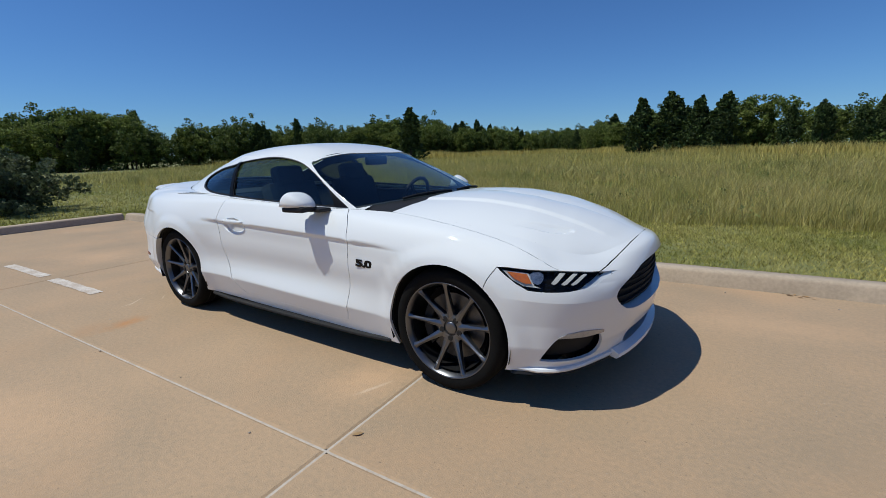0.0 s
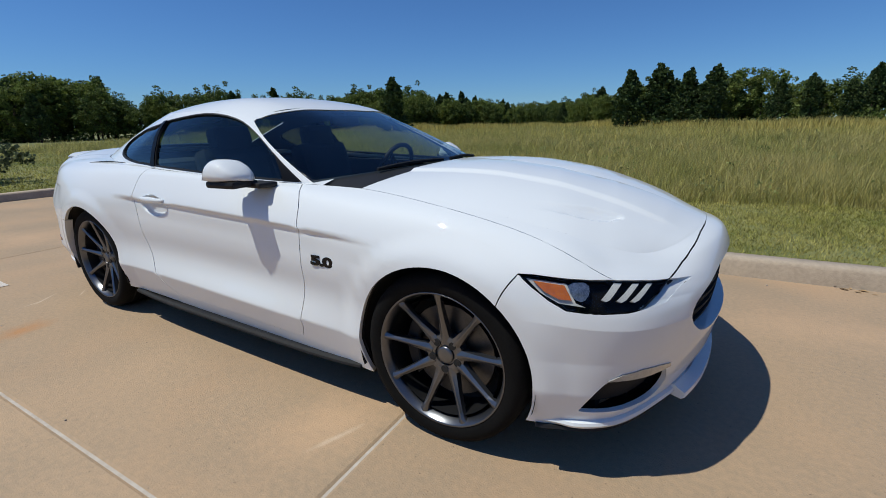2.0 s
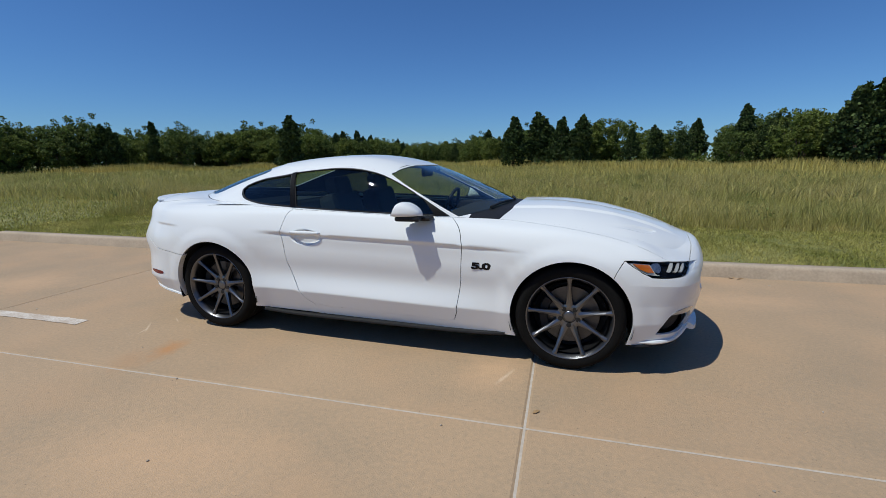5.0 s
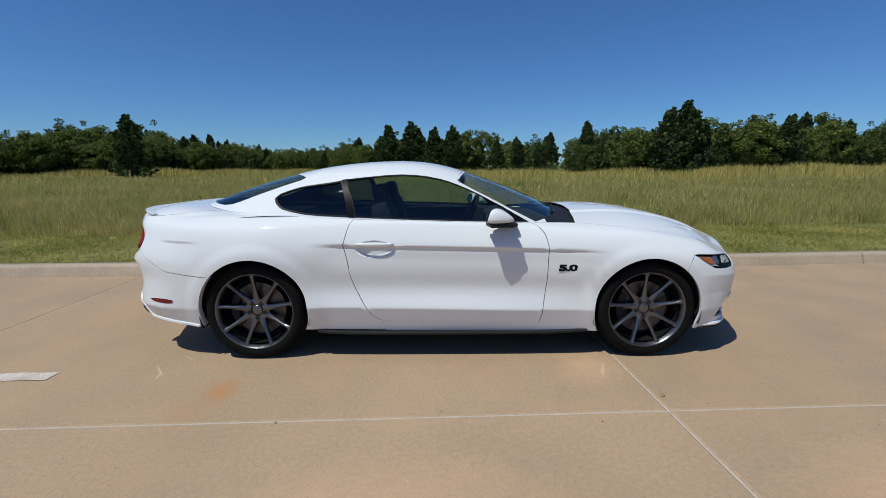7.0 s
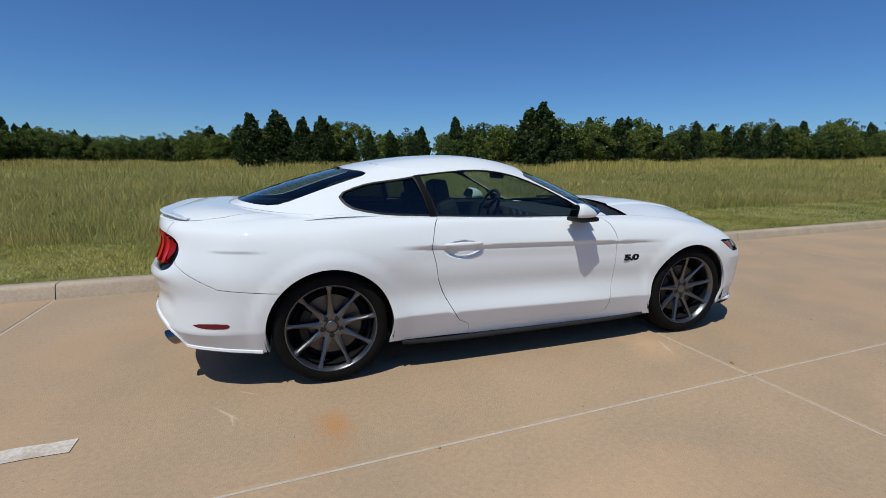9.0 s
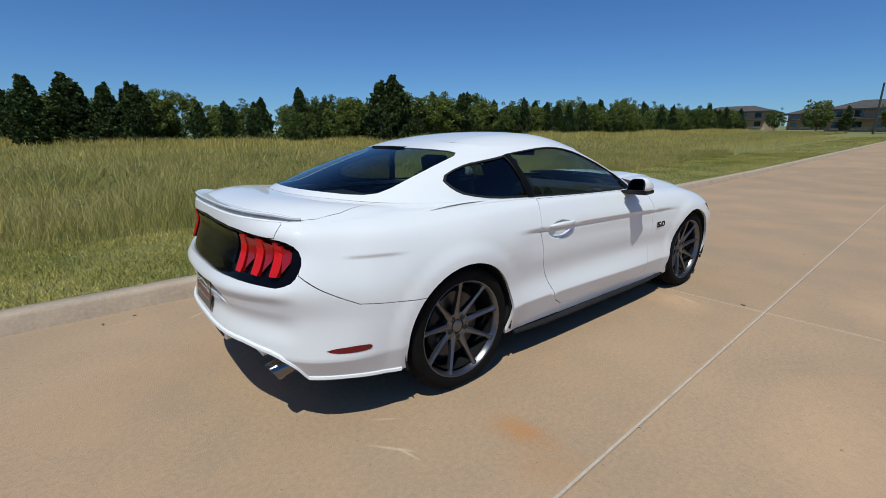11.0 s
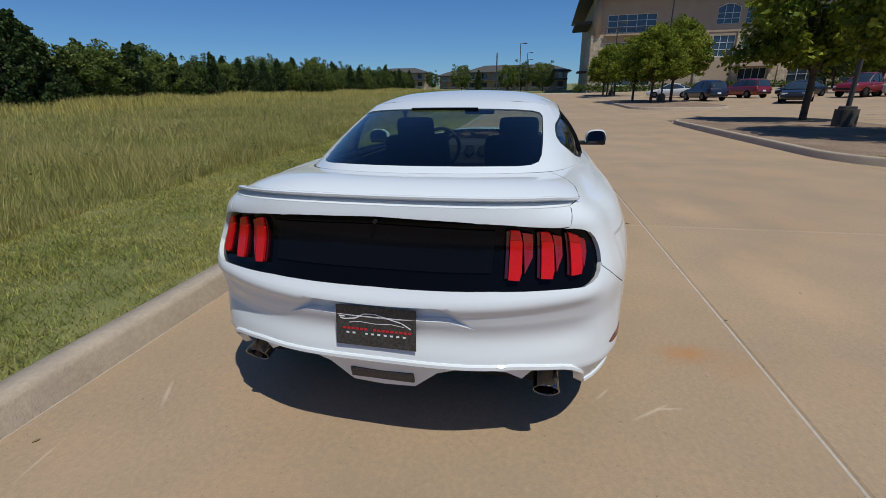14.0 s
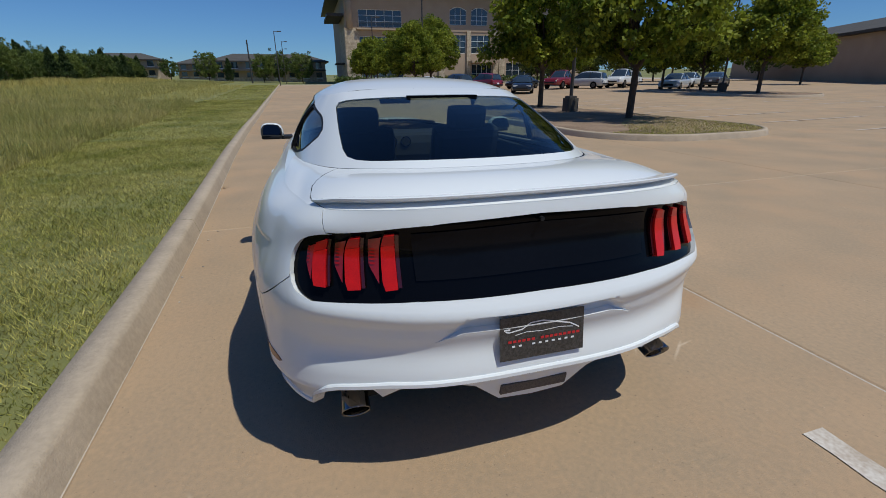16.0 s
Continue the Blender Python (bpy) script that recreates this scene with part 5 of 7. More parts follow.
# ---- doors: handles, mirrors; wings: badges; antennas ----
for s in (-1, 1):
    doors = [o for o in car.children if o.name.startswith("door") and not o.name.startswith("door_")]
    dr = doors[0] if s < 0 else doors[1]
    c = np.array([0, 0.902, 0])
    bm = bmesh.new()
    n = 14
    rings = []
    for i in range(n + 1):
        f = i / n
        x = -0.650 + 0.255 * f
        out = 0.002 + 0.022 * math.sin(math.pi * f) ** 0.5
        hgt = 0.006 + 0.010 * math.sin(math.pi * f)
        rings.append([bm.verts.new((x, s * (c[1] + out + o), 0.812 + z)) for o, z in ((-.010, -hgt), (.006, -hgt * .9), (.010, 0), (.006, hgt * .9), (-.010, hgt))])
    for r0, r1 in zip(rings, rings[1:]):
        for k in range(5):
            bm.faces.new((r0[k], r0[(k + 1) % 5], r1[(k + 1) % 5], r1[k]))
    bm.faces.new(rings[0])
    bm.faces.new(rings[-1])
    bmesh.ops.recalc_face_normals(bm, faces=bm.faces)
    part("door_handle", bm, PAINT, dr, "white pull handle", True)
    # mirror: a domed shell over a black tray, on a black foot
    def shell(sections, flat):
        bm = bmesh.new()
        rings = []
        for f, hgt, hw, base, lean in sections:
            row = []
            for i in range(25):
                a = math.pi * i / 24
                cy, cz = math.copysign(abs(math.cos(a)) ** 0.64, math.cos(a)), math.sin(a) ** 0.62
                row.append(bm.verts.new((0.405 - 0.165 * f + lean * cz - 0.22 * hw * cy * min(1, f * 3), s * (0.960 + hw * 0.86 * cy), base + hgt * cz + 0.006 * cy)))
            rings.append(row)
        for r0, r1 in zip(rings, rings[1:]):
            for i in range(24):
                bm.faces.new((r0[i], r0[i + 1], r1[i + 1], r1[i]))
            bm.faces.new((r0[24], r0[0], r1[0], r1[24]))
        bm.faces.new(rings[0])
        bmesh.ops.recalc_face_normals(bm, faces=bm.faces)
        return bm, [v.co.copy() for v in rings[-1]]
    bm, back = shell([(0, .014, .034, .970, 0), (.06, .032, .060, .967, 0), (.2, .056, .084, .965, 0), (.42, .079, .095, .963, .004), (.64, .093, .098, .962, .012), (.84, .095, .096, .962, .020), (1.0, .085, .089, .963, .026)], True)
    mirror = part("wing_mirror", bm, PAINT, dr, "white wing mirror shell over a black tray", True)
    bm = bmesh.new()
    cen = sum(back, Vector()) / len(back)
    bm.faces.new([bm.verts.new(p + Vector((-0.002, 0, 0))) for p in back])
    part("mirror_rim", bm, TRIMBLACK, mirror, "black mirror rim")
    bm = bmesh.new()
    bm.faces.new([bm.verts.new(cen + (p - cen) * 0.84 + Vector((-0.005, 0, 0))) for p in back])
    part("mirror_glass", bm, mat("mirror glass", (0.04, 0.04, 0.045), 0.05, 1.0), mirror, "mirror glass")
    bm = box_bm(0.165, 0.145, 0.032, (0.318, s * 0.960, 0.951), 0.015, turn=(0, 0, -s * 8))
    box_bm(0.14, 0.10, 0.024, (0.375, s * 0.865, 0.940), 0.010, bm=bm)
    part("mirror_foot", bm, TRIMBLACK, mirror, "black mirror foot")
    wings = [o for o in car.children if o.name.startswith("fender")]
    wg = wings[0] if s < 0 else wings[1]
    fc = bpy.data.curves.new("badge", "FONT")
    fc.body, fc.size, fc.extrude, fc.bevel_depth, fc.align_x, fc.align_y = "5.0", 0.078, 0.0015, 0.0008, "CENTER", "CENTER"
    fc.space_character = 0.92
    fc.offset = 0.0035
    tmp = new("badge_tmp", fc)
    dg = bpy.context.evaluated_depsgraph_get()
    me = bpy.data.meshes.new_from_object(tmp.evaluated_get(dg))
    bpy.data.objects.remove(tmp)
    me.materials.clear()
    me.materials.append(GLOSSBLACK)
    bc = skin(*side_uv(0.795, 0.645))
    badge = new("engine_badge", me)
    badge.parent = wg
    badge.matrix_local = Matrix.Translation((0.795, s * (float(bc[1]) + 0.0015), 0.645)) @ Euler((radians(90 if s < 0 else 90), 0, radians(0 if s < 0 else 180))).to_matrix().to_4x4() @ Matrix.Diagonal((1.45, 0.72, 1, 1))
    tagged(badge, "black raised badge reading 5.0")

# scuttle and wiper arms
ws_foot = glasshouse(np.linspace(11.0, 15, 24), np.zeros(24))
V, F = [], []
for s in (-1, 1):
    for i, p in enumerate(ws_foot):
        w = 1 - i / 23 * 1.0
        q = bonnet(0.0, min(1.0, p[1] / 0.74))
        base = len(V)
        V += [(p[0] - 0.03, s * p[1], p[2] - 0.004), (float(q[0]) + 0.01, s * p[1], float(q[2]) - 0.022)]
        if i:
            F.append((base - 2, base, base + 1, base - 1))
mesh_ob("scuttle", V, F, TRIMBLACK, True, car)
for y0, y1 in ((0.46, 0.02), (-0.06, -0.50)):
    bm = bmesh.new()
    pts = []
    for k in range(7):
        y = y0 + (y1 - y0) * k / 6
        uu = np.interp(abs(y), [0, .22, .45, .655], [15, 14, 13, 12])
        g = glasshouse(uu, 0.012 + 0.02 * math.sin(k / 6 * math.pi))
        pts.append(Vector((float(g[0]) + 0.004, y, float(g[2]) + 0.004)))
    for a, b in zip(pts, pts[1:]):
        tube_bm(a, b, 0.009, 0.009, 6, bm)
    part("wiper", bm, TRIMBLACK, car, "black wiper arm")

# ---- wheels ----
def lathe(profile, n=72, bm=None):
    """A ring turned about the y axis from (radius, y) points."""
    bm = bm or bmesh.new()
    rows = [[bm.verts.new((r * math.cos(2 * math.pi * i / n), y, r * math.sin(2 * math.pi * i / n))) for i in range(n)] for r, y in profile]
    for a, b in zip(rows, rows[1:]):
        for i in range(n):
            bm.faces.new((a[i], a[(i + 1) % n], b[(i + 1) % n], b[i]))
    return bm


def make_wheel(x, s):
    """A wheel whose face looks along -y before it is turned; nine blade spokes, five nuts."""
    wheel = new("wheel")
    wheel.parent = car
    tagged(wheel, "gunmetal nine-spoke alloy wheel with a low black tyre")
    prof = [(0.258, 0.12), (0.275, 0.128), (0.300, 0.133), (0.322, 0.128), (0.335, 0.112), (0.3415, 0.085), (0.343, 0.05), (0.343, -0.05), (0.3415, -0.085), (0.335, -0.112), (0.322, -0.128), (0.300, -0.133), (0.275, -0.128), (0.262, -0.12)]
    bm = lathe(prof)
    bmesh.ops.recalc_face_normals(bm, faces=bm.faces)
    tyre = part("tyre", bm, RUBBER, wheel, "low-profile black tyre", True)
    bm = bmesh.new()
    for k in range(3):
        y = -0.055 + 0.055 * k
        lathe([(0.3436, y - 0.005), (0.3442, y), (0.3436, y + 0.005)], 72, bm)
    part("tread_groove", bm, SHADE, wheel)
    bm = lathe([(0.240, 0.11), (0.258, 0.115), (0.266, 0.112), (0.266, 0.10), (0.25, 0.06), (0.235, 0.0), (0.238, -0.06), (0.250, -0.10), (0.262, -0.122), (0.268, -0.128), (0.270, -0.122), (0.262, -0.112)][::-1] + [])
    bmesh.ops.recalc_face_normals(bm, faces=bm.faces)
    for f in bm.faces:
        c = f.calc_center_median()
        if f.normal.dot(Vector((c.x, 0, c.z))) > 0 and abs(c.y) < 0.1:
            f.normal_flip()
    part("rim", bm, GUNMETAL, wheel, "gunmetal wheel rim with a thin lip", True)
    for k in range(9):
        a = math.radians(90 + 40 * k + 2)
        bm = bmesh.new()
        secs = []
        for r, w, face, deep in ((0.055, 0.024, -0.078, 0.035), (0.085, 0.019, -0.080, 0.034), (0.15, 0.0125, -0.094, 0.030), (0.22, 0.0105, -0.110, 0.026), (0.247, 0.014, -0.117, 0.022), (0.262, 0.020, -0.118, 0.016)):
            t = Vector((-math.sin(a), 0, math.cos(a)))
            o = Vector((math.cos(a), 0, math.sin(a))) * r
            secs.append([bm.verts.new(o + t * k1 * w + Vector((0, face + d, 0))) for k1, d in ((-1.15, deep), (-1, 0.007), (-0.18, 0), (0.18, 0), (1, 0.007), (1.15, deep))])
        for s0, s1 in zip(secs, secs[1:]):
            for i in range(6):
                bm.faces.new((s0[i], s0[(i + 1) % 6], s1[(i + 1) % 6], s1[i]))
        bm.faces.new(secs[0])
        bm.faces.new(secs[-1])
        bmesh.ops.recalc_face_normals(bm, faces=bm.faces)
        part("spoke", bm, GUNMETAL, wheel)
    bm = lathe([(0.0, -0.030), (0.080, -0.030), (0.084, -0.062), (0.080, -0.072), (0.062, -0.076), (0.044, -0.074), (0.040, -0.066), (0.0, -0.066)], 40)
    bmesh.ops.remove_doubles(bm, verts=bm.verts, dist=1e-5)
    bmesh.ops.recalc_face_normals(bm, faces=bm.faces)
    part("hub", bm, GUNMETAL, wheel, "dished hub")
    bm = lathe([(0.0, -0.079), (0.026, -0.0785), (0.034, -0.076), (0.036, -0.070), (0.036, -0.06)], 32)
    bmesh.ops.remove_doubles(bm, verts=bm.verts, dist=1e-5)
    bmesh.ops.recalc_face_normals(bm, faces=bm.faces)
    part("centre_cap", bm, GUNMETAL, wheel, "dull grey centre cap", True)
    for k in range(5):
        a = math.radians(90 + 72 * k + 36)
        p = Vector((math.cos(a) * 0.0575, 0, math.sin(a) * 0.0575))
        # solid black plug: the shade of a nut hole put into colour
        part("nut_hole", tube_bm(p + Vector((0, -0.05, 0)), p + Vector((0, -0.0785, 0)), 0.0155, n=16), SHADE, wheel)
        part("nut", tube_bm(p + Vector((0, -0.05, 0)), p + Vector((0, -0.0792, 0)), 0.008, n=6), TRIMBLACK, wheel)
    bm = lathe([(0.07, 0.004), (0.185, 0.004), (0.187, 0.0), (0.187, -0.020), (0.185, -0.024), (0.07, -0.024), (0.068, -0.04), (0.0, -0.04)], 60)
    bmesh.ops.recalc_face_normals(bm, faces=bm.faces)
    part("brake_disc", bm, STEEL, wheel, "worn steel brake disc")
    bm = bmesh.new()
    rows = []
    for a in np.linspace(143, 222, 12):
        ca, sa = math.cos(math.radians(a)), math.sin(math.radians(a))
        rows.append([bm.verts.new((ca * r, y, sa * r)) for r, y in ((0.135, -0.048), (0.142, -0.054), (0.186, -0.054), (0.193, -0.046), (0.193, 0.02), (0.135, 0.02))])
    for r0, r1 in zip(rows, rows[1:]):
        for i in range(6):
            bm.faces.new((r0[i], r0[(i + 1) % 6], r1[(i + 1) % 6], r1[i]))
    bm.faces.new(rows[0])
    bm.faces.new(rows[-1])
    bmesh.ops.recalc_face_normals(bm, faces=bm.faces)
    part("brake_caliper", bm, TRIMBLACK, wheel, "dark brake caliper")
    part("barrel", lathe([(0.2335, -0.10), (0.232, 0.0), (0.232, 0.10)], 60), mat("dark wheel barrel", (0.05, 0.05, 0.053), 0.4, 0.8), wheel, "dark inner barrel", True)
    part("backing", tube_bm((0, 0.03, 0), (0, 0.06, 0), 0.235, n=40), SHADE, wheel, "dark barrel shade")
    y = 0.795 if x > 0 else 0.795
    wheel.matrix_local = Matrix.Translation((x, s * y, HUB_Z - 0.002)) @ Euler((0, 0, 0 if s < 0 else math.pi)).to_matrix().to_4x4()
    return wheel


for wx in (REAR_HUB, FRONT_HUB):
    for ws_ in (-1, 1):
        make_wheel(wx, ws_)

# ---- cabin: floor, dashboard, seats, steering wheel, mirror ----
part("cabin_floor", box_bm(2.6, 1.42, 0.05, (-0.35, 0, 0.40), 0.01), SHADE, car)
part("dashboard", box_bm(0.50, 1.40, 0.26, (0.60, 0, 0.80), 0.08), CLOTH, car, "dark dashboard")
for k, y in enumerate((-0.12, 0.0, 0.12)):
    part("dash_vent", tube_bm((0.34, y, 0.865), (0.355, y, 0.865), 0.045, n=24), CHROME, car, "round chrome-ringed vent")
    part("vent_core", tube_bm((0.336, y, 0.865), (0.35, y, 0.865), 0.036, n=24), SHADE, car)
part("parcel_shelf", box_bm(0.50, 1.15, 0.04, (-1.52, 0, 0.935), 0.015), CLOTH, car, "dark parcel shelf")
for s in (-1, 1):
    part("door_card", box_bm(1.5, 0.05, 0.46, (-0.15, s * 0.755, 0.70), 0.02), CLOTH, car, "dark door lining")
    part("rear_side_trim", box_bm(0.75, 0.05, 0.42, (-1.2, s * 0.66, 0.72), 0.02), CLOTH, car)
for y in (-0.37, 0.37):
    seat = new("front_seat")
    seat.parent = car
    tagged(seat, "dark cloth bucket seat")
    part("cushion", box_bm(0.52, 0.50, 0.16, (-0.10, y, 0.55), 0.06), CLOTH, seat)
    part("backrest", box_bm(0.15, 0.48, 0.56, (-0.45, y, 0.80), 0.06, turn=(0, -18, 0)), CLOTH, seat)
    part("headrest", box_bm(0.11, 0.27, 0.19, (-0.53, y, 1.105), 0.045, turn=(0, -12, 0)), CLOTH, seat)
    for dy in (-.06, .06):
        part("headrest_post", tube_bm((-0.52, y + dy, 0.98), (-0.53, y + dy, 1.06), 0.007), STEEL, seat)
for y in (-0.30, 0.30):
    rear = new("rear_seat")
    rear.parent = car
    part("cushion", box_bm(0.42, 0.50, 0.14, (-0.98, y, 0.55), 0.05), CLOTH, rear)
    part("backrest", box_bm(0.13, 0.50, 0.40, (-1.25, y, 0.76), 0.05, turn=(0, -25, 0)), CLOTH, rear)
bm = bmesh.new()
sw = Matrix.Translation((0.22, 0.37, 0.90)) @ Euler((0, radians(-68), 0)).to_matrix().to_4x4()
n, m_ = 36, 8
vv = [[bm.verts.new(sw @ Vector(((0.175 + 0.016 * math.cos(2 * math.pi * j / m_)) * math.cos(2 * math.pi * i / n), (0.175 + 0.016 * math.cos(2 * math.pi * j / m_)) * math.sin(2 * math.pi * i / n), 0.016 * math.sin(2 * math.pi * j / m_)))) for j in range(m_)] for i in range(n)]
for i in range(n):
    for j in range(m_):
        bm.faces.new((vv[i][j], vv[(i + 1) % n][j], vv[(i + 1) % n][(j + 1) % m_], vv[i][(j + 1) % m_]))
for a in (0, 130, 230):
    tube_bm(sw @ Vector((0, 0, 0)), sw @ Vector((0.17 * math.cos(radians(a + 90)), 0.17 * math.sin(radians(a + 90)), 0)), 0.02, 0.014, 8, bm)
part("steering_wheel", bm, TRIMBLACK, car, "black three-spoke steering wheel", True)
part("inner_mirror", box_bm(0.03, 0.25, 0.07, (0.12, 0.0, 1.225), 0.02), TRIMBLACK, car, "black inside mirror")
part("mirror_stem", tube_bm((0.115, 0, 1.24), (0.12, 0, 1.275), 0.009), TRIMBLACK, car)
us = np.linspace(0, 0.62, 16)
g = glasshouse(us, np.full(16, 0.812))
sweep("brake_light", g + np.array([0, 0, 0.004]), [(-0.02, 0.002), (0.012, 0.0), (0.012, -0.012), (-0.02, -0.008)], GLOSSBLACK, roof, "black third brake light strip")

# ---- grass ----
def edge_y(x):
    """The front of the wood: it comes nearest ahead of the car and draws back behind it."""
    return np.interp(x, [-75, -55, -48, -38, -31, -16, -6, 1, 10, 20, 31, 44, 60, 112], [8, 14, 28, 41, 46, 55, 50, 42, 37, 31.5, 33, 32.5, 30, 29])


def blades(name, n, place, height, width, lean, material, label, category, segs=2, seed=1):
    """Many blades of grass as one mesh: place(rng, n) gives x and y in the road's frame."""
    rng = np.random.default_rng(seed)
    x, y = place(rng, n)
    n = len(x)
    z = land(x, y) + 0.095
    h = height(x, y, rng)
    w = width(x, y, rng)
    a, b = rng.uniform(0, 2 * np.pi, n), rng.uniform(0, 2 * np.pi, n)
    t = np.stack([np.cos(a), np.sin(a), 0 * a], -1)
    d = np.stack([np.cos(b), np.sin(b), 0 * b], -1) * (lean * h * rng.uniform(0.2, 1, n))[:, None]
    base = np.stack([x, y, z], -1)
    up = np.stack([0 * h, 0 * h, h], -1)
    if segs == 1:
        v = np.stack([base - t * w[:, None], base + t * w[:, None], base + up + d], 1)
        k = 3
        loops = np.arange(n * 3)
        starts = np.arange(n) * 3
    else:
        m = base + up * 0.6 + d * 0.35
        v = np.stack([base - t * w[:, None], base + t * w[:, None], m + t * w[:, None] * .8, m - t * w[:, None] * .8, base + up + d], 1)
        k = 5
        q = np.arange(n)[:, None] * 5
        loops = (q + np.array([0, 1, 2, 3, 3, 2, 4])).ravel()
        starts = (np.arange(n)[:, None] * 7 + np.array([0, 4])).ravel()
    me = raw_mesh(name, v.reshape(-1, 3), loops, starts, material)
    ob = new(name, me)
    ob.matrix_world = ROAD
    return tagged(ob, label, category, kind="stuff")


MOW_Y = 4.6


def mow_edge(x):
    """Where the mower turned: a strip that widens ahead of the car."""
    return np.interp(x, [-9, -6, -2, 2, 5, 10, 22, 80], [4.4, 4.4, 4.35, 4.7, 5.1, 5.4, 5.8, 6.8]) + 0.10 * np.sin(x * 0.7) + 0.06 * np.sin(x * 2.3)


def patchy(x, y):
    return 0.5 + 0.5 * np.sin(x * 0.9 + 1.7 * np.sin(y * 0.5)) * np.sin(y * 0.8 + 1.3 * np.sin(x * 0.37))


def near_strip(rng, n):
    x = np.r_[rng.uniform(-9, 9, int(n * .62)), rng.uniform(9, 30, int(n * .26)), rng.uniform(30, 80, n - int(n * .62) - int(n * .26))]
    y = kerb_y(x) + 0.17 + rng.uniform(0, 1, n) ** 0.9 * (mow_edge(x) - kerb_y(x) - 0.1)
    return x, y


blades("mown_grass", 400000, near_strip, lambda x, y, r: r.uniform(.012, .052, len(x)) * (0.45 + 0.6 * patchy(x * 3, y * 3) + 0.6 * patchy(x * 11 + 2 * y, y * 13)), lambda x, y, r: r.uniform(.0022, .0045, len(x)) * (1 + np.clip(np.abs(x) - 6, 0, 40) * .08), 1.3, MOWN,
       "short mown green grass along the kerb", "grass", 1, 3)


def end_strip(rng, n):
    x = END_X - 0.2 - rng.uniform(0, 1, n) ** 1.4 * 26
    y = np.where(rng.uniform(0, 1, n) < 0.6, rng.uniform(-2, 9, n), rng.uniform(-16, 9, n))
    return x, y


blades("mown_grass", 110000, end_strip, lambda x, y, r: r.uniform(.03, .06, len(x)), lambda x, y, r: r.uniform(.006, .012, len(x)), 0.9, MOWN, "short mown grass beyond the end kerb", "grass", 1, 4)


def field_near(rng, n):
    x = rng.uniform(-16, 26, n)
    y = np.where(x < -9.5, 8.0 + 0.3 * np.sin(x), mow_edge(x)) + rng.uniform(0, 1, n) ** 1.5 * 15
    return x, y


blades("tall_grass", 220000, field_near, lambda x, y, r: (0.22 + 0.26 * patchy(x, y)) * r.uniform(.5, 1.2, len(x)) * np.clip((y - mow_edge(x)) / 0.8 + 0.4, .4, 1), lambda x, y, r: r.uniform(.002, .0055, len(x)) * (1 + (y - MOW_Y) * .06), 0.9,
       TALL, "tall uncut green and straw grass in the field", "grass", 2, 5)


def field_far(rng, n):
    x = rng.uniform(-60, 110, n)
    y = mow_edge(x) + 5 + rng.uniform(0, 1, n) ** 1.2 * 38
    y = np.where(x < -12, y - 1.5, y)
    keep = (np.abs(x) < 24 + y) | (x > 0)
    return x[keep], y[keep]


blades("tall_grass", 190000, field_far, lambda x, y, r: (0.24 + 0.28 * patchy(x * .5, y * .5)) * r.uniform(.5, 1.2, len(x)), lambda x, y, r: r.uniform(.008, .022, len(x)) * (1 + np.clip(y - 15, 0, 30) * .02), 0.9,
       TALL, "tall uncut grass reaching to the tree line", "grass", 2, 6)


def heads(rng, n):
    x = rng.uniform(-20, 70, n)
    y = mow_edge(x) + 0.2 + rng.uniform(0, 1, n) ** 1.3 * 34
    return x, y


blades("seed_heads", 60000, heads, lambda x, y, r: (0.32 + 0.28 * patchy(x, y)) * r.uniform(.7, 1.2, len(x)), lambda x, y, r: r.uniform(.002, .004, len(x)) * (1 + (y - MOW_Y) * .12), 0.5, STRAW, "pale dry seed heads over the grass", "grass", 2, 7)


def straw_band(rng, n):
    x = rng.uniform(-45, 100, n)
    return x, edge_y(x) - 3.2 + rng.normal(0, 1.8, n)


blades("dry_grass", 90000, straw_band, lambda x, y, r: r.uniform(.35, 0.95, len(x)) * (0.7 + 0.6 * patchy(x * .6, y * .3)), lambda x, y, r: r.uniform(.012, .03, len(x)), 0.4, STRAW, "tall yellow dry grass before the trees", "grass", 2, 8)


# ---- trees ----
def leaf_mesh(name, centres, sizes, per, spread, leaf, material, rng, droop=0.0, point=None):
    """Leaves as small folded quads, clumped round the centres."""
    n = len(centres)
    c = np.repeat(centres, per, 0)
    s = np.repeat(sizes, per)
    g = rng.normal(0, 1, (n * per, 3))
    g /= np.maximum(np.linalg.norm(g, axis=1, keepdims=True), 1e-6)
    p = c + g * (s * spread * rng.uniform(0.35, 1, n * per) ** 0.6)[:, None] * (1, 1, .75)
    a = rng.normal(0, 1, (n * per, 3)) + g * 0.6 - np.array([0, 0, droop])
    if point is not None:
        a = a * 0.5 + point
    a /= np.linalg.norm(a, axis=1, keepdims=True)
    b = np.cross(a, rng.normal(0, 1, (n * per, 3)))
    b /= np.maximum(np.linalg.norm(b, axis=1, keepdims=True), 1e-6)
    l = leaf * rng.uniform(.6, 1.4, n * per)
    w = l * rng.uniform(.35, .55, n * per)
    v = np.stack([p, p + a * l[:, None] * .5 + b * w[:, None], p + a * l[:, None], p + a * l[:, None] * .5 - b * w[:, None]], 1)
    loops = np.arange(n * per * 4)
    return raw_mesh(name, v.reshape(-1, 3), loops, np.arange(n * per) * 4, material)


def limbs_bm(segs):
    bm = bmesh.new()
    for a, b, ra, rb in segs:
        tube_bm(a, b, ra, rb, 8, bm, False)
    return bm


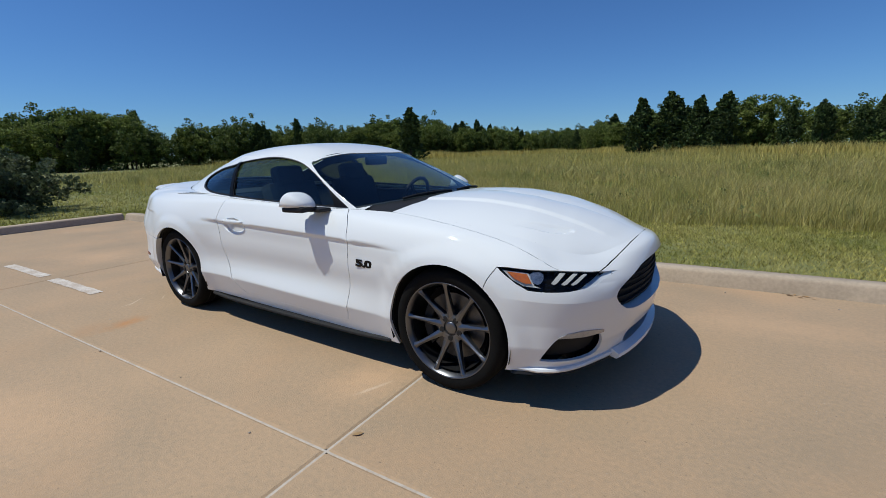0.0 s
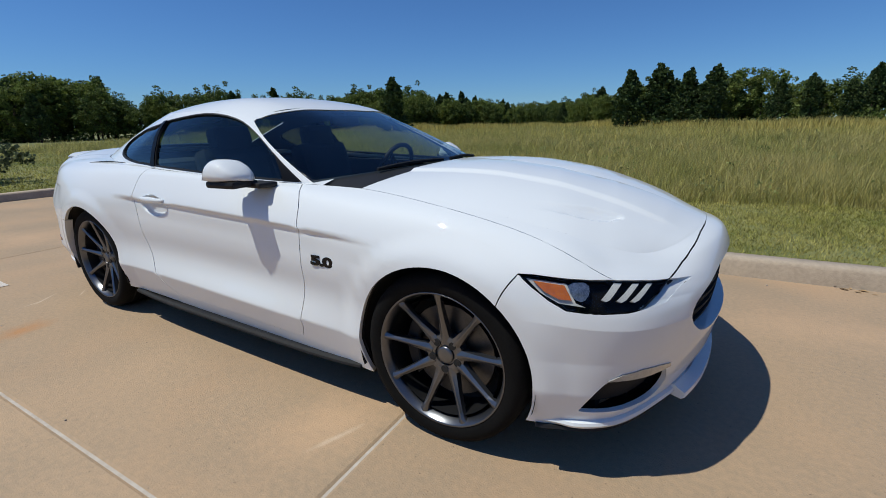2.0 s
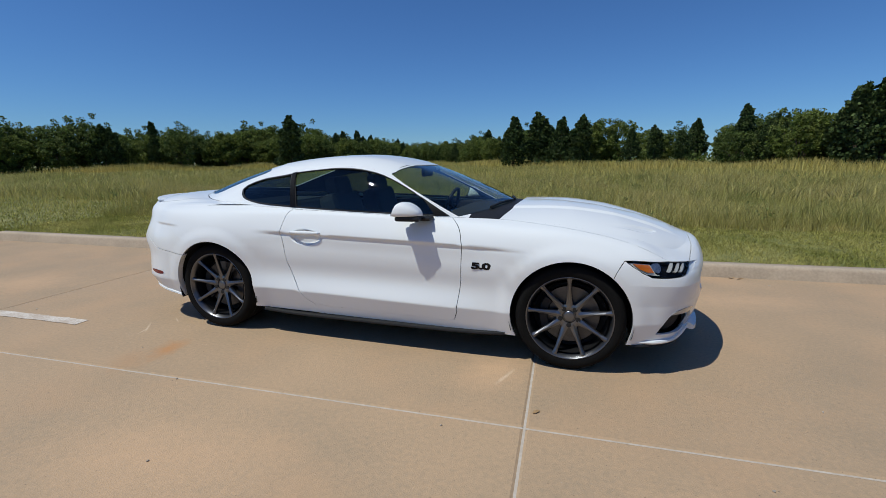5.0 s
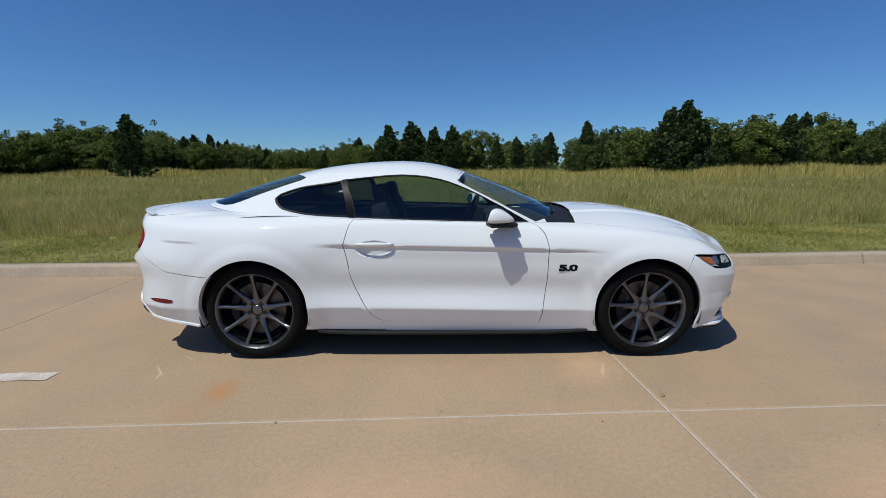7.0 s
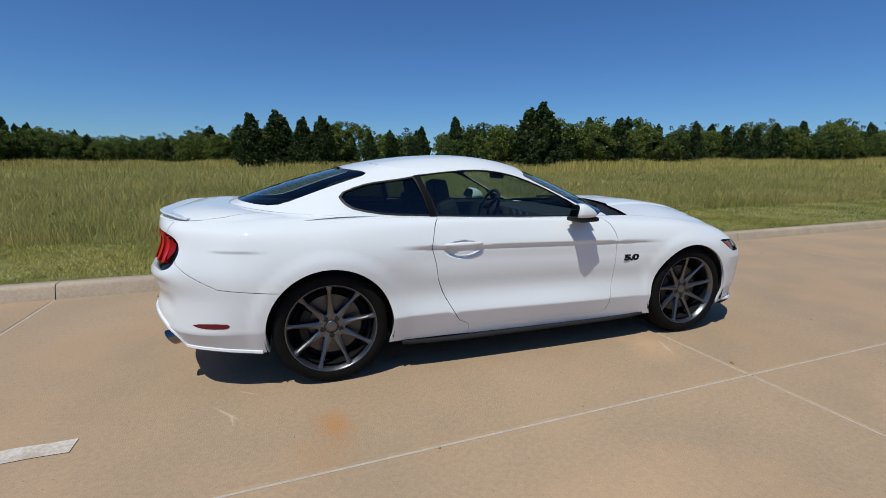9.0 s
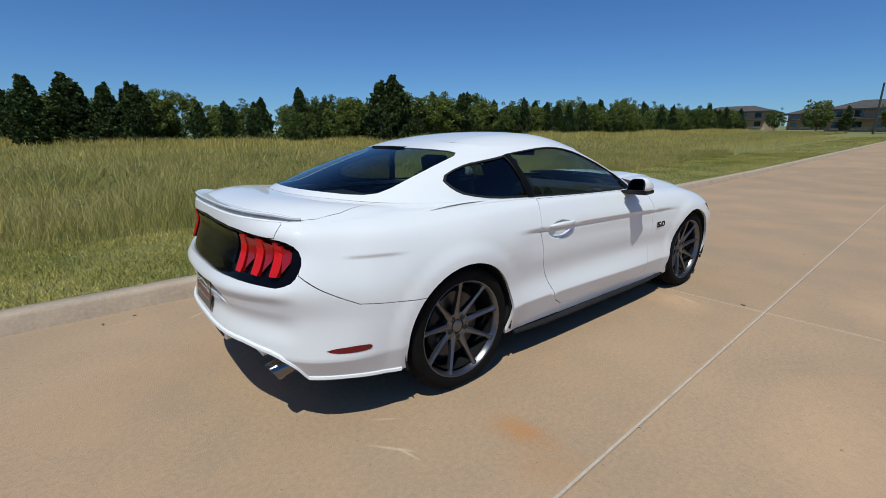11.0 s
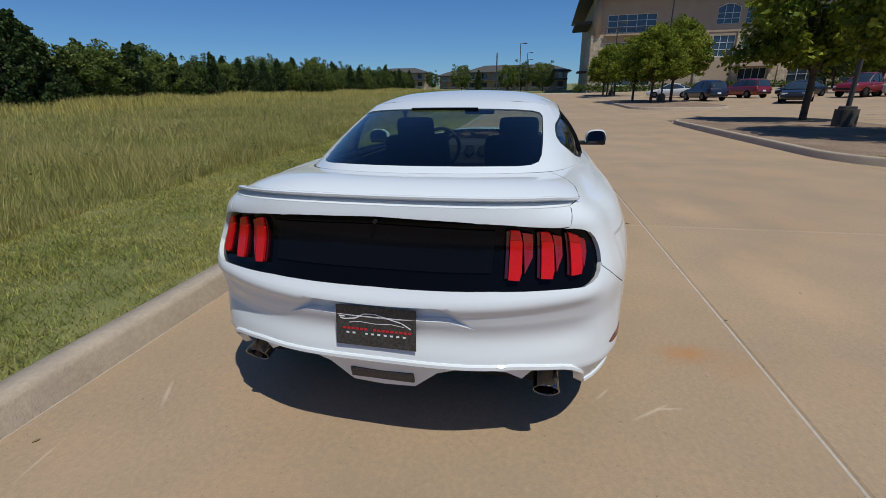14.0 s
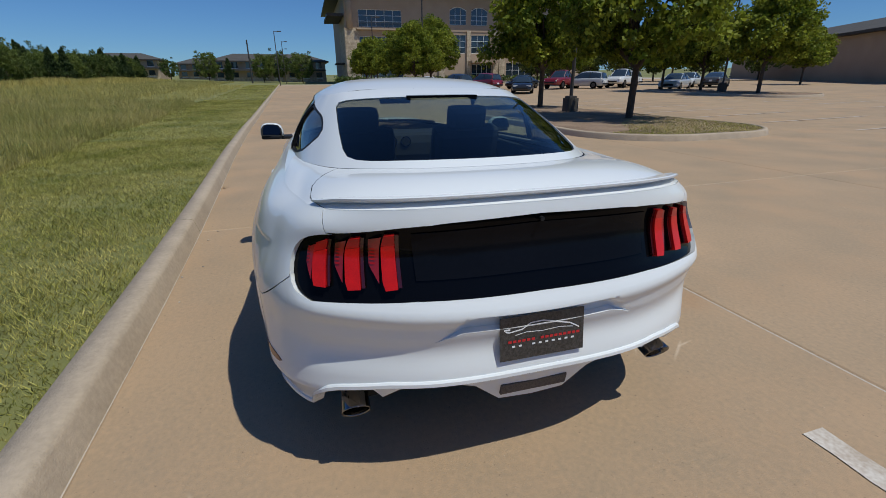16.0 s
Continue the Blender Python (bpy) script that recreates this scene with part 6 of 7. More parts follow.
def make_tree(kind, h, seed, detail=1.0):
    """A tree at the origin: tapered trunk with limbs, and a crown of clumped leaves. kind: cedar, oak, pear or bush."""
    rng = np.random.default_rng(seed)
    tree = new("tree")
    segs, cen, siz = [], [], []
    if kind == "cedar":
        lean = rng.normal(0, .02, 2)
        segs.append(((0, 0, -0.2), (lean[0] * h, lean[1] * h, h * .9), 0.022 * h, 0.006))
        k = int(120 * detail)
        for i in range(k):
            f = rng.uniform(0, 1) ** 0.85
            z = h * (0.03 + 0.88 * f)
            r = h * 0.25 * (1 - f) ** 0.62 * rng.uniform(.75, 1.12) * (1 + 0.22 * math.sin(7 * f + seed)) + 0.06
            a = rng.uniform(0, 2 * math.pi)
            out = np.array([math.cos(a), math.sin(a), 0])
            foot = np.array([lean[0] * z, lean[1] * z, z]) + out * r * 0.55
            tip = foot + out * r * 0.42 + np.array([0, 0, h * rng.uniform(.07, .15)])
            for g, wide in ((0.0, .058), (.4, .046), (.75, .030), (1.0, .014)):      # an upswept plume, thinning to its tip
                cen.append(foot + (tip - foot) * g)
                siz.append(h * wide * (1.1 - 0.4 * f) * rng.uniform(.8, 1.2))
            if i % 6 == 0:
                segs.append(((lean[0] * z, lean[1] * z, z - .2), tuple(foot), 0.006 * h, 0.002 * h))
        for g in np.linspace(0, 1, 7):
            cen.append(np.array([lean[0] * h, lean[1] * h, h * (0.86 + 0.13 * g)]))
            siz.append(h * (0.045 - 0.034 * g))
        me = leaf_mesh("crown", np.array(cen), np.array(siz), int(13 * min(1.6, detail)), 1.0, h * 0.034, CEDAR, rng, 0, np.array([0, 0, 1.1]))
    else:
        trunk_h = h * {"oak": .16, "pear": .26, "bush": .05}[kind]
        wide = {"oak": .40, "pear": .37, "bush": .55}[kind]
        segs.append(((0, 0, -0.2), (0.006 * h * rng.normal(), 0.006 * h * rng.normal(), trunk_h), 0.020 * h, 0.016 * h))
        top = np.array(segs[0][1])
        nl = int(9 * detail) + 3
        tips = []
        for i in range(nl):
            a = 2 * math.pi * (i * 0.618 + rng.uniform(0, .1))
            out = rng.uniform(.35, .95) * wide * h
            zz = trunk_h + (h - trunk_h) * rng.uniform(.25, .92) * (1.05 - 0.45 * (out / (wide * h)))
            tip = np.array([out * math.cos(a), out * math.sin(a), zz])
            midp = top + (tip - top) * .5 + np.array([0, 0, .06 * h])
            segs += [(tuple(top), tuple(midp), 0.010 * h, 0.006 * h), (tuple(midp), tuple(tip), 0.006 * h, 0.002 * h)]
            tips.append(tip)
        k = int(150 * detail)
        for i in range(k):
            d = rng.normal(0, 1, 3)
            d /= np.linalg.norm(d)
            r = rng.uniform(.35, 1) ** .45
            lump = 1 + 0.16 * math.sin(3.1 * d[0] * 2 + seed) * math.sin(2.7 * d[1] * 2 + seed * 2) + 0.07 * rng.normal()
            c = np.array([d[0] * wide * h, d[1] * wide * h, d[2] * (h - trunk_h) * .5]) * r * lump
            if kind == "pear":
                c[:2] *= 1.12 - 0.42 * (c[2] / (h * .4) + .5)
            cen.append(c + (0, 0, trunk_h + (h - trunk_h) * .5))
            siz.append(h * 0.062 * rng.uniform(.6, 1.4))
        lf = {"oak": .029, "pear": .024, "bush": .05}[kind]
        me = leaf_mesh("crown", np.array(cen), np.array(siz), int((56 if kind != "pear" else 64) * min(1.6, detail)), 1.0, h * lf, PEAR if kind == "pear" else (JUNIPER if kind == "bush" else (OAKLIGHT if seed in (14, 16) else OAK)), rng, 0.5)
    part("trunk", limbs_bm(segs), BARK, tree, "rough brown trunk and limbs", True)
    crown = new("crown", me)
    crown.parent = tree
    return tree


def put(ob, x, y, z=None, turn=0.0, k=1.0, kz=None):
    m = ROAD @ pose(x, y, float(land(x, y)) + 0.08 if z is None else z, 0, 0, turn)
    ob.scale = (k, k, kz or k)
    ob.matrix_world = m @ Matrix.Diagonal((k, k, kz or k, 1))
    return ob


WOOD_KINDS = [("cedar", 5.0, 11), ("cedar", 4.4, 12), ("oak", 5.2, 13), ("oak", 4.6, 14), ("cedar", 5.6, 15), ("oak", 5.8, 16)]
LABEL = {"cedar": "dark green conical cedar in the tree line", "oak": "dense green broadleaf tree in the tree line"}
models = []
for i, (kind, h, seed) in enumerate(WOOD_KINDS):
    t = make_tree(kind, h, seed)
    tagged(t, LABEL[kind], "tree", "trees along the field")
    models.append(t)
used = set()


def wood(kind_i, x, y, k, turn, kz=None):
    src = models[kind_i]
    m = ROAD @ pose(x, y, float(land(x, y)) + 0.02, 0, 0, turn)
    if kind_i in used:
        t = copy_thing(src, m)
        t.scale = (k, k, kz or k)
    else:
        used.add(kind_i)
        t = put(src, x, y, float(land(x, y)) + 0.02, turn, k, kz)
    return t


rng = np.random.default_rng(21)
x = -62.0
while x < 112:
    y0 = float(edge_y(x))
    rank = 4 if x < -8 else (3 if x < 40 else 2)
    for r in range(rank):
        kind = int(rng.choice([0, 1, 2, 3, 4, 5], p=[.2, .16, .2, .16, .14, .14] if x > -8 else [.07, .07, .34, .22, .06, .24]))
        tall = float(np.interp(x, [-70, -56, -50, -40, -32, -22, -14, -7, 0, 8, 14, 20, 31, 60, 112], [7.6, 6.8, 5.5, 5.4, 5.6, 3.9, 3.3, 4.5, 5.1, 4.2, 4.6, 5.1, 5.0, 5.4, 5.2]))
        k = tall / WOOD_KINDS[kind][1] * rng.uniform(.72, 1.04) * (1.0 if r else .88)
        wood(kind, x + rng.uniform(-.8, .8), y0 + r * 3.2 + rng.uniform(-1.1, 1.1), k, float(rng.uniform(0, 360)), k * rng.uniform(.92, 1.05))
    x += float(rng.uniform(1.5, 2.5)) * (1.0 if x > -8 else 0.75)

# brush at the foot of the wood, and broad weeds among the grass
rng = np.random.default_rng(33)
bx = rng.uniform(-62, 108, 1500)
by = edge_y(bx) - 0.6 + rng.uniform(0, 1, 1500) ** 1.5 * 5.5
bz = land(bx, by) + rng.uniform(0.1, 1.0, 1500) * rng.uniform(0.3, 1.9, 1500)
brush = new("brush", leaf_mesh("brush", np.stack([bx, by, bz], -1), rng.uniform(.5, 1.05, 1500), 46, 1.0, 0.17, OAK, rng, 0.1))
brush.matrix_world = ROAD
tagged(brush, "low tangled green brush under the trees", "brush", kind="stuff")
wx = np.r_[rng.uniform(-14, 24, 220), rng.uniform(-30, 70, 220)]
wy = mow_edge(wx) + 0.15 + np.r_[rng.uniform(0, 1, 220) ** 1.2 * 13, rng.uniform(6, 30, 220)]
ok = wy < edge_y(wx) - 1
wx, wy = wx[ok], wy[ok]
wz = land(wx, wy) + 0.10 + rng.uniform(0.10, 0.36, len(wx))
weeds = new("field_weeds", leaf_mesh("field_weeds", np.stack([wx, wy, wz], -1), rng.uniform(.08, .22, len(wx)), 34, 1.0, 0.034, WEED, rng, -0.6))
weeds.matrix_world = ROAD
tagged(weeds, "broad-leaved weeds among the tall grass", "weeds", kind="stuff")

# lone cedars that stand before the wood
for kind, x, y, k in ((4, -26.4, 38.0, 1.0), (0, -3.5, 40.5, .98), (4, -1.0, 41.0, .94), (1, 1.0, 40.0, 1.05), (4, 2.6, 38.5, .80), (0, 18.6, 30.0, 1.05), (4, 20.2, 30.4, 1.02), (1, 22.0, 31.0, 1.0), (5, 26.0, 31.5, .82), (0, 29.5, 31.5, .95)):
    wood(kind, x, y, k * 1.22, 37.0 * x % 360, k * 0.97)

# ---- junipers by the end kerb ----
def make_juniper(h, seed):
    rng = np.random.default_rng(seed)
    bush = new("juniper_bush")
    cen, siz, segs = [], [], []
    for i in range(60):
        a = rng.uniform(0, 2 * math.pi)
        el = rng.uniform(.10, .95)
        ln = h * rng.uniform(.55, 1.15)
        tip = np.array([math.cos(a) * math.cos(el), math.sin(a) * math.cos(el), math.sin(el)]) * ln
        segs.append(((0, 0, 0.02), tuple(tip * .9), 0.03, 0.006))
        for f in np.linspace(.35, 1, 7):
            cen.append(tip * f + rng.normal(0, .04 * h, 3))
            siz.append(h * .13 * (1.25 - f * .7))
    me = leaf_mesh("foliage", np.maximum(np.array(cen), (-9, -9, .08)), np.array(siz), 90, 1.0, h * .034, JUNIPER, rng, 0, np.array([0, 0, .5]))
    part("stems", limbs_bm(segs), BARK, bush, "woody stems", True)
    f = new("foliage", me)
    f.parent = bush
    return tagged(bush, "spreading grey-green juniper bush on the mown grass", "bush", "junipers beyond the end kerb")


jun = make_juniper(2.1, 31)
put(jun, -12.3, 0.25, 0.05, 0, 1.05)
for k, (x, y, s, t) in enumerate(((-12.7, -2.3, 1.15, 70), (-12.6, -5.2, 1.0, 160), (-13.2, -8.2, 1.1, 250))):
    j = copy_thing(jun, ROAD @ pose(x, y, 0.05, 0, 0, t))
    j.scale = (s, s, s)


# ---- planted islands in the lot ----
def island(x0, x1, y0, y1, r, label):
    """A kerbed bed with round ends: the kerb, and a bed of soil level with its top."""
    pts = []
    for cx, cy, a0 in ((x1 - r, y1 - r, 0), (x0 + r, y1 - r, 90), (x0 + r, y0 + r, 180), (x1 - r, y0 + r, 270)):
        for a in np.linspace(a0, a0 + 90, 9):
            pts.append((cx + r * math.cos(radians(a)), cy + r * math.sin(radians(a))))
    kerb_run("island_kerb", pts, 0.15, 0.15, True, "tan concrete kerb round a planted island")
    inner = [(p[0] + (0.13 if p[0] < (x0 + x1) / 2 else -0.13), p[1] + (0.13 if p[1] < (y0 + y1) / 2 else -0.13)) for p in pts]
    flat_patch("island_bed", inner, MULCH, 0.13, label, "planting bed")


island(4.9, 18.8, -12.2, -6.25, 2.2, "bare reddish soil with thin grass in a kerbed island")
island(27.5, 41.5, -13.0, -6.8, 2.2, "shaded soil in a kerbed island")
island(52.0, 64.0, -13.0, -7.0, 2.2, "soil in a kerbed island")
island(17.5, 31.0, -33.5, -28.5, 2.0, "soil and thin grass in a kerbed island")


def bed_grass(rng, n):
    x, y = rng.uniform(5.1, 12.2, n), rng.uniform(-12.0, -6.4, n)
    edge = -6.9 - 0.92 * (x - 6.0) + 1.1 * (patchy(x * 2.6, y * 2.9) - 0.5)
    corner = (x < 7.1) & (np.hypot(x - 7.1, np.maximum(np.abs(y + 9.225) - .775, 0)) > 2.0)
    keep = (y < edge + rng.normal(0, 0.12, n)) & ~corner
    return x[keep], y[keep]


blades("island_grass", 60000, bed_grass, lambda x, y, r: r.uniform(.045, .085, len(x)), lambda x, y, r: r.uniform(.006, .012, len(x)), 1.2, MOWN, "thin mown grass on the island", "grass", 1, 41)

pear = tagged(make_tree("pear", 6.4, 51, 1.5), "leafy green pear tree on a parking island", "tree", "trees in the lot")
put(pear, 9.75, -10.4, None, 0, 1.0)
for x, y, k, t in ((16.9, -11.0, 1.04, 100), (35.6, -9.6, .88, 40), (37.5, -11.6, .98, 200), (40.4, -9.2, .85, 300), (55.5, -9.2, .9, 20), (58.8, -10.6, .95, 140), (61.5, -9.6, .85, 77),
                  (21.4, -31.2, 1.12, 250), (26.8, -31.6, 1.0, 15), (30.0, -30.6, .95, 120), (50.0, -34.0, 1.0, 60), (44.0, -45.0, 1.0, 310), (33.0, -52.0, .9, 200), (27.0, -62.0, .9, 33), (35.0, -66.0, .85, 170), (20.0, -69.0, .9, 280)):
    t_ = copy_thing(pear, ROAD @ pose(x, y, float(land(x, y)) + 0.08, 0, 0, t))
    t_.scale = (k, k, k)


# ---- lamp posts ----
def lamp_post(h, arms=1, block=True):
    post = new("street_lamp")
    if block:
        part("footing", tube_bm((0, 0, -0.1), (0, 0, 0.62), 0.33, 0.32, 24), mat("dark footing", (0.06, 0.05, 0.042), 0.8, tint=(0.09, 0.075, 0.06), scale=5), post, "dark concrete footing")
        part("base_plate", box_bm(0.36, 0.36, 0.10, (0, 0, 0.66), 0.02), POLE, post)
    part("pole", tube_bm((0, 0, 0.0), (0, 0, h), 0.075, 0.055, 12), POLE, post, "dark steel pole")
    for k in range(arms):
        s = 1 - 2 * k
        part("arm", tube_bm((0, 0, h - .1), (0, -0.5 * s, h - .06), 0.03, n=8), POLE, post)
        part("lamp_head", box_bm(0.34, 0.62, 0.14, (0, -0.75 * s, h - .05), 0.03), POLE, post, "flat dark lamp head")
    return tagged(post, "tall dark steel lamp post in the parking lot", "lamp post", "lamp posts")


post = lamp_post(8.3)
put(post, 13.6, -10.55, None, 0)
for x, y, t in ((36.6, -10.6, 0), (57.5, -10.0, 0), (24.4, -31.2, 90)):
    copy_thing(post, ROAD @ pose(x, y, float(land(x, y)) + 0.08, 0, 0, t))
thin = lamp_post(8.0, 1, False)
put(thin, 77.0, 1.9, 1.1, 0)
for x in (98.0, 118.0):
    copy_thing(thin, ROAD @ pose(x, 1.0, 1.3, 0, 0, 0))
pole = new("utility_pole")
part("pole", tube_bm((0, 0, 0), (0, 0, 8.6), 0.16, 0.12, 10), POLE, pole, "plain dark pole")
tagged(pole, "plain dark pole standing beyond the field", "pole")
put(pole, 100.0, 7.5, 1.0)


# ---- parked cars ----
def parked_car(kind, colour, label):
    """A parked car: lofted body, dark glasshouse, lamps, bumpers and wheels. The nose looks along +x."""
    paint = mat("car paint", colour, 0.3, tint=tuple(c * .85 for c in colour), scale=2, coat=0.8)
    L, W = {"sedan": (4.75, 1.84), "suv": (4.6, 1.88), "pickup": (5.7, 1.98)}[kind]
    ride = {"sedan": .19, "suv": .25, "pickup": .38}[kind]
    # waist line and roof line as (share of the length, height), from the tail to the nose
    waist = {"sedan": [(-.5, .55), (-.492, .82), (-.46, .95), (-.38, .985), (-.1, .93), (.2, .91), (.34, .85), (.45, .74), (.49, .60), (.5, .48)],
             "suv": [(-.5, .60), (-.492, .92), (-.47, 1.06), (-.3, 1.06), (.1, 1.03), (.24, 1.02), (.36, .98), (.455, .88), (.49, .70), (.5, .52)],
             "pickup": [(-.5, .72), (-.496, 1.14), (-.49, 1.18), (-.09, 1.18), (-.06, 1.16), (.2, 1.16), (.32, 1.14), (.46, 1.04), (.494, .84), (.5, .66)]}[kind]
    top = {"sedan": [(-.40, .96), (-.33, 1.12), (-.22, 1.33), (-.12, 1.425), (-.02, 1.45), (.05, 1.42), (.12, 1.31), (.24, .93)],
           "suv": [(-.485, 1.02), (-.465, 1.28), (-.43, 1.55), (-.30, 1.66), (-.10, 1.70), (.02, 1.67), (.10, 1.52), (.25, 1.02)],
           "pickup": [(-.075, 1.15), (-.065, 1.50), (-.045, 1.80), (.0, 1.88), (.07, 1.89), (.12, 1.82), (.16, 1.66), (.25, 1.15)]}[kind]
    c = new("car")
    xs = np.r_[np.linspace(-.5, -.44, 6), np.linspace(-.42, .42, 22), np.linspace(.44, .5, 6)] * L
    belt = lambda x: np.interp(x / L, *zip(*waist))  # noqa: E731
    half = lambda x: W / 2 * (1 - .20 * (abs(x) / (L / 2)) ** 7)  # noqa: E731
    side = ((0, 0), (.88, 0), (.97, .14), (1.0, .40), (.995, .62), (.965, .84), (.90, .96), (.78, 1.0), (0, 1.025))
    V, F = [], []
    for x in xs:
        lo, hi, w = ride + .10 * (abs(x) / (L / 2)) ** 8, belt(x), half(x)
        V += [(x, -w * a, lo + (hi - lo) * b) for a, b in side] + [(x, w * a, lo + (hi - lo) * b) for a, b in side[-2:0:-1]]
    k = 2 * len(side) - 2
    for i in range(len(xs) - 1):
        F += [(i * k + j, i * k + (j + 1) % k, (i + 1) * k + (j + 1) % k, (i + 1) * k + j) for j in range(k)]
    F += [tuple(range(k))[::-1], tuple((len(xs) - 1) * k + j for j in range(k))]
    mesh_ob("body", V, F, paint, True, c)
    gx = np.linspace(top[0][0], top[-1][0], 15)
    ring_at = lambda f, lift=0.0: [(f * L, y * half(f * L), z + lift) for y, z in zip((-.90, -.80, -.68, -.52, 0, .52, .68, .80, .90), (lambda b, t: (b - .03, b + (t - b) * .45, b + (t - b) * .86, t - .004, t + .012, t - .004, b + (t - b) * .86, b + (t - b) * .45, b - .03))(belt(f * L), max(belt(f * L), np.interp(f, *zip(*top)))))]  # noqa: E731
    V = [p for f in gx for p in ring_at(f)]
    F = [(i * 9 + j, i * 9 + j + 1, i * 9 + j + 10, i * 9 + j + 9) for i in range(14) for j in range(8)]
    mesh_ob("glasshouse", V, F, WINDOW, True, c)
    lo_f, hi_f = {"sedan": (-.20, .055), "suv": (-.43, .05), "pickup": (-.045, .12)}[kind]
    gx = np.linspace(lo_f, hi_f, 8)
    V = [p for f in gx for p in ring_at(f, .008)[2:7]]
    mesh_ob("roof", V, [(i * 5 + j, i * 5 + j + 1, i * 5 + j + 6, i * 5 + j + 5) for i in range(7) for j in range(4)], paint, True, c)
    for s in (-1, 1):
        j = 0 if s < 0 else 8
        d = 1 if s < 0 else -1
        for f0, f1 in ((top[-1][0] - .02, hi_f), (lo_f - (.10 if kind == "sedan" else .02), lo_f), ((lo_f + hi_f) / 2, (lo_f + hi_f) / 2)):
            a, b = ring_at(f0, .004)[j + d], ring_at(f1, .004)[j + 2 * d]
            part("pillar", tube_bm(ring_at(f0)[j], a, .032, n=6, bm=tube_bm(a, b, .032, n=6)), paint if f0 != f1 else TRIMBLACK, c)
        part("tail_lamp", box_bm(.07, .36, .15, (-L / 2 + .035, s * (W / 2 - .33), belt(-L / 2) + .12), .03, turn=(0, 0, s * 14)), DARKRED, c)
        part("headlamp", box_bm(.10, .38, .12, (L / 2 - .09, s * (W / 2 - .36), belt(L / 2) + .14), .03, turn=(0, 0, -s * 20)), LAMPWHITE, c)
        part("mirror", box_bm(.11, .17, .11, (top[-1][0] * L - .22, s * (W / 2 + .05), belt(0) + .06), .03), paint, c)
    if kind == "pickup":
        # flat dark sheet on the closed body paints the shade of an open bed
        part("bed", box_bm(.36 * L, W * .76, .02, (-.285 * L, 0, 1.215), .004), SHADE, c, "flat dark sheet for the shade in the load bed")
    part("number_plate", box_bm(.02, .30, .15, (-L / 2 - .008, 0, .62 if kind != "pickup" else .80), .005), WHITEPRINT, c)
    part("bumper", box_bm(.12, W * .80, .16, (-L / 2 + .02, 0, ride + .22), .05), TRIMBLACK, c)
    part("grille", box_bm(.06, W * .55, .16, (L / 2 - .01, 0, ride + .24), .03), TRIMBLACK, c)
    r = {"sedan": .32, "suv": .35, "pickup": .40}[kind]
    for sx in (-.30, .30):
        for s in (-1, 1):
            wh = new("wheel")
            wh.parent = c
            part("tyre", tube_bm((sx * L, s * (W / 2 - .22), r), (sx * L, s * (W / 2 + .005), r), r, n=20), RUBBER, wh)
            part("rim", tube_bm((sx * L, s * (W / 2 - .02), r), (sx * L, s * (W / 2 + .015), r), r * .64, r * .58, 14), STEEL, wh)
    return tagged(c, label, "car", "cars parked in the lot")


BLACKC, REDC, SILVERC, WHITEC, NAVYC, GREYC = (.012, .012, .014), (.22, .012, .016), (.50, .51, .52), (.75, .75, .74), (.014, .02, .05), (.08, .085, .09)
LOT = [("sedan", BLACKC, "black sedan parked in the lot", 34.5, -19.3, 150), ("suv", NAVYC, "dark blue van parked in the lot", 41.5, -15.4, 10), ("suv", REDC, "red hatchback parked by the building", 45.6, -20.2, 20),
       ("sedan", WHITEC, "white sedan parked beside the trees", 51, -15.2, 60), ("pickup", REDC, "red pickup parked in a row", 41.2, -27.6, 120), ("sedan", BLACKC, "black sedan parked in a row", 44.5, -24.5, 120),
       ("suv", SILVERC, "silver hatchback parked in a row", 40.0, -29.6, 30), ("pickup", WHITEC, "white pickup parked in a row", 39.5, -34.0, 120), ("sedan", SILVERC, "silver sedan parked beside the island", 31.6, -33.6, 120),
       ("sedan", WHITEC, "white sedan parked behind the island", 35.8, -39.4, 120), ("sedan", GREYC, "grey coupe parked behind the island", 34.0, -41.2, 300), ("suv", WHITEC, "white estate car parked under the trees", 43.5, -37.0, 30),
       ("suv", WHITEC, "white estate car parked near the low building", 33.0, -64.5, 120), ("suv", GREYC, "grey estate car parked near the low building", 29.0, -66.5, 120)]
for kind, colour, label, x, y, turn in LOT:
    put(parked_car(kind, colour, label), x, y, float(land(x, y)) + 0.0, turn)

for k in range(7):      # bay stripes across the lot
    y = -13.6 - 0.05 * k
    for x0, y0 in ((5.0 + 2.75 * k, -14.2), (5.0 + 2.75 * k, -24.6)):
        pts = [(x0 - .05, y0 - 5.2), (x0 + .05, y0 - 5.2), (x0 + .05, y0), (x0 - .05, y0)]
        flat_patch("bay_stripe", pts, STRIPE, 0.008, "worn white painted bay stripe", "road marking")


# ---- buildings ----
def slab_bm(x0, x1, y0, y1, z0, z1, bm=None, bevel=0.0):
    return box_bm(x1 - x0, y1 - y0, z1 - z0, ((x0 + x1) / 2, (y0 + y1) / 2, (z0 + z1) / 2), bevel, bm)


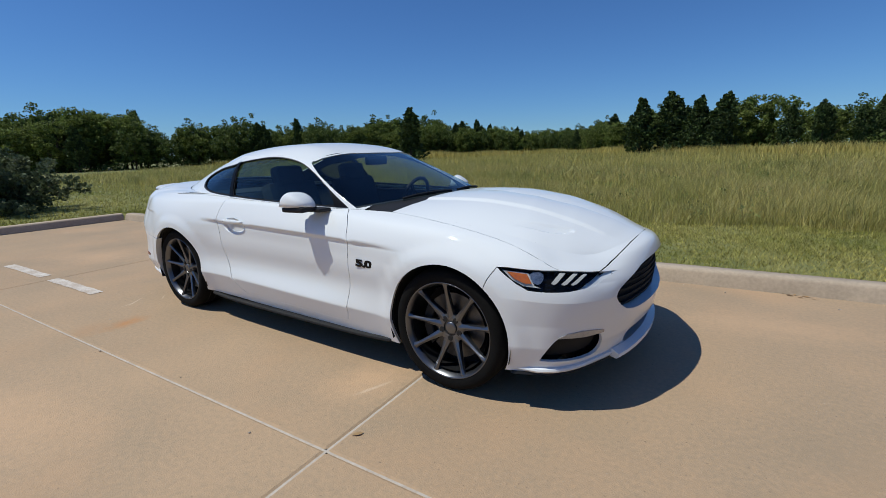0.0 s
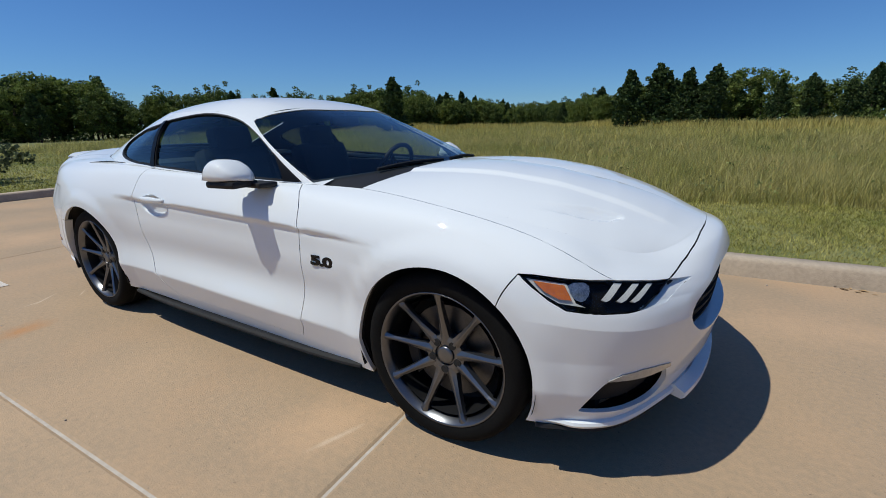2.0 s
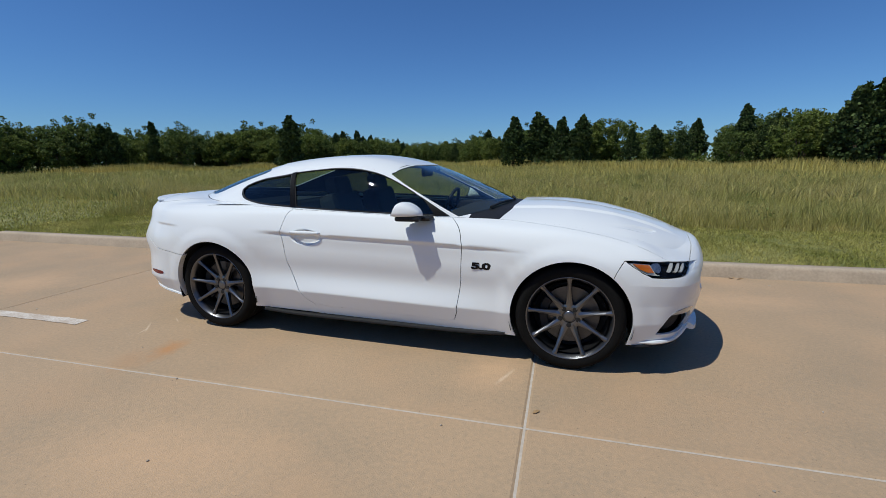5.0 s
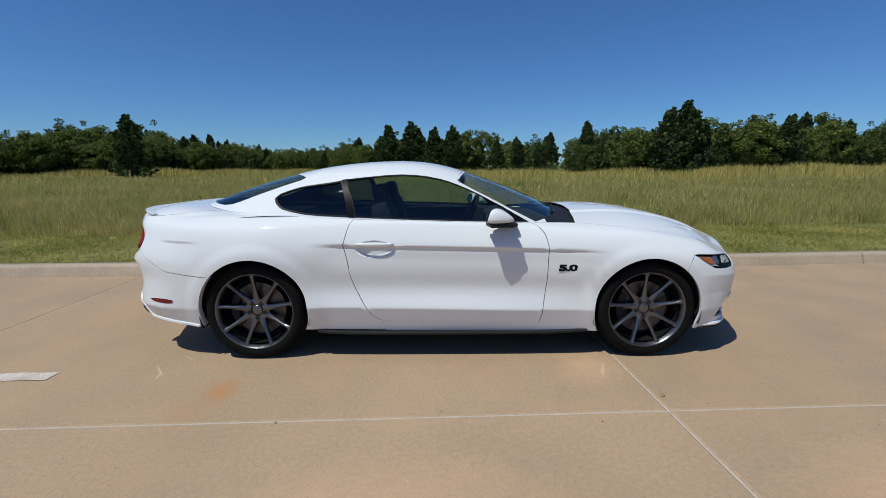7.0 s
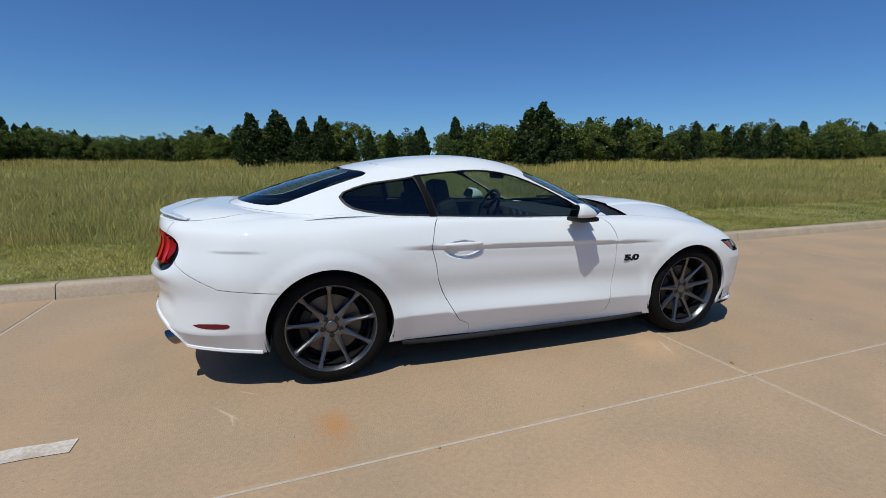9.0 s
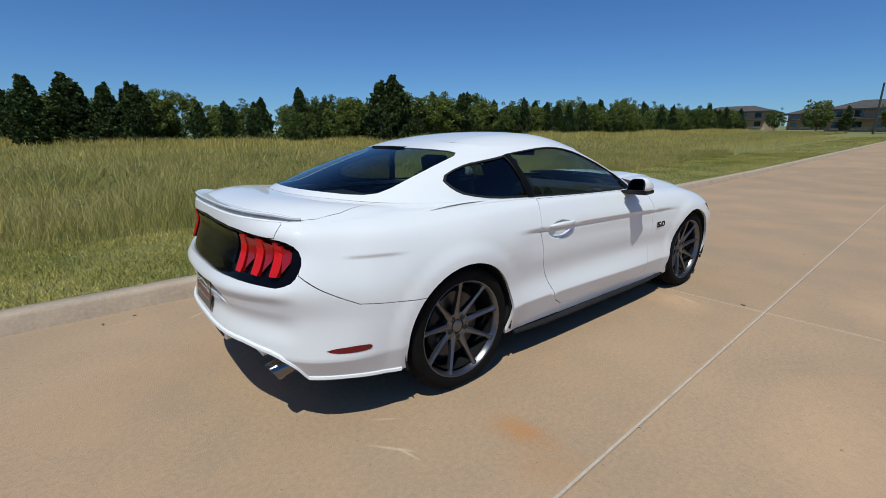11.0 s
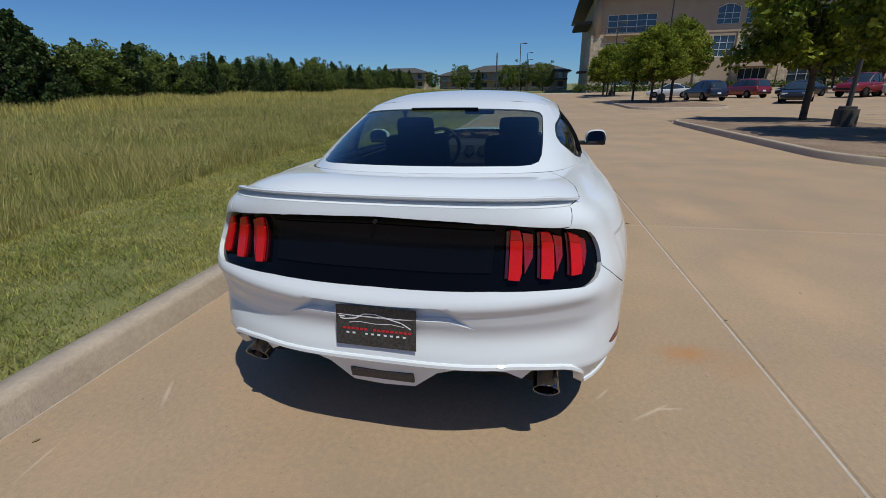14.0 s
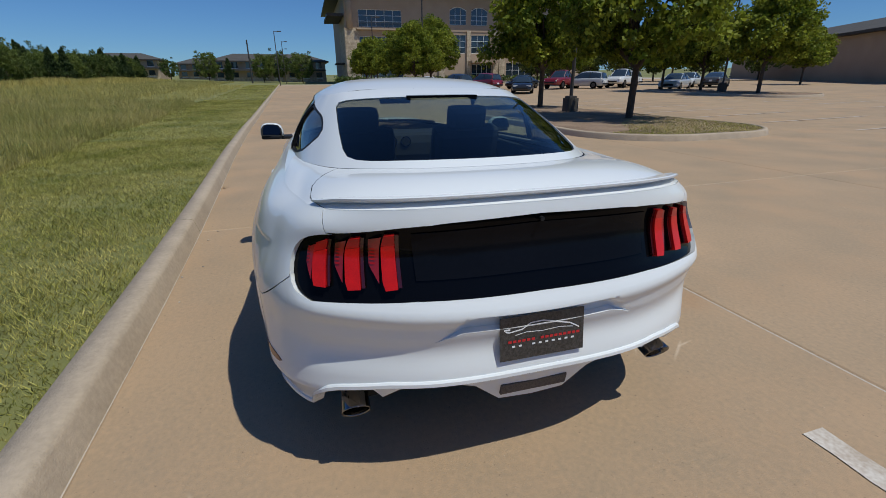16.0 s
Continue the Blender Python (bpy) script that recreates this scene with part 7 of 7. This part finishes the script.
def window_in(parent, x, y0, y1, z0, z1, cols, rows, arched=False):
    """A window on a wall that faces -x: a dark pane set in, white bars round and across it."""
    win = new("window")
    win.parent = parent
    n = 10 if arched else 1
    bm = bmesh.new()
    pts = [(y0, z0), (y1, z0)] + ([(y1 + (y0 - y1) * i / n, z1 + 0.62 * math.sin(math.pi * i / n)) for i in range(n + 1)] if arched else [(y1, z1), (y0, z1)])
    bm.faces.new([bm.verts.new((x + 0.10, a, b)) for a, b in pts])
    part("pane", bm, WINDOW, win, "dark blue reflecting glass")
    fr = bmesh.new()
    for a, b in zip(pts, pts[1:] + pts[:1]):
        tube_bm((x + .02, *a), (x + .02, *b), .07, n=6, bm=fr)
    part("window_frame", fr, WHITETRIM, win, "white window frame")
    for i in range(1, cols):
        y = y0 + (y1 - y0) * i / cols
        part("mullion", slab_bm(x - .02, x + .06, y - .035, y + .035, z0, z1 + (0.4 if arched else 0)), WHITETRIM, win)
    for i in range(1, rows):
        z = z0 + (z1 - z0) * i / rows
        part("mullion", slab_bm(x - .02, x + .06, min(y0, y1), max(y0, y1), z - .035, z + .035), WHITETRIM, win)
    return win


def wall_with_holes(name, x, y0, y1, z0, z1, holes, thick, material, parent):
    """A wall facing -x, with rectangular openings cut through it."""
    ys = sorted({y0, y1, *[h[0] for h in holes], *[h[1] for h in holes]})
    zs = sorted({z0, z1, *[h[2] for h in holes], *[h[3] for h in holes]})
    bm = bmesh.new()
    at = functools.cache(lambda d, i, j: bm.verts.new((x + d * thick, ys[i], zs[j])))

    def solid(i, j):
        if not (0 <= i < len(ys) - 1 and 0 <= j < len(zs) - 1):
            return False
        m, q = (ys[i] + ys[i + 1]) / 2, (zs[j] + zs[j + 1]) / 2
        return not any(h[0] < m < h[1] and h[2] < q < h[3] for h in holes)

    for i, j in itertools.product(range(len(ys) - 1), range(len(zs) - 1)):
        if solid(i, j):
            ring = [(i, j), (i + 1, j), (i + 1, j + 1), (i, j + 1)]
            bm.faces.new([at(0, *c) for c in ring[::-1]])
            bm.faces.new([at(1, *c) for c in ring])
            for k, (di, dj) in enumerate(((0, -1), (1, 0), (0, 1), (-1, 0))):
                if not solid(i + di, j + dj):
                    c, e = ring[k], ring[(k + 1) % 4]
                    bm.faces.new([at(0, *c), at(0, *e), at(1, *e), at(1, *c)])
    bmesh.ops.recalc_face_normals(bm, faces=bm.faces)
    return part(name, bm, material, parent)


office = tagged(new("office_building"), "three-storey tan stucco and limestone office building", "building")
BX = 90.0
wins = [(-18.3, -10.1, 11.45, 14.4, 5, 3, False), (-31.5, -28.0, 12.2, 14.75, 3, 3, True), (-36.0, -32.5, 12.2, 14.75, 3, 3, True), (-36.6, -32.6, 7.0, 10.4, 3, 3, False), (-31.4, -27.9, 7.0, 10.4, 3, 3, False),
        (-18.3, -10.1, 7.0, 9.8, 5, 2, False), (-18.3, -10.1, 2.4, 5.2, 5, 2, False), (-46.5, -40.5, 7.0, 10.4, 4, 3, False), (-46.5, -40.5, 11.6, 14.6, 4, 3, False), (-54.5, -48.5, 7.0, 10.4, 4, 3, False),
        (-54.5, -48.5, 11.6, 14.6, 4, 3, False), (-46.5, -40.5, 2.4, 5.3, 4, 2, False), (-54.5, -48.5, 2.4, 5.3, 4, 2, False), (-37.2, -32.8, 1.4, 5.0, 4, 2, False)]
ARCH_RISE = 0.62
wall_with_holes("wall", BX, -62, -7.6, 0.6, 18.4, [(w[0], w[1], w[2], w[3] + ARCH_RISE * w[6]) for w in wins], 0.5, STUCCO, office)
for w in wins:
    if w[6]:      # spandrels that round the window's head
        bm = bmesh.new()
        mid_y, half_w = (w[0] + w[1]) / 2, (w[1] - w[0]) / 2
        for e in (-1, 1):
            arc = [(mid_y + e * half_w * math.sin(a), w[3] + ARCH_RISE * math.cos(a)) for a in np.linspace(0, math.pi / 2, 8)]
            pts = arc + [(mid_y + e * half_w, w[3] + ARCH_RISE)]
            f = bm.faces.new([bm.verts.new((BX + 0.003, y, z)) for y, z in pts])
            bmesh.ops.extrude_face_region(bm, geom=[f])
            for v in list(bm.verts)[-len(pts):]:
                v.co.x += 0.3
        bmesh.ops.recalc_face_normals(bm, faces=bm.faces)
        part("spandrel", bm, STUCCO, office, "rounded stucco window head")
part("rear_wall", slab_bm(BX + 3.0, BX + 34, -62, -7.6, 0.6, 18.4), STUCCO, office)
part("side_wall", slab_bm(BX + 0.5, BX + 34, -7.85, -7.58, 0.6, 18.4), STUCCO, office)
for y0, y1, z1 in ((-10.0, -7.35, 11.1), (-26.9, -25.6, 16), (-32.4, -31.6, 11.2), (-38.6, -37.4, 11.2), (-40.0, -38.8, 16)):
    part("pier", slab_bm(BX - 0.35, BX + 0.4, y0, y1, 0.6, min(z1, 11.1)), STONE, office, "rough limestone pier")
part("stone_base", slab_bm(BX - 0.12, BX + 0.1, -25.6, -10.0, 0.6, 2.2), STONE, office, "limestone base course")
part("column", tube_bm((BX - .25, -8.4, 11.1), (BX - .25, -8.4, 17.6), .55, .5, 16), STUCCO, office, "round stucco corner column", True)
part("side_stone", slab_bm(BX + 0.4, BX + 12, -7.6, -7.30, 0.6, 11.1), STONE, office, "limestone side cladding")
for w in wins:
    window_in(office, BX + .12, w[0], w[1], w[2], w[3], w[4], w[5], w[6])
    part("reveal", slab_bm(BX + .45, BX + .6, w[0] - .1, w[1] + .1, w[2] - .1, w[3] + .1 + ARCH_RISE * w[6]), SHADE, office)
part("belt_course", slab_bm(BX - .10, BX + .05, -62, -7.4, 10.95, 11.25), STUCCO, office)
part("balcony", slab_bm(BX - 1.0, BX, -18.6, -9.6, 10.9, 11.15), STUCCO, office, "shallow balcony slab")
for k in range(13):
    y = -18.5 + 8.8 * k / 12
    part("baluster", tube_bm((BX - .95, y, 11.15), (BX - .95, y, 12.1), .03, n=6), DARKTRIM, office)
part("rail", tube_bm((BX - .95, -18.6, 12.1), (BX - .95, -9.6, 12.1), .04, n=6), DARKTRIM, office)
bm = bmesh.new()
for (dx, z) in ((0, 0),):
    a = [(BX - 2.2, -5.0, 17.9), (BX - 2.2, -64, 17.9), (BX + 37, -64, 17.9), (BX + 37, -5.0, 17.9)]
    b = [(BX + 9, -17, 22.4), (BX + 9, -52, 22.4), (BX + 26, -52, 22.4), (BX + 26, -17, 22.4)]
    va, vb = [bm.verts.new(p) for p in a], [bm.verts.new(p) for p in b]
    for i in range(4):
        bm.faces.new((va[i], va[(i + 1) % 4], vb[(i + 1) % 4], vb[i]))
    bm.faces.new(vb)
    bm.faces.new(va[::-1])
bmesh.ops.recalc_face_normals(bm, faces=bm.faces)
part("roof", bm, ROOFING, office, "dark hipped shingle roof")
part("eave", slab_bm(BX - 2.3, BX + 37, -64.1, -4.9, 17.45, 17.9), DARKTRIM, office, "deep dark eave")
part("lower_eave", slab_bm(BX + 1.2, BX + 14, -7.4, -4.4, 13.3, 13.75), DARKTRIM, office, "lower dark canopy")
part("side_canopy", slab_bm(BX + 3, BX + 9, -7.4, -5.6, 5.0, 5.25), DARKTRIM, office)
part("entrance_canopy", slab_bm(BX - 2.5, BX, -38.0, -32.0, 5.2, 5.6), STUCCO, office, "entrance canopy")
hedge_rng = np.random.default_rng(5)
hc = np.stack([hedge_rng.uniform(-1.0, 1.0, 500), hedge_rng.uniform(-25, 25, 500), hedge_rng.uniform(.1, 1.1, 500)], -1)
hedge = new("hedge", leaf_mesh("hedge", hc, np.full(500, .45), 18, 1.0, .28, OAK, hedge_rng))
tagged(hedge, "clipped dark green hedge along the office wall", "hedge", kind="stuff")
put(hedge, BX - 2.5, -33.0, 1.4)


def low_house(name, x, y, L, W, wall_h, roof_h, turn, label, storeys=2):
    """A long low building with a hipped roof, a stone base and rows of dark windows. Its front looks along -x before it is turned."""
    h = new(name)
    part("wall", slab_bm(-W / 2, W / 2, -L / 2, L / 2, -1, wall_h), STUCCO, h, "tan stucco wall")
    part("stone_base", slab_bm(-W / 2 - .08, -W / 2 + .1, -L / 2 - .05, L / 2 + .05, -1, 1.0), STONE, h, "limestone base")
    bm = bmesh.new()
    e = 0.9
    a = [(-W / 2 - e, -L / 2 - e, wall_h), (W / 2 + e, -L / 2 - e, wall_h), (W / 2 + e, L / 2 + e, wall_h), (-W / 2 - e, L / 2 + e, wall_h)]
    rg = [(0, -L / 2 + W * .4, wall_h + roof_h), (0, L / 2 - W * .4, wall_h + roof_h)]
    va, vr = [bm.verts.new(p) for p in a], [bm.verts.new(p) for p in rg]
    for q in ((va[0], va[1], vr[0]), (va[1], va[2], vr[1], vr[0]), (va[2], va[3], vr[1]), (va[3], va[0], vr[0], vr[1]), (va[3], va[2], va[1], va[0])):
        bm.faces.new(q)
    bmesh.ops.recalc_face_normals(bm, faces=bm.faces)
    part("roof", bm, ROOFING, h, "grey shingle hip roof")
    part("fascia", slab_bm(-W / 2 - e - .02, W / 2 + e + .02, -L / 2 - e - .02, L / 2 + e + .02, wall_h - .3, wall_h - .01), DARKTRIM, h)
    n = max(3, int(L / 3.2))
    for f in range(storeys):
        z0 = 0.7 + f * wall_h / storeys
        for k in range(n):
            y0 = -L / 2 + L * (k + .5) / n
            w = new("window")
            w.parent = h
            part("pane", slab_bm(-W / 2 - .02, -W / 2 + .05, y0 - .75, y0 + .75, z0, z0 + 1.5), WINDOW, w)
            part("sill", slab_bm(-W / 2 - .10, -W / 2, y0 - .85, y0 + .85, z0 - .12, z0), WHITETRIM, w)
    if storeys == 2:
        part("porch_roof", slab_bm(-W / 2 - 1.8, -W / 2, -L / 2, L / 2, wall_h * .52, wall_h * .58), ROOFING, h, "lean-to porch roof")
    put(h, x, y, float(land(x, y)), turn)
    return tagged(h, label, "building")


low_house("office_house", 152, 43, 18, 12, 5.0, 1.8, 0, "two-storey tan house-like office with a hip roof")
low_house("office_house", 136, 4.5, 28, 12, 5.0, 2.0, 0, "two-storey tan office with a long grey roof")
low_house("office_house", 165, 24, 16, 10, 4.6, 1.8, 0, "distant tan office beyond the field")
low_house("low_office", 42.0, -76.0, 44, 16, 5.2, 2.4, 62, "long low office with a broad dark roof", 2)
for k, (x, y, s) in enumerate(((132, 40, 1.15), (134, 29, 1.0), (112, 17, 1.1), (118, 13.5, 1.0), (108, 5.5, 1.25), (112, 2.5, 1.3), (104, -2.5, 1.1), (128, 50, 1.1), (100, 36, 1.0))):
    wood((3, 2, 5, 0)[k % 4], x, y, s, 40.0 * k)
# broadleaf trees and shrubs that close the far side of the lot
for k, (x, y, h) in enumerate(((66, -41, 1.5), (63, -46, 1.35), (60, -50, 1.6), (57, -54, 1.4), (52, -57, 1.55), (54, -62, 1.3), (68, -49, 1.5), (49, -66, 1.4), (72, -42, 1.6), (78, -44, 1.5), (64, -56, 1.6))):
    wood((2, 5, 3, 2)[k % 4], x, y, h, 53.0 * k)
